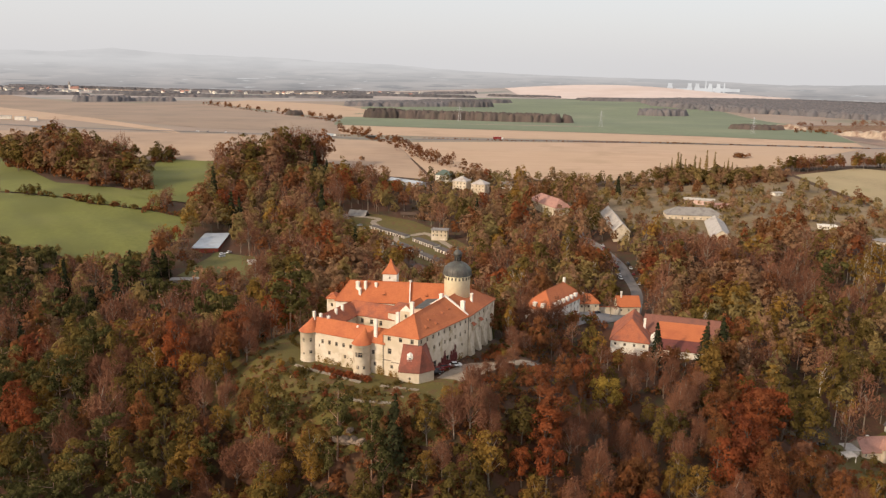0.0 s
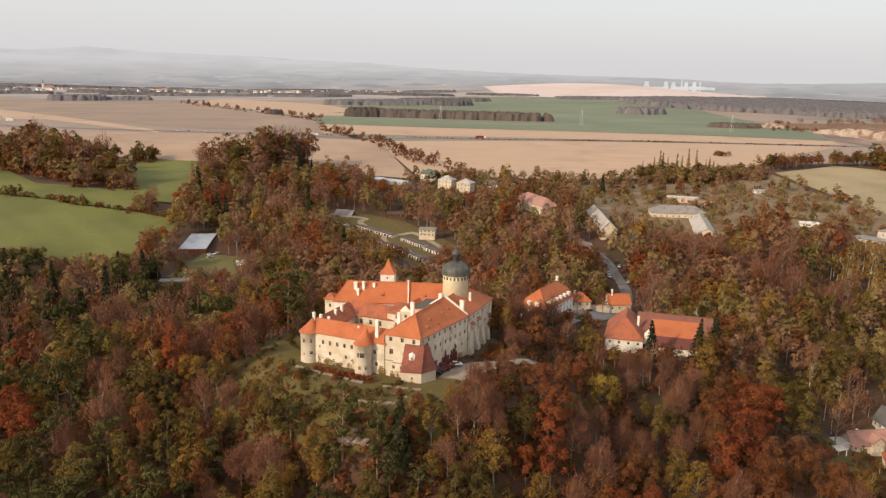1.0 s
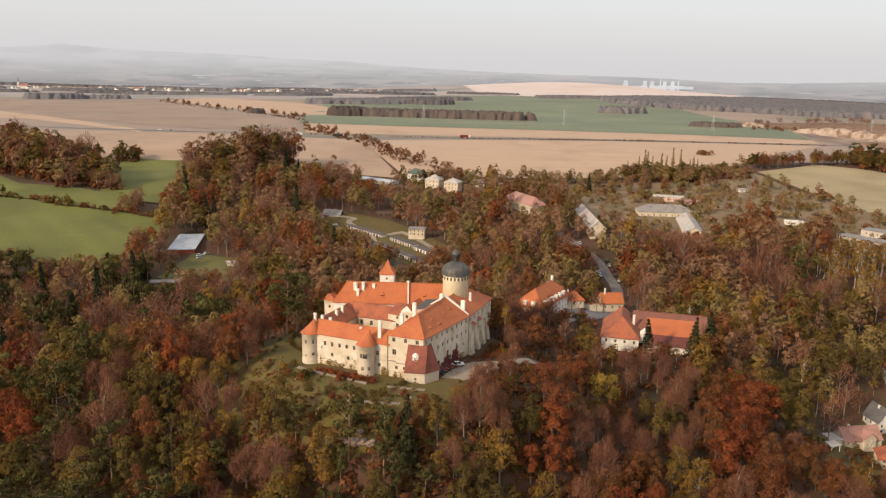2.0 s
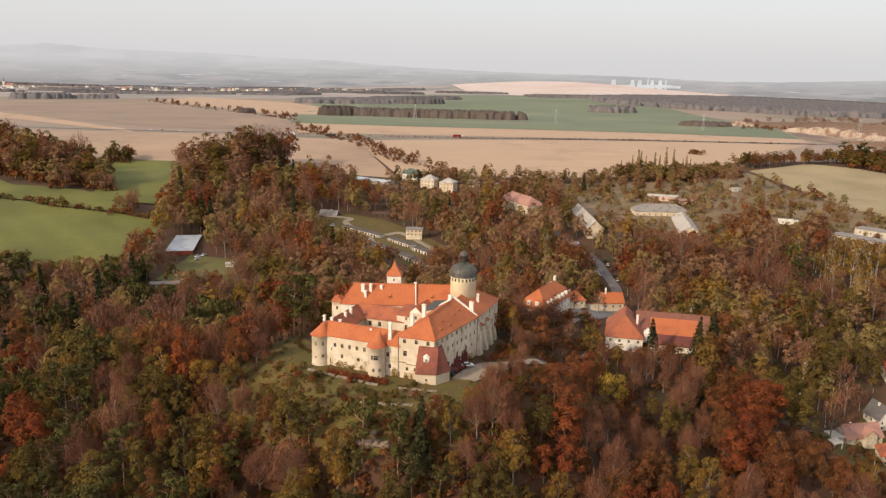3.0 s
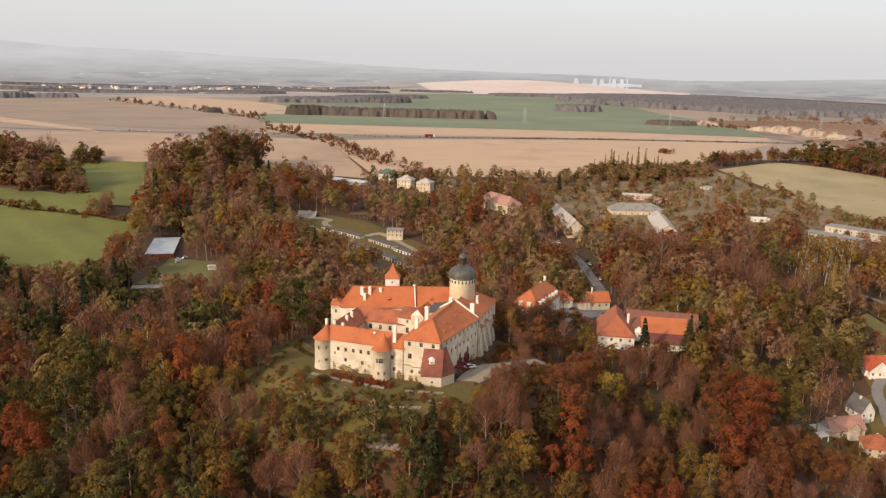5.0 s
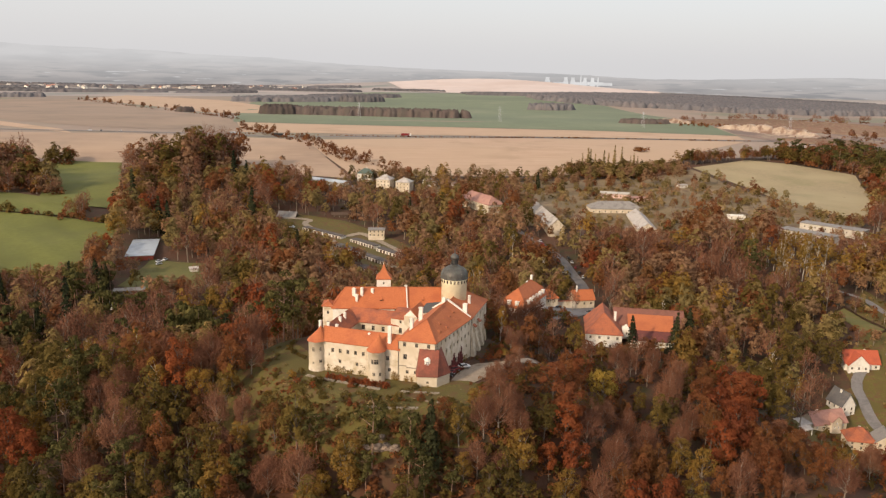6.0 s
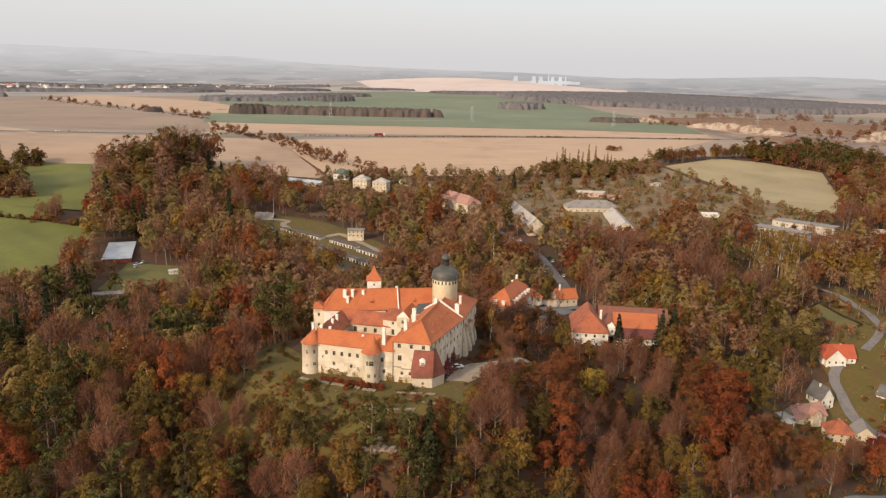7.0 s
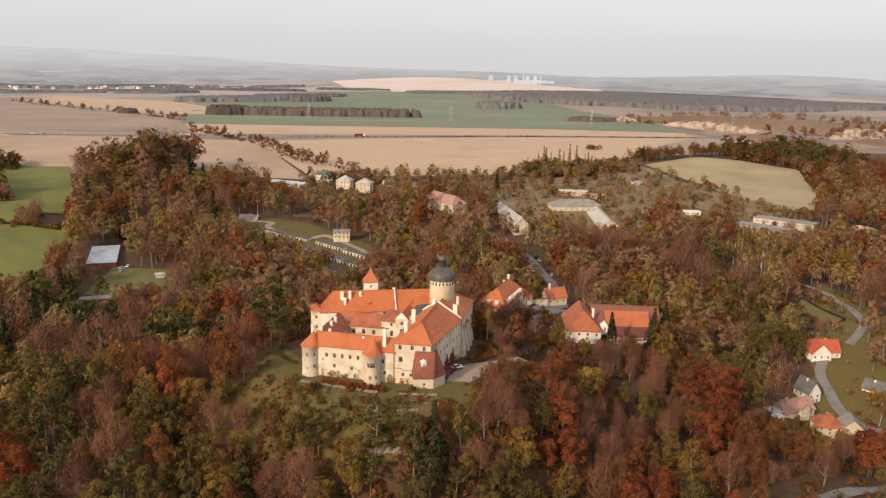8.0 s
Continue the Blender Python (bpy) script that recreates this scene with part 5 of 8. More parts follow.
for v in heap.verts:
    r = math.hypot(v.co.x, v.co.y)
    v.co = Vector((v.co.x * 16, v.co.y * 8, max(0, 1 - r * r) * 4.5 + 0.8 * noise.noise(v.co * 4) - 0.5))
hp_ = thing("rubble_heap", pose(396, 520, float(height(396, 520))), "heap of reddish brick rubble on bare ground", "heap")
part("rubble", heap, M["pink_render"], hp_)
hp2 = thing("ruined_wall", pose(172, 556, float(height(172, 556)), 0, 0, -8), "row of whitish rubble and broken wall", "wall")
bm = bmesh.new()
rr = random.Random(4)
for i in range(60):
    x, y, s = rr.uniform(-16, 16), rr.uniform(-2, 2), rr.uniform(0.5, 1.6)
    box(bm, x - s, x + s, y - s * 0.6, y + s * 0.6, -0.3, rr.uniform(0.6, 3.2))
part("rubble", bm, M["rock"], hp2)

# ---- garage colony ----
def garage_row(x0, y0, x1, y1, label):
    length = math.hypot(x1 - x0, y1 - y0)
    x, y = (x0 + x1) / 2, (y0 + y1) / 2
    turn = math.degrees(math.atan2(y1 - y0, x1 - x0))
    zz = float(height(x, y))
    slope = math.degrees(math.atan2(float(height(x1, y1)) - float(height(x0, y0)), length))
    ob = thing("garage_row", pose(x, y, zz, 0, -slope, turn), label, "garage", "garage rows behind the castle")
    bm = bmesh.new()
    box(bm, -length / 2, length / 2, -2.8, 2.8, -1.5, 2.4)
    part("wall", bm, M["white"], ob)
    bm = bmesh.new()
    box(bm, -length / 2 - 0.2, length / 2 + 0.2, -3.1, 3.1, 2.41, 2.62)
    part("roof", bm, M["tar_roof"], ob)
    n = max(2, int(length / 3.1))
    for i in range(n):
        bm = bmesh.new()
        s = -length / 2 + length * (i + 0.5) / n
        box(bm, s - 1.1, s + 1.1, -2.86, -2.7, 0.02, 2.05)
        part("door", bm, M["wood" if (i * 7) % 3 else "slate"], ob)
    BLOCKED.append((x, y, length / 2 + 1))


for g in ((-54, 619, -25, 590), (-18, 582, -2, 557), (-1, 551, 11, 533), (-13, 534, 3, 511), (-30, 566, -14, 539), (-16, 502, -9, 489), (-48, 590, -36, 566)):
    garage_row(*g, "long row of pale garages with dark doors")
house("yellow_house", "yellowish two-storey house with a flat grey roof", "house", 0.0, 590, -8, 12, 8.5, 5.4, 0.5, "flat", "plaster", "slate", [(1.8, 4), (4.4, 4)], [(1.8, 2), (4.4, 2)], (), -21.6)
house("log_cabin", "dark wooden cabin with a pale roof", "house", -68, 652, -18, 15, 10, 3.0, 4.2, "gable", "wood", "slate", [(1.6, 3)], [(1.6, 2)], [(1, 0.5, 1)], -20.6)
house("log_cabin", "dark wooden cabin beside the lane", "house", -82, 640, 30, 12, 8, 2.8, 3.0, "gable", "wood", "slate", [(1.6, 3)], [(1.6, 2)], (), -21.0)
house("log_cabin", "low dark wooden hut on the grass", "house", -26, 652, -5, 13, 6, 2.6, 1.6, "gable", "wood", "wood", [(1.5, 3)], (), (), -18.6)
house("workshop_shed", "shed with a blue-grey flat roof and red wooden wall", "shed", -161.5, 551, 96, 50, 17, 5.4, 0.5, "flat", "red_wood", "blue_roof", [(3.4, 8)], [(3.0, 3)], (), -25.0)
house("shed", "small pale shed in the yard", "shed", -121, 500, 15, 5, 3.5, 2.2, 0.8, "gable", "white", "pale_roof")
house("shed", "low grey shed among trees", "shed", -150, 455, 8, 16, 6, 2.6, 0.4, "flat", "slate", "slate", [(1.5, 4)])
house("shed", "low white-walled shed with a flat roof", "shed", -152, 436, -5, 12, 6, 2.6, 0.3, "flat", "white", "slate")
house("shed", "small grey garden shed", "shed", -97, 470, 12, 6, 4, 2.4, 1.0, "gable", "concrete", "pale_roof")

# ---- village houses in the valley ----
vr = house("village_house", "white gabled house with a bright red roof", "house", 222.5, 338, -12, 17, 10, 6.2, 5.0, "gable", "white", "tile_red", [(1.6, 5), (4.4, 5)], [(1.6, 3), (4.4, 3)], [(3, 1.2, 1.4)], -40.0)
walls(vr, [(-7.5, -7.5), (2.5, -7.5), (2.5, -4.9), (-7.5, -4.9)], -2, 6.2, {0: evenly(3, 10, 1.6, 1.0, 1.35) + evenly(3, 10, 4.3, 1.0, 1.35)}, "white")
bm = bmesh.new()
quad(bm, (-7.5, -7.5, 6.2), (2.5, -7.5, 6.2), (-2.5, -7.5, 11.0))
part("gable", bm, M["white"], vr)
bm = shell([[(-8.0, -8.0, 5.9), (-2.5, -8.0, 11.3), (-2.5, 0, 11.3), (-8.0, 0, 5.9)], [(-2.5, -8.0, 11.3), (3.0, -8.0, 5.9), (3.0, 0, 5.9), (-2.5, 0, 11.3)]], 0.2)
part("roof", bm, M["tile_red"], vr)
house("village_house", "white steep-gabled house with a dark grey roof", "house", 195.0, 310, 97, 9.5, 7.4, 5.8, 5.4, "gable", "white", "dark_slate", [(1.6, 3), (4.0, 3)], [(1.6, 2), (4.0, 2)], [(0, 0.6, 1.3)], -48.4, frame_mat="wood")
hv = house("village_house", "low cream house with a pink tiled roof", "house", 178.5, 298, 6, 17, 9, 3.0, 4.2, "gable", "plaster", "tile_pink", [(1.6, 5)], [(1.6, 2)], [(-4, 0.5, 1.2)], -48.2, frame_mat="white_frame")
walls(hv, [(-0.5, -6.0), (4.5, -6.0), (4.5, -4.4), (-0.5, -4.4)], -2, 4.4, {0: [(2.5, 3.4, 0.9, 1.2), (1.5, 1.4, 0.9, 1.2), (3.5, 1.4, 0.9, 1.2)]}, "plaster", frame_mat="white_frame")
bm = shell([[(-1.0, -6.4, 4.2), (2.0, -6.4, 6.9), (2.0, -1, 6.9), (-1.0, -1, 4.2)], [(2.0, -6.4, 6.9), (5.0, -6.4, 4.2), (5.0, -1, 4.2), (2.0, -1, 6.9)]], 0.18)
part("roof", bm, M["tile_pink"], hv)
bm = bmesh.new()
quad(bm, (-0.5, -6.0, 4.4), (4.5, -6.0, 4.4), (2.0, -6.0, 6.7))
part("gable", bm, M["plaster"], hv)
house("shed", "lean-to shed with a pale sheet roof", "shed", 166.5, 296, 6, 5.5, 6, 2.6, 0.3, "flat", "white", "pale_roof", z=-47.4)
house("village_house", "cream house with an orange hipped roof", "house", 183.5, 281, -20, 11, 9.5, 4.6, 4.2, "hip", "plaster", "tile_old", [(1.6, 3), (3.6, 3)], [(1.6, 2)], [(0, 1, 1.0)], -50.2)
house("village_house", "adjoining cream house with a grey slate roof", "house", 192.5, 277.0, 62, 10, 8.5, 4.8, 3.8, "gable", "plaster", "slate", [(1.6, 3), (3.8, 3)], [(1.6, 2), (3.8, 2)], (), -50.2)
house("village_house", "small white house with a dark gabled roof", "house", 226, 302, 118, 9, 7, 3.4, 3.8, "gable", "white", "dark_slate", [(1.6, 3)], [(1.6, 2), (4.2, 1)], [(0, 0.5, 1.0)], -44.6)
house("village_house", "pink house behind autumn trees", "house", 186, 244, 20, 11, 8, 4.6, 4.2, "gable", "pink_render", "tile", [(1.6, 3)], [(1.6, 2)], (), -46.5)
paddock = thing("paddock_fence", pose(248, 376, float(height(248, 376))), "dark wooden board fence round a green paddock", "fence")
ring_ = [(240.4, 389.0), (253.9, 395.5), (255.7, 361.0), (243.0, 357.0)]
for (ax, ay), (bx, by) in zip(ring_, ring_[1:]):
    n = int(math.hypot(bx - ax, by - ay) / 3.0)
    for i in range(n):
        p0, p1 = [(ax + (bx - ax) * k / n, ay + (by - ay) * k / n) for k in (i, i + 1)]
        q0, q1 = [Vector((p[0] - 248, p[1] - 376, float(height(*p)) - float(height(248, 376)))) for p in (p0, p1)]
        bm = bmesh.new()
        for zlo, zhi in ((0.2, 0.75), (0.85, 1.5)):
            quad(bm, q0 + Vector((0, 0, zlo)), q1 + Vector((0, 0, zlo)), q1 + Vector((0, 0, zhi)), q0 + Vector((0, 0, zhi)))
        bmesh.ops.solidify(bm, geom=bm.faces[:], thickness=0.12)
        part("board", bm, M["wood"], paddock)
        bm = bmesh.new()
        box(bm, q0.x - 0.12, q0.x + 0.12, q0.y - 0.12, q0.y + 0.12, q0.z - 0.4, q0.z + 1.6)
        part("post", bm, M["wood"], paddock)
gz = thing("gazebo", pose(160, 283.5, float(height(160, 283.5)), 0, 0, 15), "open wooden garden gazebo with a flat roof", "gazebo")
for sx in (-2, 2):
    for sy in (-1.5, 1.5):
        bm = bmesh.new()
        box(bm, sx - 0.1, sx + 0.1, sy - 0.1, sy + 0.1, -0.6, 2.5)
        part("post", bm, M["white_frame"], gz)
bm = shell([[(-2.5, -2, 2.5), (2.5, -2, 2.5), (2.5, 2, 2.9), (-2.5, 2, 2.9)]], 0.15)
part("roof", bm, M["pale_roof"], gz)
bm = bmesh.new()
box(bm, -2, 2, 1.35, 1.45, 0, 0.9)
part("rail", bm, M["white_frame"], gz)
BLOCKED.append((160, 283.5, 5))
fence = thing("garden_fence", pose(140, 268, float(height(140, 268))), "row of pale wooden fence posts on the slope", "fence")
for i in range(12):
    bm = bmesh.new()
    x, y = 132 + 2.0 * i, 258 + 1.9 * i
    zz = float(height(x, y)) - float(height(140, 268))
    box(bm, x - 140 - 0.09, x - 140 + 0.09, y - 268 - 0.09, y - 268 + 0.09, zz - 0.4, zz + 1.5)
    part("post", bm, M["white_frame"], fence)


# ---- cars ----
def car(paint, label, x, y, turn, z=None, group="parked cars"):
    ob = thing("car", pose(x, y, (float(height(x, y)) if z is None else z) + 0.32, 0, 0, turn), label, "car", group)
    bm = bmesh.new()
    prof = [(-2.15, 0.30), (-2.1, 0.75), (-1.7, 0.92), (1.0, 0.95), (1.95, 0.78), (2.15, 0.55), (2.1, 0.28)]
    for sy in (-0.85, 0.85):
        bm.faces.new([bm.verts.new((px, sy, pz)) for px, pz in prof])
    bm.verts.ensure_lookup_table()
    k = len(prof)
    for i in range(k):
        bm.faces.new((bm.verts[i], bm.verts[(i + 1) % k], bm.verts[k + (i + 1) % k], bm.verts[k + i]))
    bmesh.ops.recalc_face_normals(bm, faces=bm.faces)
    bmesh.ops.bevel(bm, geom=bm.edges[:], offset=0.06, segments=1, affect="EDGES")
    part("body", bm, M[paint], ob)
    bm = bmesh.new()
    lo = [(-1.75, 0.90), (1.05, 0.93), (0.35, 1.40), (-1.35, 1.42)]
    for sy, s in ((-0.78, -0.62), (0.78, 0.62)):
        bm.faces.new([bm.verts.new((px, sy if i < 2 else s, pz)) for i, (px, pz) in enumerate(lo)])
    bm.verts.ensure_lookup_table()
    for i in range(4):
        bm.faces.new((bm.verts[i], bm.verts[(i + 1) % 4], bm.verts[4 + (i + 1) % 4], bm.verts[4 + i]))
    bmesh.ops.recalc_face_normals(bm, faces=bm.faces)
    part("glazing", bm, M["pane"], ob)
    bm = bmesh.new()
    box(bm, -1.3, 0.3, -0.60, 0.60, 1.405, 1.45)
    part("roof", bm, M[paint], ob)
    for wx in (-1.35, 1.35):
        for wy in (-0.8, 0.8):
            bm = bmesh.new()
            bmesh.ops.create_cone(bm, segments=12, radius1=0.32, radius2=0.32, depth=0.2, cap_ends=True, matrix=Matrix.Rotation(radians(90), 4, "X"))
            w = part("wheel", bm, M["rubber"], ob)
            w.location = (wx, wy, 0.05)
            bm = bmesh.new()
            bmesh.ops.create_cone(bm, segments=8, radius1=0.18, radius2=0.18, depth=0.22, cap_ends=True, matrix=Matrix.Rotation(radians(90), 4, "X"))
            part("rim", bm, M["car_silver"], w)
    for wy in (-0.6, 0.6):
        bm = bmesh.new()
        box(bm, 2.02, 2.14, wy - 0.18, wy + 0.18, 0.55, 0.7)
        part("headlight", bm, M["white_frame"], ob)
    return ob


for paint, label, x, y, turn in (("car_white", "white hatchback parked by the castle", 6.4, 257.6, 15), ("car_red", "dark red car parked by the creeper wall", 2.6, 255.6, 20), ("car_red", "dark red car beside the annex", 0.6, 252.8, 20),
                                 ("car_dark", "dark car in the castle yard shade", -0.6, 250.4, 22), ("car_dark", "black car by the village garden", 150.5, 287, 160)):
    car(paint, label, x, y, turn, 1.3 if y < 270 else None)
paints = ["car_white", "car_silver", "car_dark", "car_red", "car_silver", "car_dark"]
for i in range(11):
    car(paints[i % 6], "parked car along the asphalt road", 111.5 + 0.35 * i * (1 if i < 5 else -0.2), 474 + 5.6 * i, 96 + (i * 37) % 9)
for i in range(5):
    car(paints[(i + 1) % 6], "parked car on the road's far side", 121.5 - 0.3 * i, 466 + 7.0 * i, 70 + (i * 29) % 25)
for x, y, k in ((-146, 522, 0), (-143, 527, 0), (-145, 517, 1), (-64, 622, 0), (-60, 614, 1), (80, 384, 2), (94, 374, 2), (-72, 628, 0), (-340, 1116, 0), (-325, 1114, 2), (-300, 1112, 0)):
    car(paints[k], "car parked on rough ground" if y < 1000 else "car on the distant highway", x, y, (x * 7 + y) % 180, group="parked cars" if y < 1000 else "highway traffic")
for x, y, paint, label in ((-92, 1062, "car_dark", "dark lorry on the highway"), (75, 1077, "car_red", "red lorry on the highway"), (-150, 1078, "blue_roof", "blue-grey lorry on the highway")):
    lo = thing("lorry", pose(x, y, float(height(x, y)) + 0.6, 0, 0, -8 if x < 0 else 4), label, "lorry", "highway traffic")
    bm = bmesh.new()
    box(bm, -6.5, 4.6, -1.3, 1.3, 0.9, 3.8)
    part("trailer", bm, M[paint], lo)
    bm = bmesh.new()
    box(bm, 5.0, 7.2, -1.25, 1.25, 0.5, 3.2)
    bmesh.ops.bevel(bm, geom=bm.edges[:], offset=0.2, segments=2, affect="EDGES")
    part("cab", bm, M["white_frame"], lo)
    for wx in (-5.2, -3.9, 3.2, 6.1):
        for wy in (-1.0, 1.0):
            bm = bmesh.new()
            bmesh.ops.create_cone(bm, segments=12, radius1=0.5, radius2=0.5, depth=0.4, cap_ends=True, matrix=Matrix.Rotation(radians(90), 4, "X"))
            w = part("wheel", bm, M["rubber"], lo)
            w.location = (wx, wy, 0.4)

# ---- far village, church and power station ----
far_rng = random.Random(11)
def far_village(cx, cy, sx, sy, n):
    for i in range(n):
        x, y = cx + far_rng.uniform(-sx, sx), cy + far_rng.uniform(-sy, sy)
        house("far_house", far_rng.choice(["distant white village house with a dull roof", "distant pale village house with a reddish roof"]), "house", x, y, far_rng.uniform(0, 180), far_rng.uniform(12, 20), 10, 6, 5,
              "gable", "white", far_rng.choice(["tile_pink", "slate", "pale_roof", "pale_roof"]), group="houses of a far village")


far_village(-1320, 3000, 380, 170, 34)
far_village(-800, 3200, 300, 220, 26)
far_village(-330, 3300, 240, 260, 26)
ch = house("church", "distant white village church with a steeple", "church", -1390, 3060, 20, 30, 14, 10, 8, "gable", "white", "tile_pink")
bm = bmesh.new()
box(bm, -20, -13, -3.5, 3.5, -1, 24)
part("tower", bm, M["white"], ch)
bm = bmesh.new()
bmesh.ops.create_cone(bm, segments=8, radius1=4.6, radius2=0.2, depth=16, cap_ends=True)
bmesh.ops.translate(bm, verts=bm.verts, vec=(-16.5, 0, 32))
part("steeple", bm, M["slate"], ch)
for x, y, l_, t_ in ((-690, 1262, 26, 20), (-655, 1250, 14, 10), (-628, 1238, 10, 15)):
    house("warehouse", "distant white warehouse beside the fields", "shed", x, y, t_, l_, 9, 5, 0.6, "flat", "white", "pale_roof")
# towers and halls glow by themselves in a pale haze colour
PLANT = haze_tone("works_glowing_haze_colour", (0.76, 0.745, 0.735), (0.62, 0.605, 0.60))
ps = thing("power_station", pose(1295, 4060, 42), "white power station with cooling towers in the haze", "power station")
ps.matrix_basis = ps.matrix_basis @ Matrix.Diagonal((0.85, 0.85, 0.66, 1))
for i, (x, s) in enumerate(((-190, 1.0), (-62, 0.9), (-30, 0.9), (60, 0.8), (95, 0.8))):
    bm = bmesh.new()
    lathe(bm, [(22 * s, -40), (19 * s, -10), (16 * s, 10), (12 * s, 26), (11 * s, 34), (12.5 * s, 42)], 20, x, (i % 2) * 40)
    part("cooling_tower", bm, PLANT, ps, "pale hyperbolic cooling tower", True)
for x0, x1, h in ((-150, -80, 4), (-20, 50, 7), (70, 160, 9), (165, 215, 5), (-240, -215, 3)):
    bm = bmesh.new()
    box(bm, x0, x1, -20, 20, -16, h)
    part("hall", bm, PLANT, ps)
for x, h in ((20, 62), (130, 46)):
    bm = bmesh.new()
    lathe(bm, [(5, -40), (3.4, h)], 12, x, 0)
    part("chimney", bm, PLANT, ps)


# ---- trees ----
def unit(v):
    return v / np.maximum(np.linalg.norm(v, axis=-1, keepdims=True), 1e-9)


def leaf_cards(rng, centres, normals, size, jitter=0.28):
    """Small bent leaf clumps, one three-cornered piece each."""
    n = len(centres)
    nor = unit(normals + jitter * rng.normal(size=(n, 3)))
    a = unit(np.cross(nor, rng.normal(size=(n, 3))))
    b = np.cross(nor, a)
    s = (size * rng.uniform(0.6, 1.35, n))[:, None]
    k = rng.uniform(0.75, 1.25, (n, 3, 1))
    v = np.stack([centres + a * s * 1.25 * k[:, 0], centres - a * s * 0.55 + b * s * 0.62 * k[:, 1], centres - a * s * 0.55 - b * s * 0.62 * k[:, 2]], 1)
    return v.reshape(-1, 3), np.arange(3 * n).reshape(n, 3)


def limb(p, q, r0, r1, n=4):
    """A tapered stick from p to q."""
    p, q = np.array(p, float), np.array(q, float)
    d = unit(q - p)
    a = unit(np.cross(d, [0.31, 0.77, 0.21]))
    b = np.cross(d, a)
    t = np.arange(n) * 2 * np.pi / n
    ring = np.cos(t)[:, None] * a + np.sin(t)[:, None] * b
    v = np.concatenate([p + r0 * ring, q + r1 * ring])
    i = np.arange(n)
    return v, np.stack([i, (i + 1) % n, n + (i + 1) % n, n + i], 1)


def joined(pieces):
    vs, fs, o = [], [], 0
    for v, f in pieces:
        vs.append(v)
        fs.append(f + o)
        o += len(v)
    return np.concatenate(vs), np.concatenate(fs)


def broadleaf(rng, h, r, leaves, size, low=0.3, twigs=0, round_=1.0, lean=0.03):
    """Trunk with limbs, and a domed crown of many uneven lobes with gaps between."""
    zc = h * (low + 0.36 * (1 - low))
    up, down = h - zc, zc - h * low
    ox, oy = rng.normal(size=2) * lean * h
    fork = np.array([ox * 0.4, oy * 0.4, h * max(low, 0.25)])
    sticks = [limb((0, 0, -0.8), fork, 0.021 * h, 0.015 * h, 6), limb(fork, (ox, oy, h * 0.80), 0.015 * h, 0.004 * h, 5)]
    k = int(rng.integers(15, 22))
    cent, rad = [np.array([ox, oy, zc + 0.2 * up])], [r * 0.5]
    sway, phase = rng.uniform(0.05, 0.28), rng.uniform(0, 6.28)
    for i in range(k):
        v = 1 - (i + rng.uniform(0.2, 0.8)) / k * 1.42
        a = i * 2.4 + rng.uniform(-0.6, 0.6)
        reach = rng.uniform(0.50, 0.80) * (1 + sway * math.cos(a - phase))
        if rng.random() < 0.1:
            continue
        side = math.sqrt(max(0.0, 1 - v * v)) * r * reach
        c = np.array([ox + math.cos(a) * side, oy + math.sin(a) * side, zc + v * (up if v > 0 else down) * (reach + 0.1)])
        cent.append(c)
        rad.append(r * rng.uniform(0.24, 0.44) * round_)
        start = np.array([ox * 0.6, oy * 0.6, max(h * 0.24, c[2] - side * 0.8 - 0.10 * h)])
        sticks.append(limb(start, c, 0.0085 * h, 0.0025 * h, 4))
    cent, rad = np.array(cent), np.array(rad)
    heart = np.array([ox, oy, zc - 0.3 * down])
    parts = []
    if leaves:
        w = rad ** 2 / (rad ** 2).sum()
        pick = rng.choice(len(rad), leaves, p=w)
        away = unit(cent[pick] - heart)
        d = unit(rng.normal(size=(leaves, 3)) * 0.8 + 0.75 * away + [0, 0, 0.3])
        f = rng.uniform(0.74, 1.10, (leaves, 1))
        spot = cent[pick] + d * f * rad[pick][:, None] * [1, 1, 0.9]
        parts.append(leaf_cards(rng, spot, 0.75 * d + 0.45 * unit(spot - heart) + [0, 0, 0.15], size, 0.30))
    if twigs:
        pick = rng.choice(len(rad), twigs)
        away = unit(cent[pick] - heart)
        d = unit(rng.normal(size=(twigs, 3)) * 0.6 + 0.7 * away + [0, 0, 0.45])
        p = cent[pick] - d * rad[pick][:, None] * 0.3 + rng.normal(size=(twigs, 3)) * rad[pick][:, None] * 0.42
        q = p + d * (rad[pick] * rng.uniform(0.7, 1.7, twigs))[:, None]
        s = unit(np.cross(d, rng.normal(size=(twigs, 3)))) * (0.05 if twigs > 600 else 0.10)
        e = q + rng.normal(size=(twigs, 3)) * 0.15
        parts.append((np.stack([p - s, p + s, e], 1).reshape(-1, 3), np.arange(3 * twigs).reshape(-1, 3)))
    return joined(sticks), joined(parts)


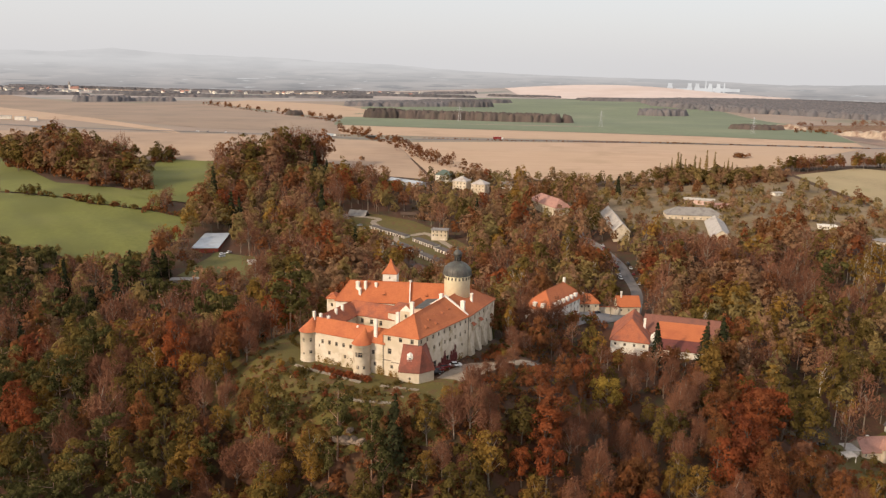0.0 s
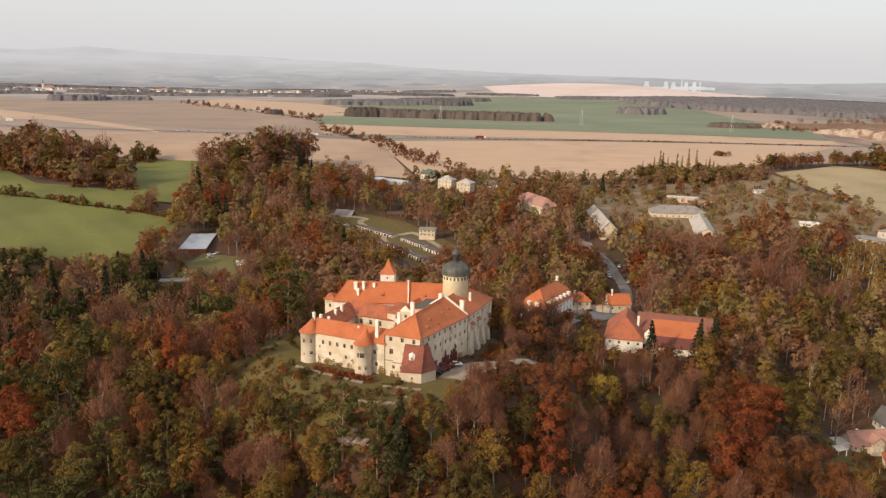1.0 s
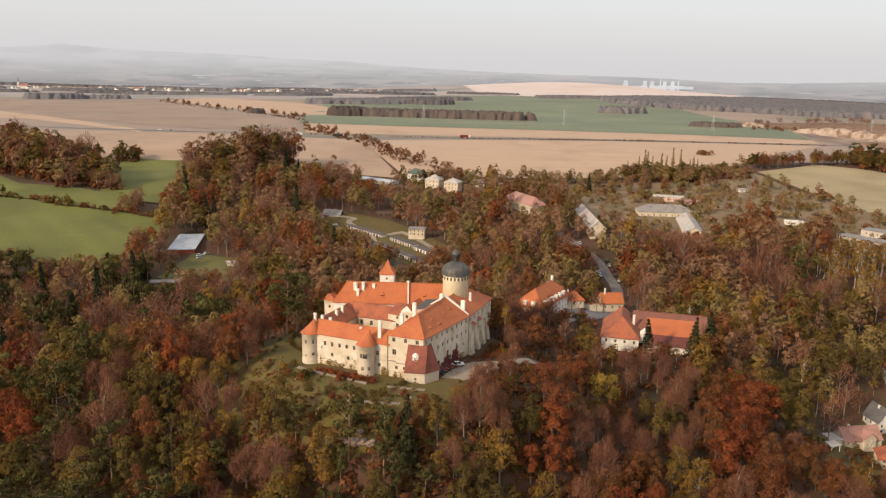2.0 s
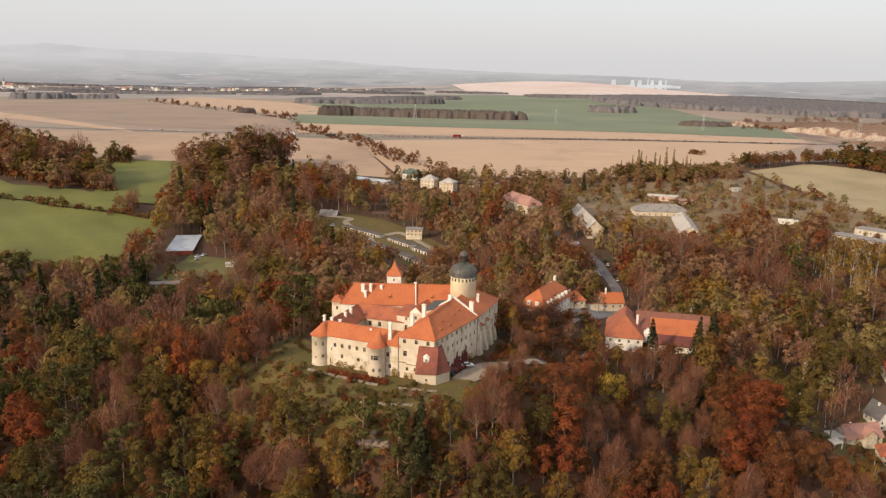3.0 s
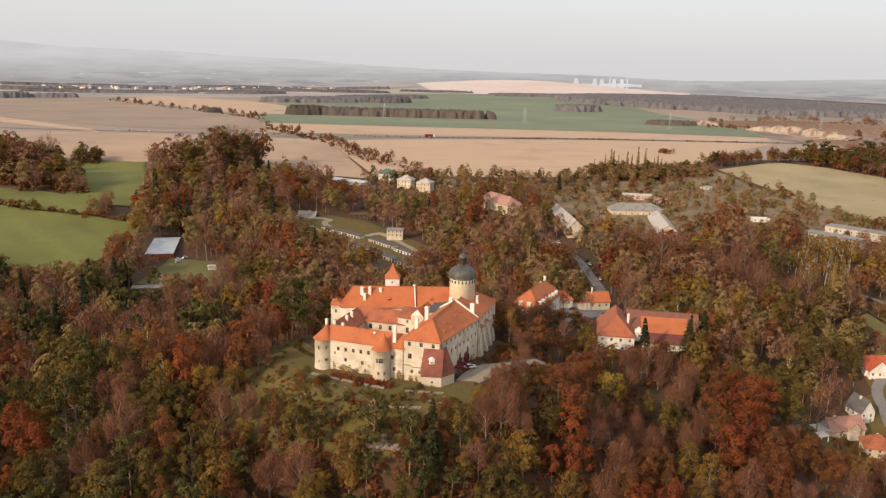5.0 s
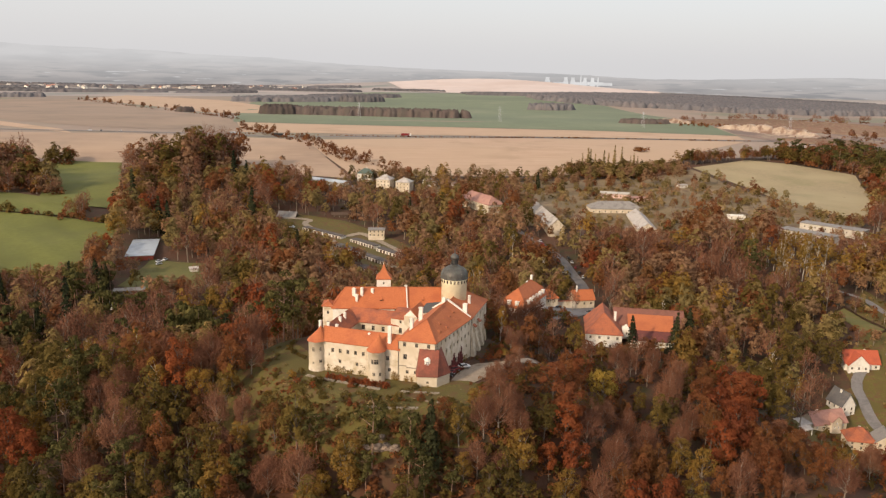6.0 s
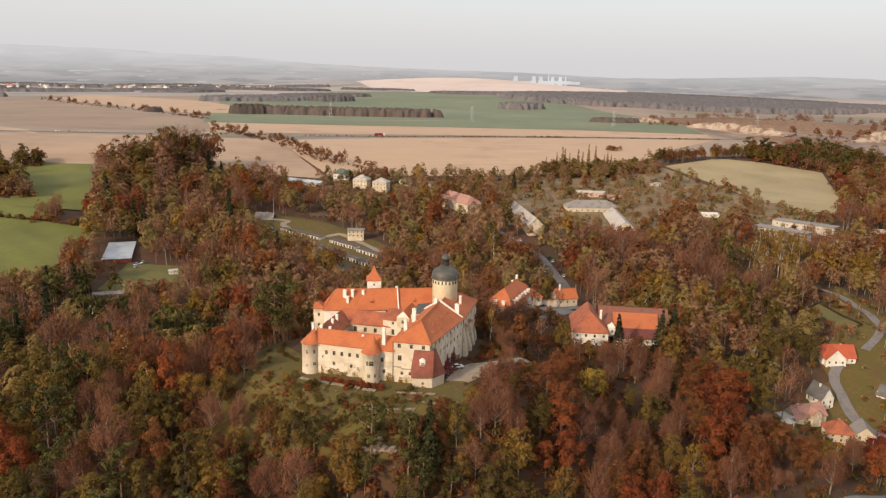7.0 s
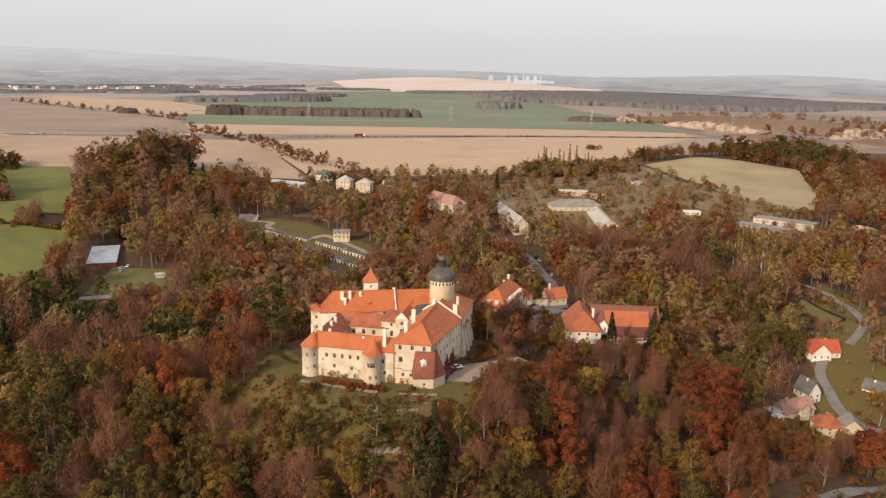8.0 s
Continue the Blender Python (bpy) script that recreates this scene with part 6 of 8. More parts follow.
def conifer(rng, h, r, leaves, size, bare=0.12, flat=False):
    """A spruce in drooping tiers, or a pine with a bare stem and a flat clumped top."""
    sticks = [limb((0, 0, -0.8), (rng.normal() * 0.015 * h, rng.normal() * 0.015 * h, h * 0.96), 0.016 * h, 0.004 * h, 6)]
    if flat:
        k = 15
        cent = np.array([[rng.normal() * r * 0.5, rng.normal() * r * 0.5, h * (bare + (0.99 - bare) * rng.uniform(0, 1) ** 0.8)] for _ in range(k)])
        for c in cent:
            sticks.append(limb((0, 0, c[2] - 0.08 * h), c, 0.006 * h, 0.002 * h, 4))
        pick = rng.choice(k, leaves)
        d = unit(rng.normal(size=(leaves, 3)) + [0, 0, 0.3])
        c = cent[pick] + d * rng.uniform(0.5, 1.05, (leaves, 1)) * r * 0.46 * [1, 1, 0.55]
        return joined(sticks), leaf_cards(rng, c, d, size)
    t = rng.uniform(0, 1, leaves) ** 0.75
    tier = np.floor(t * 11) / 11 + 0.05 * rng.uniform(0, 1, leaves)
    z = h * (1 - (1 - bare) * np.clip(tier, 0, 1))
    a = rng.uniform(0, 2 * np.pi, leaves)
    arm = 1 + 0.16 * np.sin(a * 5 + tier * 31)
    rr = r * (0.06 + 0.94 * tier) * rng.uniform(0.45, 1.05, leaves) * arm
    c = np.stack([rr * np.cos(a), rr * np.sin(a), z - 0.25 * rr], -1)
    d = np.stack([np.cos(a), np.sin(a), np.full(leaves, 0.8)], -1)
    return joined(sticks), leaf_cards(rng, c, d, size, 0.35)


def np_mesh(name, v, f, material):
    me = bpy.data.meshes.new(name)
    me.vertices.add(len(v))
    me.vertices.foreach_set("co", v.astype(np.float32).ravel())
    me.loops.add(f.size)
    me.loops.foreach_set("vertex_index", f.astype(np.int32).ravel())
    me.polygons.add(len(f))
    me.polygons.foreach_set("loop_start", np.arange(0, f.size, f.shape[1], dtype=np.int32))
    me.update(calc_edges=True)
    me.materials.append(material)
    return me


# kind: (label, leaf material, bark material, maker of a detailed tree, maker of a plain one)
KINDS = {
    "beech_tree": ("beech tree with rust-red autumn leaves", "rust", "bark", lambda g: broadleaf(g, 16, 4.9, 1450, 0.37, 0.18, 160), lambda g: broadleaf(g, 16, 4.7, 350, 0.74, 0.18, 30)),
    "oak_tree": ("oak tree with brown withering leaves", "brown", "bark", lambda g: broadleaf(g, 15, 4.7, 1100, 0.36, 0.18, 400), lambda g: broadleaf(g, 15, 4.6, 290, 0.74, 0.18, 70)),
    "maple_tree": ("maple tree with ochre autumn leaves", "ochre", "grey_bark", lambda g: broadleaf(g, 14.5, 4.5, 1150, 0.34, 0.20, 180), lambda g: broadleaf(g, 14.5, 4.5, 290, 0.66, 0.22, 24)),
    "ash_tree": ("broadleaf tree with olive green leaves", "olive", "bark", lambda g: broadleaf(g, 15.5, 4.6, 1450, 0.36, 0.14), lambda g: broadleaf(g, 15.5, 4.5, 350, 0.74, 0.15)),
    "bare_tree": ("leafless tree with grey-brown twigs", "twig", "grey_bark", lambda g: broadleaf(g, 15.5, 5.0, 420, 0.22, 0.16, 1700, 1.2), lambda g: broadleaf(g, 15.5, 5.0, 90, 0.45, 0.18, 270, 1.2)),
    "birch_tree": ("slim birch tree with sparse yellow leaves", "ochre", "pale_bark", lambda g: broadleaf(g, 16, 3.1, 700, 0.30, 0.28, 240), lambda g: broadleaf(g, 16, 3.1, 170, 0.56, 0.3, 40)),
    # brown and olive trees once more, their colour paled to stand for haze
    "hazel_tree": ("brown broadleaf tree paled with haze colour", "dun", "grey_bark", lambda g: broadleaf(g, 13.5, 4.6, 700, 0.42, 0.16, 200), lambda g: broadleaf(g, 13.5, 4.4, 250, 0.74, 0.15, 90)),
    "lime_tree": ("olive broadleaf tree paled with haze colour", "pale_olive", "bark", lambda g: broadleaf(g, 14, 4.8, 900, 0.40, 0.14, 60), lambda g: broadleaf(g, 14, 4.4, 310, 0.75, 0.14, 30)),
    "poplar": ("slim upright poplar", "pale_olive", "bark", lambda g: conifer(g, 24, 2.0, 400, 0.5, 0.04), lambda g: conifer(g, 24, 3.0, 220, 0.95, 0.04)),
    "pine_tree": ("tall pine tree with a bare stem", "pine", "pine_bark", lambda g: conifer(g, 17, 3.9, 1100, 0.40, 0.38, True), lambda g: conifer(g, 17, 3.9, 260, 0.82, 0.42, True)),
    "spruce_tree": ("dark green spruce tree", "needle", "bark", lambda g: conifer(g, 18, 4.3, 1200, 0.52, 0.05), lambda g: conifer(g, 18, 4.1, 270, 1.05, 0.06)),
    "shrub": ("autumn shrub with brownish leaves", "brown", "bark", lambda g: broadleaf(g, 3.4, 2.1, 320, 0.25, 0.06, 80), lambda g: broadleaf(g, 3.4, 2.2, 50, 0.66, 0.06)),
    "scrub": ("pale dry scrub", "straw", "bark", lambda g: broadleaf(g, 3.6, 2.4, 200, 0.3, 0.06, 60), lambda g: broadleaf(g, 3.8, 2.6, 52, 0.7, 0.06, 10)),
    "green_shrub": ("dense dark green garden shrub", "olive", "bark", lambda g: broadleaf(g, 3.2, 2.1, 340, 0.26, 0.06), lambda g: broadleaf(g, 3.4, 2.3, 50, 0.66, 0.06)),
}
TALL = {"beech_tree": 16, "oak_tree": 15, "maple_tree": 14.5, "ash_tree": 15.5, "bare_tree": 16, "birch_tree": 16, "hazel_tree": 13.5, "lime_tree": 14, "poplar": 24, "pine_tree": 17, "spruce_tree": 18}
PROTO, PLAIN = {}, {}
for si, (kind_name, (lab, leafm, barkm, fine_, plain_)) in enumerate(KINDS.items()):
    PROTO[kind_name] = []
    for vi in range(4):
        g = np.random.default_rng(100 * si + vi)
        (tv, tf), (cv, cf) = fine_(g)
        PROTO[kind_name].append((np_mesh("trunk", tv, tf, M[barkm]), np_mesh("crown", cv, cf, L_[leafm])))
    PLAIN[kind_name] = []
    for vi in range(5):
        g = np.random.default_rng(5000 + 100 * si + vi)
        (tv, tf), (cv, cf) = plain_(g)
        PLAIN[kind_name].append(((tv[:12], tf[:6]) if kind_name not in ("bare_tree", "birch_tree") else (tv[:86], tf[:43]), (cv, cf)))

TREE_RNG = random.Random(21)


def plant(kind_name, x, y, size=1.0, label="", leaves="", z=None, tall=1.0):
    """One tree as a thing of its own: trunk and crown."""
    lab = KINDS[kind_name][0]
    tm, cm = PROTO[kind_name][TREE_RNG.randrange(4)]
    if leaves:
        cm = cm.copy()
        cm.materials[0] = L_[leaves]
    zz = float(height(x, y)) if z is None else z
    m = pose(x, y, zz, TREE_RNG.uniform(-3, 3), TREE_RNG.uniform(-3, 3), TREE_RNG.uniform(0, 360)) @ Matrix.Diagonal((size, size, size * tall, 1))
    ob = thing(kind_name, m, label or lab, "shrub" if "shrub" in kind_name else "tree", "woods on the castle hill")
    for nm, me in (("trunk", tm), ("crown", cm)):
        o = new(nm, me)
        o.parent = ob
    return ob


HEAPS = {}


def heap_plant(kind_name, x, y, size, tall=1.0, pool=""):
    HEAPS.setdefault((pool, kind_name), []).append((x, y, size, tall))


def inside(x, y, ring):
    hit, j = False, len(ring) - 1
    for i in range(len(ring)):
        xi, yi = ring[i]
        xj, yj = ring[j]
        if (yi > y) != (yj > y) and x < (xj - xi) * (y - yi) / (yj - yi) + xi:
            hit = not hit
        j = i
    return hit


ROAD_CELLS = {}
for rx, ry, rr in ROADS:
    ROAD_CELLS.setdefault((int(rx // 20), int(ry // 20)), []).append((rx, ry, rr))


def clear(x, y, margin=0.0):
    """Whether nothing else stands or runs here."""
    for bx, by, br in BLOCKED:
        if (x - bx) ** 2 + (y - by) ** 2 < (br + margin) ** 2:
            return False
    cx, cy = int(x // 20), int(y // 20)
    for i in (-1, 0, 1):
        for j in (-1, 0, 1):
            for rx, ry, rr in ROAD_CELLS.get((cx + i, cy + j), ()):
                if (x - rx) ** 2 + (y - ry) ** 2 < (rr + margin) ** 2:
                    return False
    return True


VISTAS = np.array([
    # the castle yard and the farm below it
    (55, 346, 14, -8.5, -30), (70, 352, 10, -15, -30), (78, 372, 12, -17, -30), (98.8, 400, 8, -19, -30), (76.5, 394, 6, -16, -30), (80, 316, 9, -14, -30), (100, 318, 10, -13, -30), (106, 324, 9, -11, -30),
    # the road with parked cars, the barns and the sheds
    (116, 482, 4, -20, -30), (112, 515, 6, -14, -30), (85, 600, 16, 0, -30), (128, 545, 9, -8, -30), (129, 580, 10, -5, -30), (200, 612, 24, -9, -30), (203, 545, 12, -10, -30), (172, 552, 15, -8, -30),
    (228, 680, 16, -6, -30), (294, 590, 9, -10, -30), (316, 740, 8, -4, -30), (342, 530, 24, -9, -40), (311, 515, 20, -9, -40), (396, 515, 14, -11, -40),
])
VISTAS = np.concatenate([VISTAS, np.array([
    # the garages, cabins and villas
    (-50, 610, 9, -22, -30), (-38, 600, 9, -22, -30), (-20, 585, 11, -22, -30), (-8, 560, 9, -22, -30), (4, 540, 9, -21, -30), (-4, 520, 9, -22, -30), (-20, 550, 9, -22, -30), (-12, 498, 7, -23, -30), (0, 585, 9, -20, -30), (-62, 632, 8, -21, -30),
    (-68, 648, 10, -18, -30), (-26, 648, 9, -17, -30), (3, 766, 12, -7, -30), (19.5, 737, 10, -8, -30), (36.5, 725, 10, -8, -30), (-20, 748, 12, -6, -30), (-40, 766, 10, -6, -30),
    # the shed, its yard and the meadows
    (-161, 525, 8, -22, -30), (-135, 508, 10, -24, -30), (-128, 482, 10, -24, -30), (-150, 450, 8, -23, -50), (-330, 552, 26, -15, 0), (-295, 536, 22, -16, 0), (-255, 514, 22, -19, 0), (-222, 503, 20, -22, 0), (-202, 508, 8, -22, 0),
    (-280, 590, 60, -12, -20), (-225, 575, 30, -17, -20), (-300, 665, 40, -6, -20), (-235, 690, 14, -8, -20), (-255, 780, 16, -5, -20),
])])
VISTAS = np.concatenate([VISTAS, np.array([
    # the tan field and the village in the valley
    (356, 672, 14, -8, -50), (380, 640, 14, -10, -50), (400, 600, 14, -11, -50), (440, 700, 40, -6, -50), (222, 330, 12, -38, -50), (195, 305, 7, -46, -50), (178.5, 291, 10, -48, -50), (187, 275, 9, -49, -50), (226, 296, 7, -43, -50), (160, 282, 5, -49, -50),
    (150, 285, 6, -49, -50), (165, 270, 8, -50, -50), (205, 300, 6, -46, -50), (206, 275, 6, -48, -50), (247, 362, 9, -35, -50), (248, 385, 10, -32, -50), (272, 410, 6, -29, -50), (274, 390, 6, -31, -50),
    (128, 208, 10, -50, -60), (6, 256, 6, 1, -30), (14, 255, 6, 1, -30), (24, 260, 5, 0, -30), (0, 248, 4, 1, -30), (44, 275, 4, -2, -30), (54, 292, 4, -6, -30), (60, 261, 5, -15, -40),
])])


VISTA_FLOOR = height(VISTAS[:, 0], VISTAS[:, 1]) + 0.6


def headroom(x, y):
    """How tall a tree may stand here where the wood has always been kept low in front of buildings, yards and meadows."""
    ex, vx, vy, r, vz = VISTAS[:, 4], VISTAS[:, 0], VISTAS[:, 1], VISTAS[:, 2], VISTAS[:, 3]
    length = np.hypot(vx - ex, vy)
    ux, uy = (vx - ex) / length, vy / length
    along = (x - ex) * ux + y * uy
    off = np.abs((x - ex) * uy - y * ux)
    near = (along < length + 2) & (along > length - 130) & (off < r * along / length + 3.0)
    if not near.any():
        return 99.0
    vz = np.maximum(vz, VISTA_FLOOR)
    return float((102 + (vz - 102) * along / length)[near].min()) + 2.5 - float(height(x, y))


SPOTS = []


def stands(kind_name, *spots):
    """Places where trees of one kind stand together: x, y and how far they reach."""
    SPOTS.extend((x, y, r, kind_name) for x, y, r in spots)


stands("dark", (-206, 415, 24), (-205, 385, 15), (-201, 363, 14), (-201, 440, 17), (-178, 436, 12), (-222, 441, 17))
stands("bare_tree", (-156, 376, 14), (-130, 377, 17), (-110, 260, 8), (-132, 420, 15), (-85, 275, 9), (-75, 245, 9), (-109, 235, 9), (-58, 219, 6), (-51, 218, 6), (10, 224, 8), (6, 213, 6), (19, 222, 7), (39, 222, 6), (50, 229, 11), (50, 220, 8), (66, 240, 9), (85, 259, 8), (90, 246, 7), (204, 468, 23), (216, 413, 17), (174, 486, 14), (79, 282, 8), (87, 279, 8), (211, 437, 18), (122, 399, 15), (66, 292, 7), (32, 264, 6), (38, 315, 6))
stands("ash_tree", (-154, 405, 13), (-167, 347, 13), (-147, 320, 15), (-112, 280, 8), (-102, 245, 9), (-90, 252, 8), (-130, 228, 11), (-113, 222, 10), (-96, 219, 8), (-84, 224, 8), (26, 230, 6), (22, 219, 6), (12, 205, 6), (22, 206, 6), (99, 270, 6), (154, 326, 11), (149, 306, 9), (191, 377, 14), (193, 365, 11), (210, 364, 13), (183, 339, 11), (218, 357, 12), (92, 517, 19), (63, 459, 12), (117, 496, 14), (90, 419, 8), (44, 429, 8), (148, 332, 10))
stands("maple_tree", (-104, 396, 14), (-157, 295, 10), (-136, 263, 8), (-104, 232, 7), (-73, 229, 8), (-82, 217, 6), (-54, 213, 6), (-42, 211, 7), (-59, 216, 6), (-1, 212, 6), (1, 217, 8), (12, 207, 6), (17, 210, 6), (101, 292, 8), (76, 222, 8), (71, 213, 6), (146, 340, 10), (29, 209, 6), (156, 355, 11), (164, 387, 12), (150, 404, 9), (124, 434, 8), (186, 459, 8), (-77, 256, 6))
stands("beech_tree", (-178, 323, 13), (-90, 265, 10), (-100, 255, 6), (-92, 377, 10), (-80, 390, 10), (-136, 243, 9), (-82, 233, 6), (-114, 346, 8), (34, 228, 8), (28, 218, 8), (45, 230, 6), (108, 251, 12), (115, 270, 9), (89, 468, 13), (205, 526, 25), (229, 542, 21), (138, 466, 10), (138, 358, 8), (-150, 258, 8), (16, 263, 6))
stands("oak_tree", (-182, 419, 10), (-93, 237, 7), (-38, 220, 6), (95, 243, 10), (97, 230, 12), (67, 553, 20), (60, 487, 18), (167, 348, 11), (150, 438, 17), (114, 432, 10))
stands("pine_tree", (-122, 249, 9), (-124, 240, 9), (-65, 236, 6), (-65, 223, 6), (-68, 229, 6), (-45, 220, 6), (-29, 208, 7), (-22, 208, 6), (-10, 206, 6), (-121, 221, 6), (-104, 221, 6), (224, 448, 11), (-143, 260, 6))
stands("birch_tree", (255, 459, 19), (280, 469, 20), (252, 435, 18), (-105, 283, 6), (249, 467, 14))
stands("pine_tree", (-122, 203, 14), (-142, 216, 13), (-100, 199, 12), (-160, 235, 10))
stands("spruce_tree", (-14, 208, 6), (-161, 452, 8))


FIELDS = [r for r in OPEN if castle_r(r[0][0], r[0][1]) > 3.5]
MIX = {
    "dark": (("spruce_tree", 1.2), ("pine_tree", 3), ("oak_tree", 2), ("bare_tree", 4), ("ash_tree", 4)),
    "conifer": (("pine_tree", 10), ("spruce_tree", 1.0), ("ash_tree", 6), ("oak_tree", 4), ("bare_tree", 2)),
    "green": (("ash_tree", 7), ("pine_tree", 2), ("maple_tree", 2), ("oak_tree", 3), ("spruce_tree", 1), ("bare_tree", 1)),
    "red": (("beech_tree", 4), ("oak_tree", 5), ("bare_tree", 6), ("maple_tree", 1), ("ash_tree", 2)),
    "brown": (("bare_tree", 6), ("oak_tree", 5), ("hazel_tree", 5), ("lime_tree", 1), ("beech_tree", 1.5), ("ash_tree", 2), ("birch_tree", 1)),
    "mixed": (("oak_tree", 4), ("ash_tree", 3), ("hazel_tree", 4), ("lime_tree", 2), ("maple_tree", 1.5), ("bare_tree", 4), ("beech_tree", 1), ("birch_tree", 1)),
    "olive": (("ash_tree", 7), ("maple_tree", 2), ("oak_tree", 3), ("bare_tree", 2), ("birch_tree", 1)),
    "valley": (("hazel_tree", 6), ("lime_tree", 4), ("oak_tree", 3), ("ash_tree", 3), ("bare_tree", 3), ("beech_tree", 1), ("maple_tree", 1), ("spruce_tree", 0.5)),
    "birch": (("birch_tree", 6), ("bare_tree", 3), ("maple_tree", 2), ("ash_tree", 2)),
}


def mix_at(x, y):
    v = noise.noise(Vector((x / 55, y / 55, 2.3))) + 0.35 * noise.noise(Vector((x / 18, y / 18, 7.7)))
    if y < 245 and x < 25:
        if x < -75 - 0.3 * (y - 200):
            return "conifer" if v > -0.3 else "green"
        if y < 205 + 0.15 * (x + 60):
            return "conifer" if v > 0.25 else "green"
        return "brown" if v < 0.0 else "green"
    if x < -150 and 366 < y < 470 and v > -0.3:
        return "dark"
    if x < -70 and y < 400:
        return "conifer" if v > 0.25 else ("brown" if v < 0.05 else "green")
    if x < -130 and y < 480:
        return "mixed" if v > -0.2 else "conifer"
    if 150 < x < 215 and 262 < y < 335:
        return "birch"
    if x > 20 and y < 250:
        return "red" if v < 0.0 else ("brown" if v < 0.2 else "olive")
    if x > 20 and y < 460:
        return "brown" if v < 0.06 else ("mixed" if v < 0.26 else "olive")
    if y > 500 and v > -0.32:
        return "valley"
    return "red" if v < -0.3 else ("brown" if v < 0.0 else ("mixed" if v < 0.25 else "olive"))


STANDS = {}


def hazed_kind(kn, y):
    """Full-coloured kinds on the castle's hill; farther back more kinds with haze put into the leaf colour."""
    if y < 300:
        return {"hazel_tree": "oak_tree", "lime_tree": "ash_tree"}.get(kn, kn)
    if TREE_RNG.random() < (0.5 if y < 430 else 0.7):
        return {"oak_tree": "hazel_tree", "ash_tree": "lime_tree", "beech_tree": "oak_tree"}.get(kn, kn)
    return kn


def stand_kind(x, y, cell=17.0):
    """Trees of one kind stand in loose groups."""
    for sx, sy, r, kn in SPOTS:
        if (sx - x) ** 2 + (sy - y) ** 2 < r * r and TREE_RNG.random() < 0.9:
            return hazed_kind(choose(MIX["dark"]) if kn == "dark" else kn, y)
    best = None
    ci, cj = int(x // cell), int(y // cell)
    for i in range(ci - 1, ci + 2):
        for j in range(cj - 1, cj + 2):
            if (i, j) not in STANDS:
                g = random.Random(i * 7919 + j * 104729)
                sx, sy = (i + g.random()) * cell, (j + g.random()) * cell
                rows = MIX[mix_at(sx, sy)]
                STANDS[(i, j)] = (sx, sy, g.choices([r[0] for r in rows], [r[1] for r in rows])[0])
            sx, sy, kn = STANDS[(i, j)]
            d = (sx - x) ** 2 + (sy - y) ** 2
            if best is None or d < best[0]:
                best = (d, kn)
    kn = best[1] if TREE_RNG.random() < 0.6 else choose(MIX[mix_at(x, y)])
    return hazed_kind(kn, y)


def choose(rows):
    k = TREE_RNG.uniform(0, sum(w for _, w in rows))
    for nm, w in rows:
        k -= w
        if k <= 0:
            return nm
    return rows[-1][0]


GARDENS = [(124, 250), (137, 268), (152, 283), (170, 302), (212, 332), (242, 330), (246, 262), (196, 236), (160, 246)]


def wooded(x, y):
    """How densely the place is wooded, 0 to 1."""
    r = float(castle_r(x, y))
    if 4 < x < 36 and 228 < y < 276:
        return 0.02
    if x > 26 and r > 0.86 and y < 300:
        return 0.75
    if x > 13 and y < 258 and 0.8 < r < 1.12:
        return 0.4
    if r < 1.08 and 0.432 * (x + 14) + 0.902 * (y - 267) < -24 and x < 12:
        return 0.03
    if r < 1.06:
        return 0.0
    if 30 < x < 76 and 300 < y < 346:
        return 0.5
    if 96 < x < 124 and 440 < y < 540:
        return 0.6
    if y < 262 and -95 < x < 24 and r < 1.42:
        if r < (1.30 if x < -8 else 1.16):
            return 0.012
        return 0.4 if r < 1.36 and x < -8 else 0.9
    if x < -40 and 250 < y < 300 and r < 1.25:
        return 0.08
    for ring in FIELDS:
        if inside(x, y, ring):
            return 0.0
    if inside(x, y, GARDENS):
        return 0.05
    if x > 140 and y < 352 and y > 236 and x < 245:
        return 0.6
    if 56 < x < 106 and 322 < y < 402:
        return 0.03
    if 96 < x < 116 and 404 < y < 440:
        return 0.5
    if 96 < x < 116 and 384 < y < 405:
        return 0.04
    if 62 < x < 114 and 288 < y < 318:
        return 0.16
    if 224 < x < 282 and 338 < y < 410 and y < 0.9 * x + 170:
        return 0.45
    if 120 < x < 360 and 540 < y < 720:
        return 0.5
    if y > 660 and x > -20:
        return 0.75
    if y > 520 and x < -188 - 0.11 * (y - 520) or y > 790 and x < -110:
        return 0.0
    return 1.0


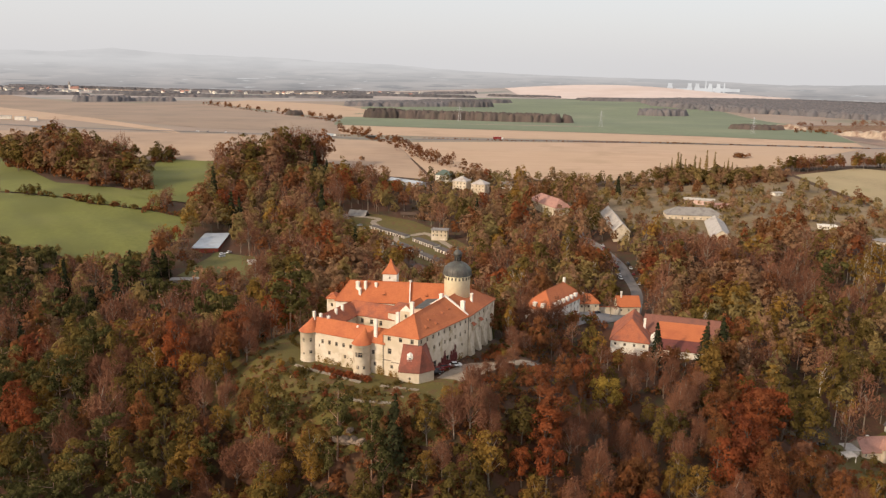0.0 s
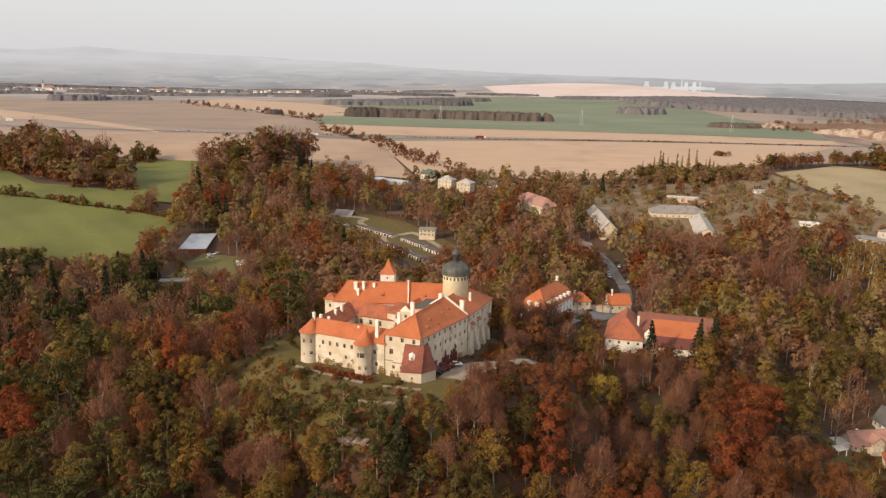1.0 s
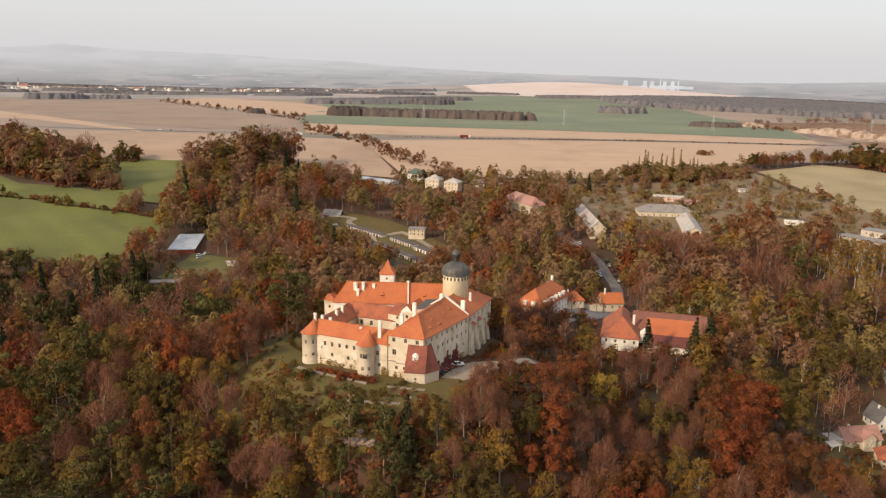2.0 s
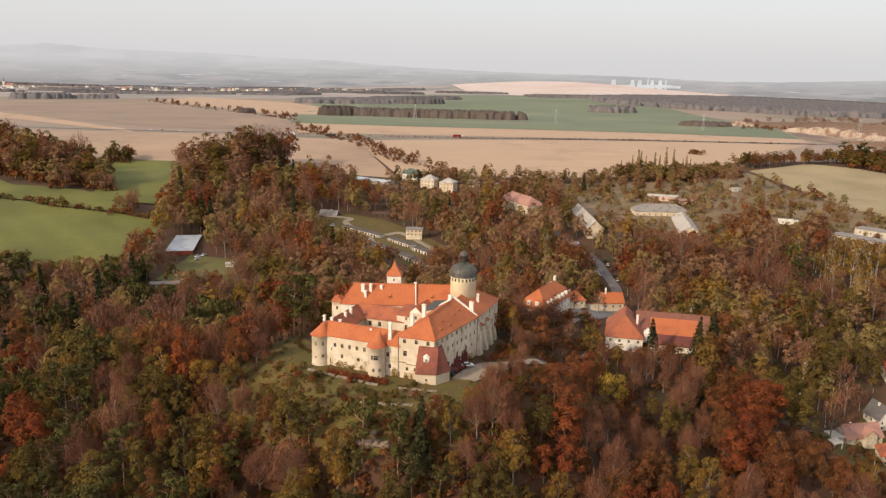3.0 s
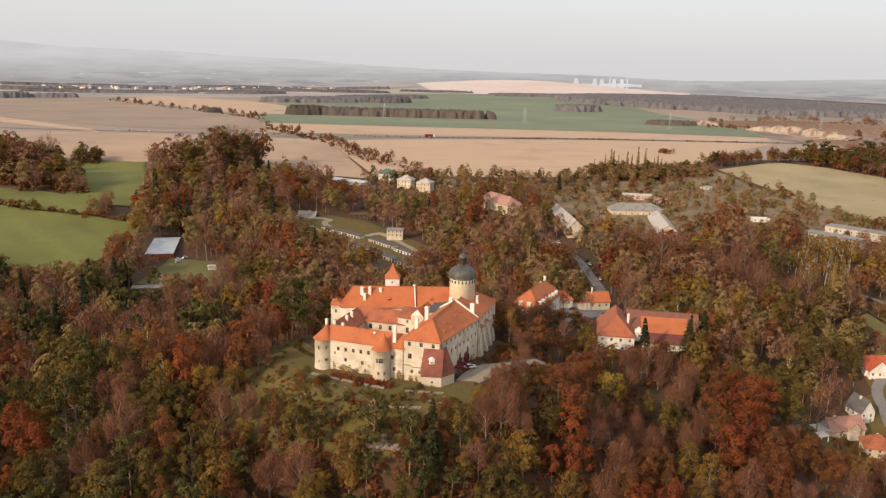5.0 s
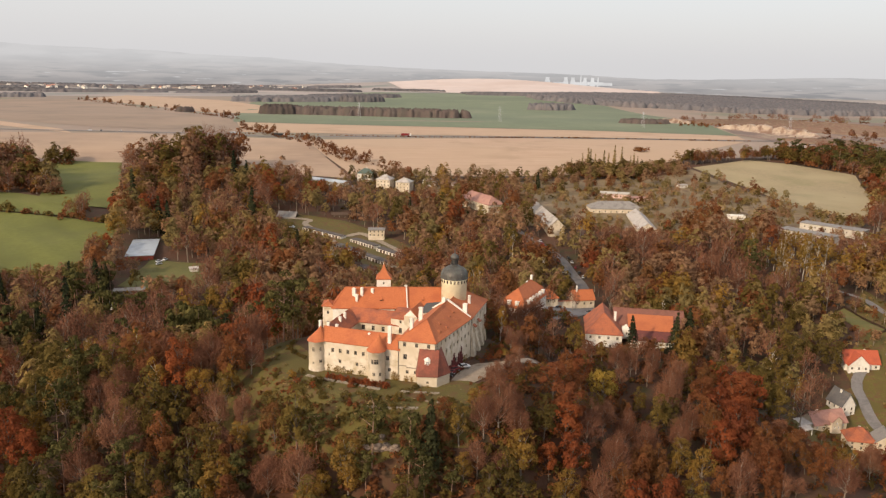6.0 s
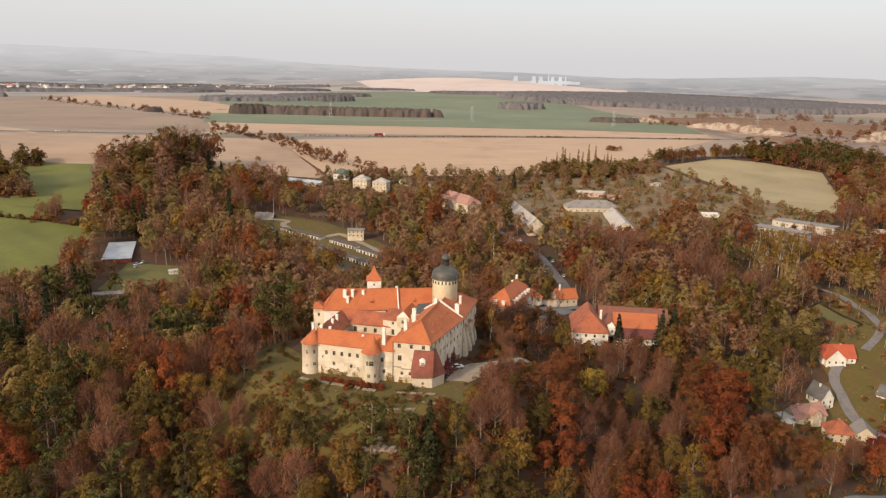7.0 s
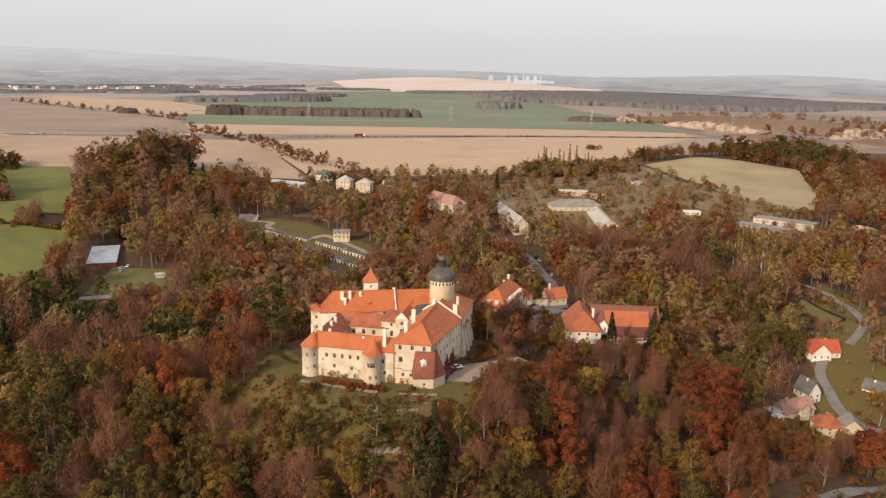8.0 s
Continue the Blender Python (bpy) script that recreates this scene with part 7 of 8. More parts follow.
# the wood round the castle, tree by tree where it is near
step = 7.9
y = 168.0
row = 0
while y < 292:
    x = -0.56 * y - 22
    while x < max(0.56 * y + 12, 0.9 * y - 40):
        px, py = x + TREE_RNG.uniform(-2.9, 2.9) + (row % 2) * step / 2, y + TREE_RNG.uniform(-2.9, 2.9)
        dens = wooded(px, py)
        if dens > 0.1 and TREE_RNG.random() < dens and clear(px, py, 0.5):
            kn = stand_kind(px, py)
            size, tall = (0.66 + 0.70 * TREE_RNG.random() ** 1.3) * (0.55 if dens < 0.5 else (0.85 if dens < 1 else 1.0)), TREE_RNG.uniform(0.95, 1.3)
            size = min(size, headroom(px, py) / TALL[kn] / tall)
            if size > 0.28:
                plant(kn, px, py, size, tall=tall)
            elif headroom(px, py) > 0.8:
                heap_plant(TREE_RNG.choice(["shrub", "green_shrub"]), px, py, min(0.6, headroom(px, py) / 3.6), 0.9, "undergrowth")
        elif 0 < dens < 0.5 and clear(px, py, -0.5):
            for _ in range(9):
                heap_plant(TREE_RNG.choice(["shrub", "scrub", "green_shrub", "green_shrub"]), px + TREE_RNG.uniform(-4, 4), py + TREE_RNG.uniform(-4, 4), 0.12 + 0.36 * TREE_RNG.random() ** 2, 0.8, "undergrowth")
            if px < 60:
                for _ in range(TREE_RNG.choice((2, 3, 4))):
                    tint = TREE_RNG.choice(["", "", "rust", "ochre", "olive"])
                    plant("green_shrub" if TREE_RNG.random() < 0.25 else "shrub", px + TREE_RNG.uniform(-3.3, 3.3), py + TREE_RNG.uniform(-3.3, 3.3), TREE_RNG.choice((0.2, 0.28, 0.36, 0.5, 0.75)) * TREE_RNG.uniform(0.8, 1.2), leaves=tint)
        if dens >= 0.3:
            for _ in range(3):
                ux, uy = px + TREE_RNG.uniform(-4, 4), py + TREE_RNG.uniform(-4, 4)
                if clear(ux, uy, -0.5):
                    heap_plant(TREE_RNG.choice(["shrub", "shrub", "shrub", "green_shrub"]), ux, uy, min(TREE_RNG.uniform(0.3, 0.85), max(0.1, headroom(ux, uy) / 3.6)), 1.0, "undergrowth")
        x += step
    y += step * 0.88
    row += 1
# the wood behind, down to the village and the fields
y = 292.0
while y < 850:
    st_ = 7.9 + (y - 292) / 135
    x = -0.56 * y - 20
    while x < 0.9 * y - 36:
        px, py = x + TREE_RNG.uniform(-0.42, 0.42) * st_, y + TREE_RNG.uniform(-0.42, 0.42) * st_
        edge = 766 + 24 * noise.noise(Vector((px / 60, 1.0, 4.0)))
        dens = wooded(px, py) if py < edge or px < -120 else 0.0
        if 30 < px < 76 and 300 < py < 346 and dens > 0 and clear(px, py):
            for _ in range(2):
                heap_plant(TREE_RNG.choice(["shrub", "green_shrub"]), px + TREE_RNG.uniform(-3, 3), py + TREE_RNG.uniform(-3, 3), TREE_RNG.uniform(0.5, 1.1), 1.0, "wood behind the castle")
            dens = 0.0
        if px > 250 and py > 560 and px < 520:
            dens *= 0.75
        if TREE_RNG.random() < dens and clear(px, py, 0.5):
            kn = stand_kind(px, py)
            room = headroom(px, py)
            if dens < 0.9 and py > 500 and TREE_RNG.random() < 0.80:
                kn = TREE_RNG.choice(["scrub", "scrub", "scrub", "scrub", "shrub", "lime_tree", "hazel_tree", "hazel_tree"])
                for _ in range(2):
                    heap_plant(TREE_RNG.choice(["scrub", "scrub", "green_shrub"]), px + TREE_RNG.uniform(-5, 5), py + TREE_RNG.uniform(-5, 5), min(TREE_RNG.uniform(0.6, 1.3), max(0.2, room / 3.6)), 1.0, "wood behind the castle")
            size = (0.66 + 0.62 * TREE_RNG.random() ** 1.3) * (1.0 if py < 430 else 1.22)
            tall = TREE_RNG.uniform(1.0, 1.4) if py < 430 else TREE_RNG.uniform(0.95, 1.25)
            if "shrub" in kn or kn == "scrub":
                size *= 1.3
            elif 120 < px < 380 and 545 < py < 740:
                size *= 0.62
            if kn in TALL:
                size = min(size, room / TALL[kn] / tall)
            else:
                size = min(size, room / 3.6)
            if size > 0.30 or kn not in TALL:
                heap_plant(kn, px, py, max(size, 0.2), tall, "wood behind the castle")
            else:
                for _ in range(4):
                    heap_plant(TREE_RNG.choice(["shrub", "shrub", "green_shrub", "scrub"]), px + TREE_RNG.uniform(-5, 5), py + TREE_RNG.uniform(-5, 5), TREE_RNG.uniform(0.5, 1.0) * max(0.35, min(1.4, room / 3.6)), 1.0, "wood behind the castle")
        x += st_
    y += st_ * 0.9


TAN = [(373, 838), (463, 882), (505, 860), (548, 800), (470, 660), (398, 580), (375, 640), (387, 728)]


def grove(cx, cy, rx, ry, n, kinds, size=1.0, pool="groves", turn=0.0, tall=1.0):
    for _ in range(n):
        a, r = TREE_RNG.uniform(0, 6.283), math.sqrt(TREE_RNG.random())
        u, v = rx * r * math.cos(a), ry * r * math.sin(a)
        c, s = math.cos(radians(turn)), math.sin(radians(turn))
        if pool == "right wood" and inside(cx + u * c - v * s, cy + u * s + v * c, TAN):
            continue
        heap_plant(TREE_RNG.choice(kinds), cx + u * c - v * s, cy + u * s + v * c, size * TREE_RNG.uniform(0.75, 1.35), tall * TREE_RNG.uniform(0.66, 0.9), pool)
        if pool in ("groves", "right wood"):
            heap_plant("shrub", cx + u * c - v * s + TREE_RNG.uniform(-4, 4), cy + u * s + v * c + TREE_RNG.uniform(-4, 4), size * TREE_RNG.uniform(1.0, 1.8), 1.0, pool)


def hedge(line, n, kinds, size, spread=3.0, pool="hedges"):
    pts = [Vector(p) for p in line]
    for i in range(n):
        k = TREE_RNG.random() * (len(pts) - 1)
        p = pts[int(k)].lerp(pts[int(k) + 1], k - int(k))
        heap_plant(TREE_RNG.choice(kinds), p.x + TREE_RNG.gauss(0, spread), p.y + TREE_RNG.gauss(0, spread), size * TREE_RNG.uniform(0.6, 1.3), 1.0, pool)


broad = ["hazel_tree", "lime_tree", "ash_tree", "oak_tree", "ash_tree", "hazel_tree", "bare_tree"]
grove(-405, 815, 38, 62, 56, broad, 1.8, turn=25, tall=1.35)
grove(-350, 785, 42, 66, 74, broad, 1.75, turn=25, tall=1.35)
grove(-300, 735, 28, 42, 36, broad, 1.55, turn=20, tall=1.25)
grove(-268, 700, 12, 14, 14, ["bare_tree", "birch_tree", "hazel_tree"], 1.1, tall=1.2)
grove(-318, 890, 30, 10, 16, ["oak_tree", "ash_tree"], 1.1, tall=1.1)
grove(-510, 900, 80, 50, 60, ["bare_tree", "hazel_tree", "oak_tree"], 1.1)
grove(-470, 930, 40, 16, 24, ["hazel_tree", "lime_tree"], 1.0)
grove(-178, 795, 44, 46, 62, broad, 1.75, tall=1.35)
grove(-140, 822, 22, 16, 18, ["bare_tree", "bare_tree", "oak_tree"], 1.75, tall=1.35)
grove(-190, 735, 22, 36, 32, broad, 1.5, tall=1.2)
grove(-110, 760, 30, 26, 26, ["lime_tree", "ash_tree", "hazel_tree"], 1.1)
grove(-226, 640, 9, 12, 8, ["birch_tree", "maple_tree", "bare_tree"], 0.9, tall=1.1)
grove(-198, 650, 8, 14, 8, ["ash_tree", "spruce_tree", "maple_tree"], 0.8, tall=1.1)
hedge([(-375, 664), (-322, 649), (-281, 633), (-243, 628), (-200, 618)], 46, ["shrub", "green_shrub", "shrub"], 1.3, 1.6)
hedge([(-345, 655), (-330, 652)], 8, ["ash_tree"], 0.6, 4)
hedge([(-283, 634), (-270, 632)], 4, ["ash_tree"], 0.5, 2)
hedge([(-150, 1167), (-111, 1106), (-65, 1004), (-13, 881), (40, 812)], 230, ["shrub", "shrub", "shrub", "shrub", "oak_tree"], 0.78, 4.5)
hedge([(-625, 2111), (-435, 1809), (-232, 1453), (-175, 1320)], 170, ["oak_tree", "shrub", "shrub", "shrub"], 0.75, 6.0)
hedge([(-143, 1092), (88, 1066), (320, 1074), (570, 1050)], 230, ["shrub"], 0.5, 1.2)
hedge([(-20, 770), (60, 782), (150, 776), (250, 790), (350, 840)], 260, ["scrub", "green_shrub", "hazel_tree", "scrub", "lime_tree", "ash_tree"], 0.7, 9.0)
grove(262, 800, 46, 26, 90, ["lime_tree", "ash_tree", "lime_tree", "hazel_tree"], 1.0)
grove(320, 820, 40, 26, 70, ["lime_tree", "hazel_tree", "scrub", "hazel_tree"], 0.8)
for i in range(16):
    heap_plant("poplar", 226 + 5.0 * i * 0.95 + TREE_RNG.uniform(-2, 2), 812 + TREE_RNG.uniform(-6, 6), TREE_RNG.uniform(0.55, 1.25), 1.0, "poplar row")
grove(352, 934, 8, 4, 8, ["shrub"], 1.8, "hedges")
hedge([(372, 862), (412, 868), (466, 886), (500, 890)], 90, ["oak_tree", "ash_tree", "bare_tree", "maple_tree"], 0.9, 5.0)
grove(575, 850, 80, 60, 220, ["ash_tree", "ash_tree", "bare_tree", "oak_tree", "pine_tree", "pine_tree"], 1.2, "right wood", -35, 1.15)
grove(560, 720, 95, 60, 210, ["oak_tree", "oak_tree", "ash_tree", "ash_tree", "bare_tree", "beech_tree"], 1.15, "right wood", 40)
grove(500, 640, 40, 36, 90, ["oak_tree", "bare_tree", "ash_tree", "oak_tree", "maple_tree"], 1.1, "right wood")
grove(680, 760, 110, 70, 170, ["oak_tree", "bare_tree", "ash_tree"], 1.2, "right wood")
hedge([(548, 1335), (610, 1250), (690, 1180)], 60, ["shrub"], 1.2, 14, "quarry scrub")
hedge([(700, 1110), (790, 1040), (920, 1080)], 70, ["shrub", "shrub", "oak_tree"], 1.0, 22, "quarry scrub")
for i in range(7):
    grove(640 + 85 * i, 1330 - 18 * i + 40 * (i % 2), 60, 36, 40, ["shrub", "shrub", "scrub", "bare_tree"], 0.9, "quarry scrub")


def canopy(label, regions, material, seed):
    """Far woods, seen as the closed roof of their crowns: (x, y, half length, half depth, turn, tree height, crown radius) for each wood."""
    rng = np.random.default_rng(seed)
    vs, fs, tones, o = [], [], [], 0
    for cx, cy, rx, ry, turn, h, cr in regions:
        n, g = int(math.pi * rx * ry / (cr * cr * 0.6)), cr * 0.5
        mu, mv = rx * 1.1 + 1.6 * cr, ry * 1.1 + 1.6 * cr
        nu, nv = int(2 * mu / g) + 2, int(2 * mv / g) + 2
        z, tone = np.full((nu, nv), -1.5), np.zeros((nu, nv))
        for _ in range(n):
            a, q = rng.uniform(0, 6.283), math.sqrt(rng.random()) * rng.uniform(0.85, 1.1)
            u, v = rx * q * math.cos(a), ry * q * math.sin(a)
            r, hh, tn = cr * rng.uniform(0.8, 1.5), h * rng.uniform(0.75, 1.12), rng.random()
            i0, j0 = int((u + mu - r) / g), int((v + mv - r) / g)
            i1, j1 = i0 + int(2 * r / g) + 2, j0 + int(2 * r / g) + 2
            i0, j0 = max(i0, 0), max(j0, 0)
            du = (np.arange(i0, min(i1, nu)) * g - mu - u)[:, None]
            dv = (np.arange(j0, min(j1, nv)) * g - mv - v)[None]
            if du.size == 0 or dv.size == 0:
                continue
            dome = hh * np.sqrt(np.clip(1 - (du * du + dv * dv) / (r * r), 0, 1)) - 0.5
            win = z[i0:i0 + dome.shape[0], j0:j0 + dome.shape[1]]
            tw = tone[i0:i0 + dome.shape[0], j0:j0 + dome.shape[1]]
            up = dome > win
            win[up], tw[up] = dome[up], tn
        c, sn = math.cos(radians(turn)), math.sin(radians(turn))
        U, V = np.meshgrid(np.arange(nu) * g - mu, np.arange(nv) * g - mv, indexing="ij")
        U, V = U + rng.normal(size=U.shape) * g * 0.2, V + rng.normal(size=U.shape) * g * 0.2
        X, Y = cx + U * c - V * sn, cy + U * sn + V * c
        Z = height(X, Y) + z + rng.normal(size=z.shape) * 0.045 * h
        idx = np.arange(nu * nv).reshape(nu, nv)
        f = np.stack([idx[:-1, :-1], idx[1:, :-1], idx[1:, 1:], idx[:-1, 1:]], -1).reshape(-1, 4)
        zz = z.ravel()
        f = f[(zz[f] > 0).any(1)]
        vs.append(np.stack([X, Y, Z], -1).reshape(-1, 3))
        fs.append(f + o)
        tones.append(tone.ravel()[f[:, 0]])
        o += nu * nv
    mesh = np_mesh("woodland", np.concatenate(vs), np.concatenate(fs), L_[material])
    mesh.attributes.new("tone", "FLOAT", "FACE").data.foreach_set("value", np.concatenate(tones).astype(np.float32))
    tagged(new("woodland", mesh), label, "woodland", "", "stuff")


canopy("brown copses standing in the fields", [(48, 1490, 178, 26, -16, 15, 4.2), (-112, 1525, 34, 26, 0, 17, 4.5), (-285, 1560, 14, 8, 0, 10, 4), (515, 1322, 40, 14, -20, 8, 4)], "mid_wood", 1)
# the woods from here on have haze mixed into their leaf colour
canopy("dark copses farther out in the fields", [(72, 2110, 52, 26, 0, 15, 4.5), (500, 1832, 50, 24, 0, 15, 4.5), (-90, 2150, 160, 70, 12, 12, 7), (60, 2330, 130, 40, 8, 10, 7), (-945, 2250, 72, 28, 18, 16, 6), (-815, 2285, 60, 12, 10, 12, 6)], "hazed_wood", 2)
canopy("low brown scrub on the quarry slope", [(700, 1290, 110, 60, -30, 3.5, 5), (820, 1200, 130, 70, -20, 3.5, 5), (960, 1180, 120, 60, 10, 3.5, 5), (680, 1040, 60, 40, -40, 3, 5), (860, 930, 90, 50, -35, 4, 5)], "scrub_wood", 6)
canopy("wide wood on a far hill, greyed with haze colour", [(880, 2180, 330, 250, -50, 14, 7), (1160, 1990, 330, 230, 0, 14, 7), (1560, 2060, 330, 170, 12, 12, 8), (690, 2620, 260, 90, -45, 12, 9), (1330, 2350, 330, 180, -10, 14, 9)], "hazed_wood", 3)
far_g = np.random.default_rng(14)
canopy("hazy woods round a far village", [(float(far_g.uniform(-1900, 60)), float(far_g.uniform(2620, 3850)), float(far_g.uniform(50, 190)), float(far_g.uniform(12, 34)), float(far_g.uniform(-4, 14)), float(far_g.uniform(7, 12)), 9.0) for _ in range(44)], "hazed_wood", 4)
canopy("hazy woods below the mine", [(float(far_g.uniform(150, 1000)), float(far_g.uniform(2850, 3300)), float(far_g.uniform(60, 160)), float(far_g.uniform(12, 26)), float(far_g.uniform(-20, 0)), float(far_g.uniform(6, 10)), 9.0) for _ in range(9)], "hazed_wood", 5)

# rough growth all over the grass slope
for _ in range(1500):
    x, y = TREE_RNG.uniform(-78, 16), TREE_RNG.uniform(208, 262)
    if 0.86 < castle_r(x, y) < 1.45 and 0.432 * (x + 14) + 0.902 * (y - 267) < -25:
        thick = noise.noise(Vector((x / 9, y / 9, 5.5)))
        if thick > -0.15:
            heap_plant("green_shrub" if thick > 0.22 else TREE_RNG.choice(["shrub", "shrub", "scrub", "green_shrub"]), x, y, 0.14 + 0.62 * max(0.0, thick + 0.2) * TREE_RNG.random(), 0.85, "undergrowth")
for _ in range(1150):
    x, y = TREE_RNG.uniform(-66, 42), TREE_RNG.uniform(184, 238)
    if castle_r(x, y) > 1.2 and (x + 24) ** 2 + (y - 216) ** 2 > 30:
        heap_plant(TREE_RNG.choice(["shrub", "shrub", "green_shrub"]), x, y, TREE_RNG.uniform(0.35, 1.1), 0.9, "undergrowth")
for _ in range(420):
    x, y = TREE_RNG.uniform(222, 284), TREE_RNG.uniform(338, 416)
    if clear(x, y, 1.0) and not (238 < x < 258 and 353 < y < 398):
        heap_plant(TREE_RNG.choice(["shrub", "scrub", "green_shrub", "shrub"]), x, y, TREE_RNG.uniform(0.2, 0.7), 0.9, "undergrowth")
for _ in range(420):
    x, y = TREE_RNG.uniform(4, 38), TREE_RNG.uniform(226, 280)
    if clear(x, y, 1.2) and not inside(x, y, DRIVE) and not (x < 25 and 244.5 + 0.65 * x < y < 257 + 0.5 * x) and (castle_r(x, y) > 0.92 or y > 262) and x > 13 + 0.4 * max(0.0, y - 262):
        heap_plant(TREE_RNG.choice(["shrub", "shrub", "shrub", "green_shrub"]), x, y, TREE_RNG.uniform(0.2, 0.75), 0.9, "undergrowth")
for _ in range(300):
    x, y = TREE_RNG.uniform(34, 124), TREE_RNG.uniform(284, 348)
    room = headroom(x, y)
    if clear(x, y, 0.6) and room > 1.0 and not (58 < x < 100 and y > 336):
        if room > 7 and TREE_RNG.random() < 0.3:
            kn = TREE_RNG.choice(["bare_tree", "oak_tree", "bare_tree", "maple_tree"])
            heap_plant(kn, x, y, min(0.8, room / TALL[kn]), 1.0, "undergrowth")
        else:
            heap_plant(TREE_RNG.choice(["shrub", "shrub", "green_shrub"]), x, y, min(TREE_RNG.uniform(0.4, 1.1), room / 3.4), 1.0, "undergrowth")
# bushes and young trees in the gardens by the village road
for _ in range(110):
    x, y = TREE_RNG.uniform(140, 250), TREE_RNG.uniform(240, 345)
    room = headroom(x, y)
    if inside(x, y, GARDENS) and clear(x, y, 1.5) and room > 0.6:
        heap_plant(TREE_RNG.choice(["shrub", "green_shrub", "scrub"]), x, y, min(TREE_RNG.uniform(0.3, 0.9), room / 3.4), 0.9, "undergrowth")
# ---- single trees that stand out ----
for x, y, s, nm, tint in ((14, 262.5, 0.55, "shrub", "rust"), (17, 264, 0.7, "shrub", "rust"), (20, 266, 0.8, "shrub", ""), (22, 269, 0.7, "shrub", "rust"), (19, 271, 0.6, "shrub", ""), (25, 267, 0.9, "shrub", ""),
                          (17, 268, 0.5, "green_shrub", ""), (23, 274, 0.9, "shrub", "rust"), (28, 271, 1.0, "shrub", ""), (26, 277, 0.9, "green_shrub", ""), (30, 281, 1.0, "shrub", ""), (20, 277, 0.6, "shrub", ""),
                          (12, 250, 0.45, "shrub", "rust"), (15, 251, 0.6, "shrub", ""), (18, 254, 0.6, "green_shrub", ""), (21, 255, 0.7, "shrub", "rust"), (9, 246, 0.5, "shrub", ""), (13, 247, 0.7, "shrub", "rust"),
                          (17, 249, 0.8, "shrub", ""), (21, 251, 0.9, "shrub", ""), (25, 256, 0.9, "shrub", "rust"), (24, 251, 0.9, "green_shrub", ""), (6, 243, 0.4, "shrub", ""), (10, 242, 0.5, "green_shrub", ""), (15, 244, 0.7, "shrub", "")):
    if not inside(x, y, DRIVE):
        plant(nm, x, y, s, "low tangled shrub beside the gravel drive", tint)
for x, y, s in ((16.5, 248.5, 0.42), (21.5, 252.5, 0.46), (13.0, 244.5, 0.4), (26.5, 258.8, 0.5), (27, 273, 0.55), (32, 277, 0.6), (23, 246, 0.5)):
    if not inside(x, y, DRIVE):
        plant("bare_tree", x, y, s, "small leafless tree beside the gravel drive")
for x, y, s, tall in ((134.4, 266.7, 1.35, 1.0), (180.4, 331, 1.25, 1.2), (190, 336, 1.2, 1.25), (198, 336, 1.25, 1.2), (206, 334, 1.1, 1.2), (172, 326, 1.2, 1.1), (186, 345, 1.3, 1.1)):
    plant("ash_tree", x, y, s, "tall olive green tree above the village", "", None, tall)
for x, y, s in ((100, 236, 1.35), (93, 231, 1.2), (170.5, 233.0, 1.2), (104, 243, 1.2), (33, 223, 1.15)):
    plant("beech_tree", x, y, s, "broad rust-red beech tree")
plant("spruce_tree", 117.5, 312, 1.1, "dark spruce beside the farm range")
plant("maple_tree", 124, 322, 0.8, "deep red maple beside the farm range", "rust")
plant("pine_tree", 216, 432, 1.5, "broad dark pine in the brown wood")
plant("maple_tree", 60.0, 262.0, 1.3, "bright yellow maple on the wooded slope", "yellow")
plant("beech_tree", 168.0, 241.0, 1.1, "crimson tree beside the village road", "crimson")
plant("beech_tree", 36.0, 230.0, 1.15, "rust-red beech tree on the slope")
plant("beech_tree", 33.0, 238.0, 1.0, "rust-red beech tree on the slope")
plant("beech_tree", 112.0, 258.0, 1.35, "broad rust-red beech tree")
plant("beech_tree", 119.0, 262.0, 1.3, "broad rust-red beech tree")
plant("ash_tree", 128.0, 280.0, 1.45, "large olive green tree on the slope")
plant("beech_tree", 152.0, 221.0, 1.2, "rust-red beech by the village road")
plant("beech_tree", 158.0, 223.0, 1.1, "rust-red beech by the village road")
for x, y, s in ((-57.5, 296.0, 1.45), (-54.0, 299.0, 1.55), (-59.5, 301.0, 1.3)):
    plant("pine_tree", x, y, s, "tall dark pine with a bare stem beside the castle")
for x, y, s in ((89.5, 307.0, 0.95), (108.0, 306.5, 1.05), (-164.0, 466.0, 0.85), (-168.0, 469.0, 0.75)):
    plant("spruce_tree", x, y, s, "single dark spruce standing out from autumn trees")
for x, y, s in ((-45.5, 247.5, 1.05), (-50.0, 258.0, 0.8), (-36.0, 236.0, 0.85)):
    plant("green_shrub", x, y, s, "round dark green shrub below the tower")
for i in range(16):
    plant("shrub", -41 + 1.25 * i, 252.5 - 0.66 * i + TREE_RNG.uniform(-0.8, 0.8), TREE_RNG.uniform(0.5, 0.85), "low red shrub on the terrace edge", "rust")
for i in range(13):
    k = i / 12
    plant("green_shrub", -53.3 + 4.3 * k - 3 * math.sin(3.1 * k), 291 - 18 * k, TREE_RNG.uniform(0.4, 0.55), "clipped dark hedge along the castle path")
for x, y, s in ((44, 322, 0.85), (50, 324, 0.9), (40, 318, 0.8), (36, 330, 0.9), (33, 322, 0.9)):
    plant("bare_tree", x, y, s)
for x, y in ((84, 372), (70, 366)):
    heap_plant("bare_tree", x, y, 0.8, 1.0, "wood behind the castle")
heap_plant("ash_tree", 86.5, 402, 0.9, 1.0, "wood behind the castle")
plant("maple_tree", -68.4, 487.0, 1.15, "tall golden ochre maple in the wood", "ochre")
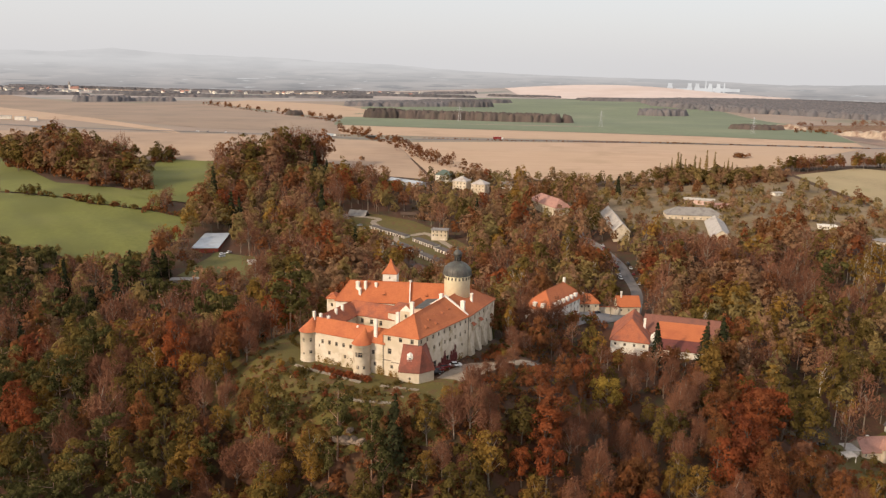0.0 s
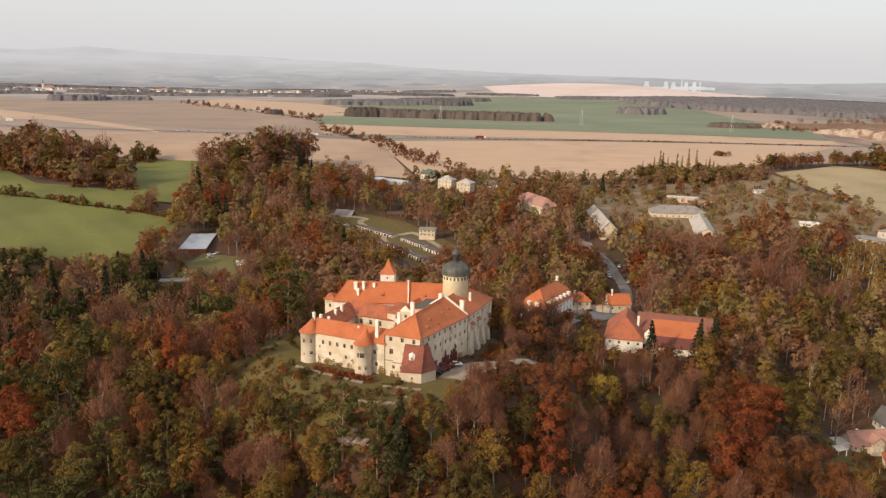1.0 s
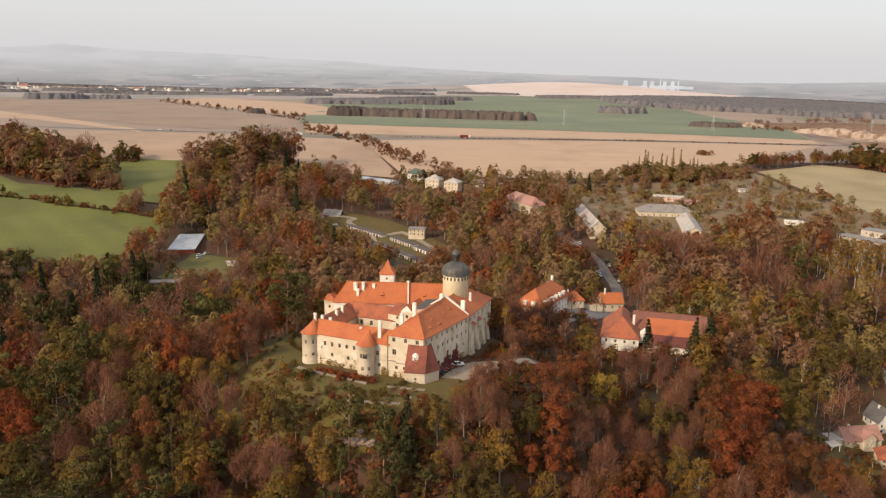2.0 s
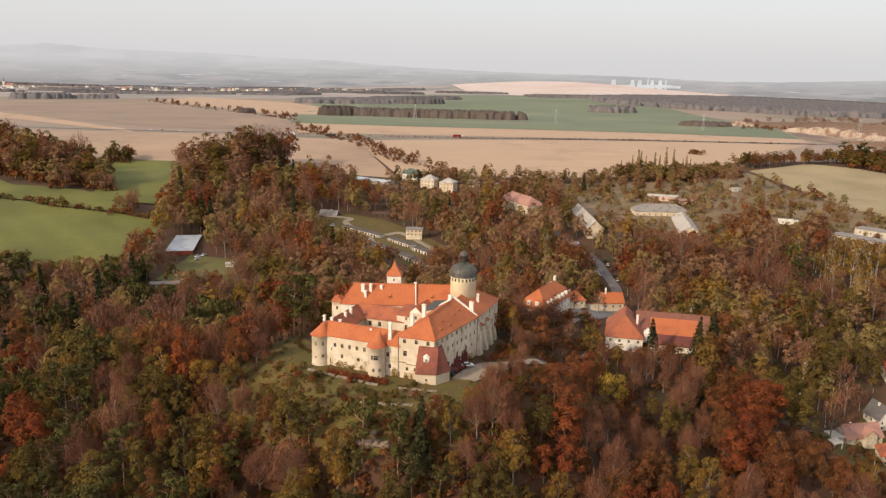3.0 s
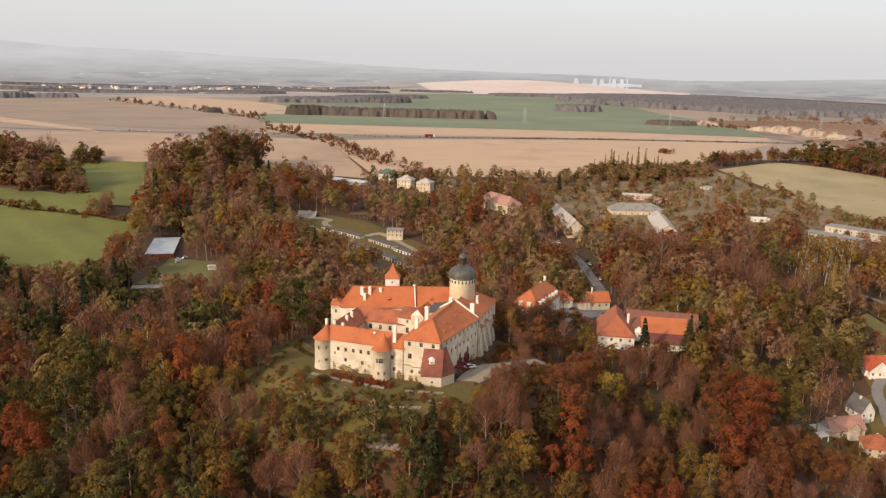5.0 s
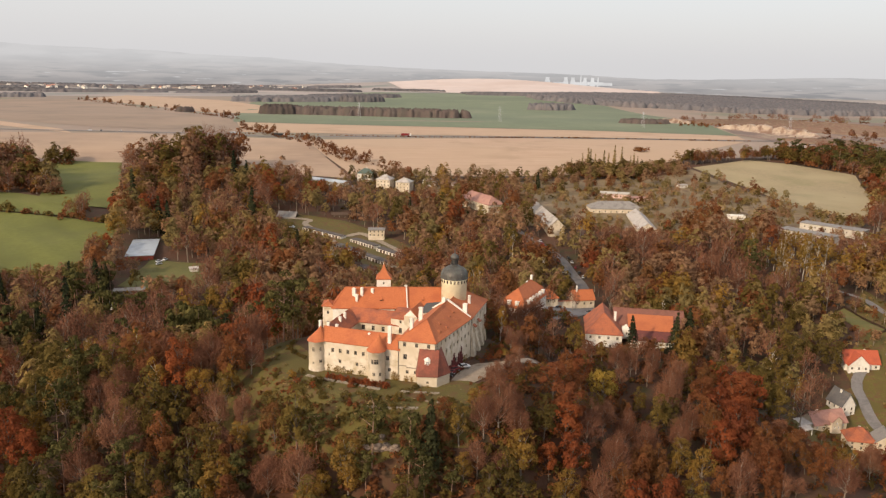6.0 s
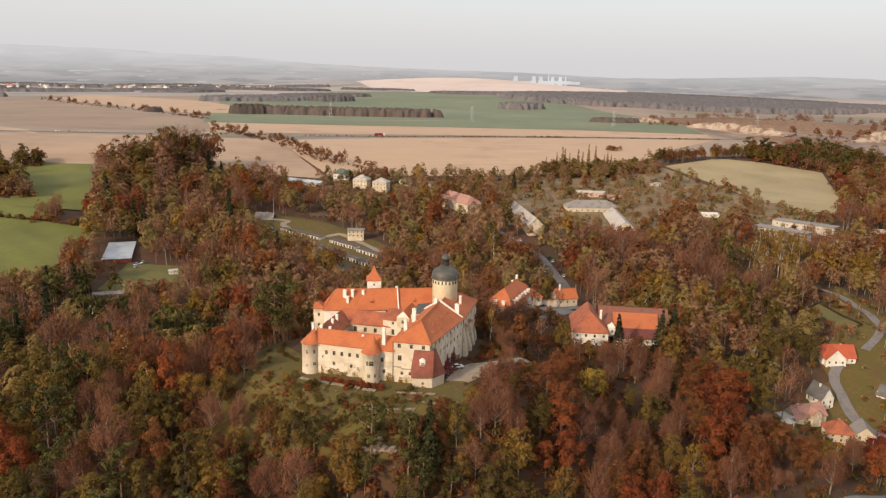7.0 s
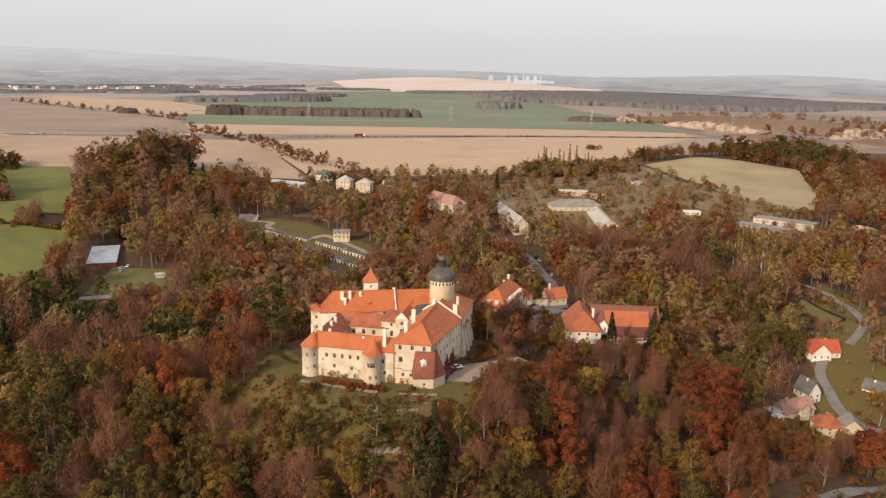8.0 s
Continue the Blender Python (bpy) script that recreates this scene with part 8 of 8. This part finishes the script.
plant("maple_tree", -71.5, 484.0, 0.95, "tall golden ochre maple in the wood", "yellow")
plant("birch_tree", -99.0, 262.0, 1.2, "pale yellow birch among brown trees")


# ---- the far woods, each mix one mass ----
BIG_LABELS = {"undergrowth": "low brown undergrowth on the castle hill", "wood behind the castle": "autumn woodland behind the castle", "groves": "groves of tall autumn trees", "hedges": "hedgerows along the fields", "right wood": "mixed wood beside the tan field",
              "quarry scrub": "brown scrub round the quarry", "poplar row": "row of slim pale poplars"}
HR = np.random.default_rng(77)
for (pool, kind_name), spots in HEAPS.items():
    spots = np.array(spots)
    zs = height(spots[:, 0], spots[:, 1])
    for which in ((1,) if "shrub" in kind_name or kind_name == "scrub" else (0, 1)):
        vs, fs, tones, o = [], [], [], 0
        for (x, y, s, tall), z in zip(spots, zs):
            v, f = PLAIN[kind_name][int(HR.integers(5))][which]
            a = HR.uniform(0, 6.283)
            c, sn = math.cos(a), math.sin(a)
            w = v * [s, s, s * tall]
            vs.append(np.stack([w[:, 0] * c - w[:, 1] * sn + x, w[:, 0] * sn + w[:, 1] * c + y, w[:, 2] + z], -1))
            fs.append(f + o)
            tones.append(np.full(len(f), HR.random()))
            o += len(v)
        mat_ = M[KINDS[kind_name][2]] if which == 0 else L_[KINDS[kind_name][1]]
        nm = "woodland_trunks" if which == 0 else "woodland"
        heap_mesh = np_mesh(nm, np.concatenate(vs), np.concatenate(fs), mat_)
        heap_mesh.attributes.new("tone", "FLOAT", "FACE").data.foreach_set("value", np.concatenate(tones).astype(np.float32))
        tagged(new(nm, heap_mesh), BIG_LABELS[pool] + (", bare trunks" if which == 0 else ""), "woodland", "", "stuff")


# ---- terrace wall, rocks and garden below the castle ----
def stone_wall(line, h, w, label):
    pts = [Vector(p) for p in line]
    base = Vector((*pts[0], float(height(*pts[0]))))
    ob = thing("terrace_wall", Matrix.Translation(base), label, "wall")
    rng = random.Random(int(pts[0].x * 10) % 97)
    for a, b in zip(pts, pts[1:]):
        d = (b - a).normalized()
        n = max(1, int((b - a).length / 0.9))
        for i in range(n):
            p = a.lerp(b, (i + 0.5) / n)
            if rng.random() < 0.22:
                continue
            for course in range(2):
                bm = bmesh.new()
                l, hh, ww = 0.45 * rng.uniform(0.85, 1.1), h / 2 * rng.uniform(0.8, 1.1), w / 2 * rng.uniform(0.85, 1.15)
                z0 = -0.5 if course == 0 else h / 2
                box(bm, -l, l, -ww, ww, z0, h / 2 if course == 0 else h / 2 + hh)
                bmesh.ops.bevel(bm, geom=bm.edges[:], offset=0.06, segments=1, affect="EDGES")
                o = part("stone", bm, M["stone"], ob)
                q = p + d * (0.4 if course else 0) + Vector((rng.uniform(-0.08, 0.08), rng.uniform(-0.08, 0.08)))
                o.matrix_basis = Matrix.Translation((q.x - base.x, q.y - base.y, float(height(q.x, q.y)) - base.z)) @ Matrix.Rotation(math.atan2(d.y, d.x) + rng.uniform(-0.06, 0.06), 4, "Z")
    return ob


stone_wall([(-48.5, 256.2), (-44.0, 252.8), (-36.0, 248.2), (-28.0, 243.4), (-24.0, 241.0)], 1.0, 0.7, "low pale stone terrace wall below the castle")
stone_wall([(-20.0, 239.8), (-12.0, 237.6), (-6.0, 236.2)], 0.8, 0.8, "broken stone terrace wall on the slope")
stone_wall([(-30.0, 230.5), (-22.0, 228.0), (-14.0, 227.0)], 0.7, 0.9, "ruined stone wall in rough grass")


def boulder(x, y, s, label, flat=0.7):
    ob = thing("boulder", pose(x, y, float(height(x, y)), 0, 0, (x * 53 + y * 17) % 360), label, "rock", "rocks on the castle slope")
    bm = bmesh.new()
    bmesh.ops.create_icosphere(bm, subdivisions=3, radius=1.0)
    for v in bm.verts:
        k = 1 + 0.32 * noise.noise(v.co * 1.6 + Vector((x, y, 0))) + 0.14 * noise.noise(v.co * 4.0)
        v.co = Vector((v.co.x * s * k * 1.2, v.co.y * s * k * 0.9, v.co.z * s * k * flat))
    part("rock", bm, M["rock"], ob)


for x, y, s in ((-29.5, 220.0, 1.5), (-27.0, 219.2, 1.9), (-24.3, 218.6, 1.6), (-21.8, 217.6, 1.7), (-25.5, 220.8, 1.3), (-10.5, 231.0, 0.7), (-7.0, 229.5, 0.8), (-3.0, 235.0, 0.5), (-14.0, 233.5, 0.5), (-5.0, 226.0, 0.6), (2.0, 239.0, 0.5), (-29.0, 226.0, 0.5)):
    boulder(x, y, s, "pale lichen-stained boulder on the grassy slope")
# planted beds along the foot of the front wall
for i in range(9):
    k = i / 9
    x, y = -39.5 + 20.5 * k, 256.6 - 10.2 * k
    bed = thing("timber_stack", pose(x, y, float(height(x, y)), 0, 0, -25 + (i * 31) % 9), "dark low timber stack at the foot of the wall", "timber")
    bm = bmesh.new()
    for j in range(4):
        box(bm, -0.8, 0.8, -0.9 + 0.45 * j, -0.52 + 0.45 * j, -0.1, 0.35)
    part("boards", bm, M["wood"], bed)
# pylons and poles across the fields
def pylon(x, y, h):
    ob = thing("pylon", pose(x, y, float(height(x, y)), 0, 0, 12), "thin steel power pylon in a field", "pylon", "power pylons")
    bm = bmesh.new()
    for sx in (-1, 1):
        for sy in (-1, 1):
            v, f = limb((sx * h * 0.09, sy * h * 0.09, -0.5), (sx * 0.3, sy * 0.3, h), 0.16, 0.10)
            vs = [bm.verts.new(p) for p in v]
            for q in f:
                bm.faces.new([vs[i] for i in q])
    part("mast", bm, M["car_silver"], ob)
    for z, w in ((0.68, 5), (0.8, 4), (0.92, 3)):
        bm = bmesh.new()
        box(bm, -w, w, -0.12, 0.12, h * z - 0.12, h * z + 0.12)
        part("arm", bm, M["car_silver"], ob)


for x, y in ((262, 1330), (480, 1240), (30, 1420), (690, 1160)):
    pylon(x, y, 26)
# quarry faces beyond the fields
def quarry(x, y, turn, length, h, label):
    """A steep sandy face cut into the slope, with gullies and fans of fallen sand."""
    ob = thing("quarry_face", pose(x, y, float(height(x, y)), 0, 0, turn), label, "quarry")
    bm, rows, n = bmesh.new(), [], int(length / 2.2)
    for i in range(n + 1):
        s = -length / 2 + length * i / n
        k = min(1.0, 4.0 * i / n, 4.0 * (n - i) / n) ** 0.6
        top = h * k * (0.8 + 0.45 * noise.noise(Vector((i * 0.16, x * 0.1, 0))) + 0.15 * noise.noise(Vector((i * 0.6, y * 0.1, 0))))
        gully = 5.0 * noise.noise(Vector((i * 0.24, x * 0.3, 2))) + 2.0 * noise.noise(Vector((i * 0.8, x * 0.3, 2)))
        fan = 0.25 + 0.3 * noise.noise(Vector((i * 0.3, y * 0.2, 5)))
        rows.append([bm.verts.new((s, off + gully * w, zz * top - (1.5 if zz == 0 else 0))) for off, w, zz in ((-16, 0.2, 0), (-7, 0.6, 0.5 * fan), (-4, 0.9, fan + 0.1), (-2.6, 1, 0.62), (-1.6, 1, 0.9), (-0.6, 0.9, 1.0), (9, 0.4, 1.02), (24, 0, 0))])
    for a, b in zip(rows, rows[1:]):
        for k in range(7):
            bm.faces.new((a[k], b[k], b[k + 1], a[k + 1]))
    bmesh.ops.recalc_face_normals(bm, faces=bm.faces)
    part("bank", bm, M["quarry"], ob)


quarry(648, 1165, -57, 180, 13, "pale sandy quarry face in brown scrub")
quarry(835, 1040, 14, 130, 15, "pale sandy quarry face with bare earth")
quarry(940, 1090, 30, 110, 12, "light quarry bank beside the road")
quarry(570, 1322, -47, 66, 9, "small sandy bank beside the green field")
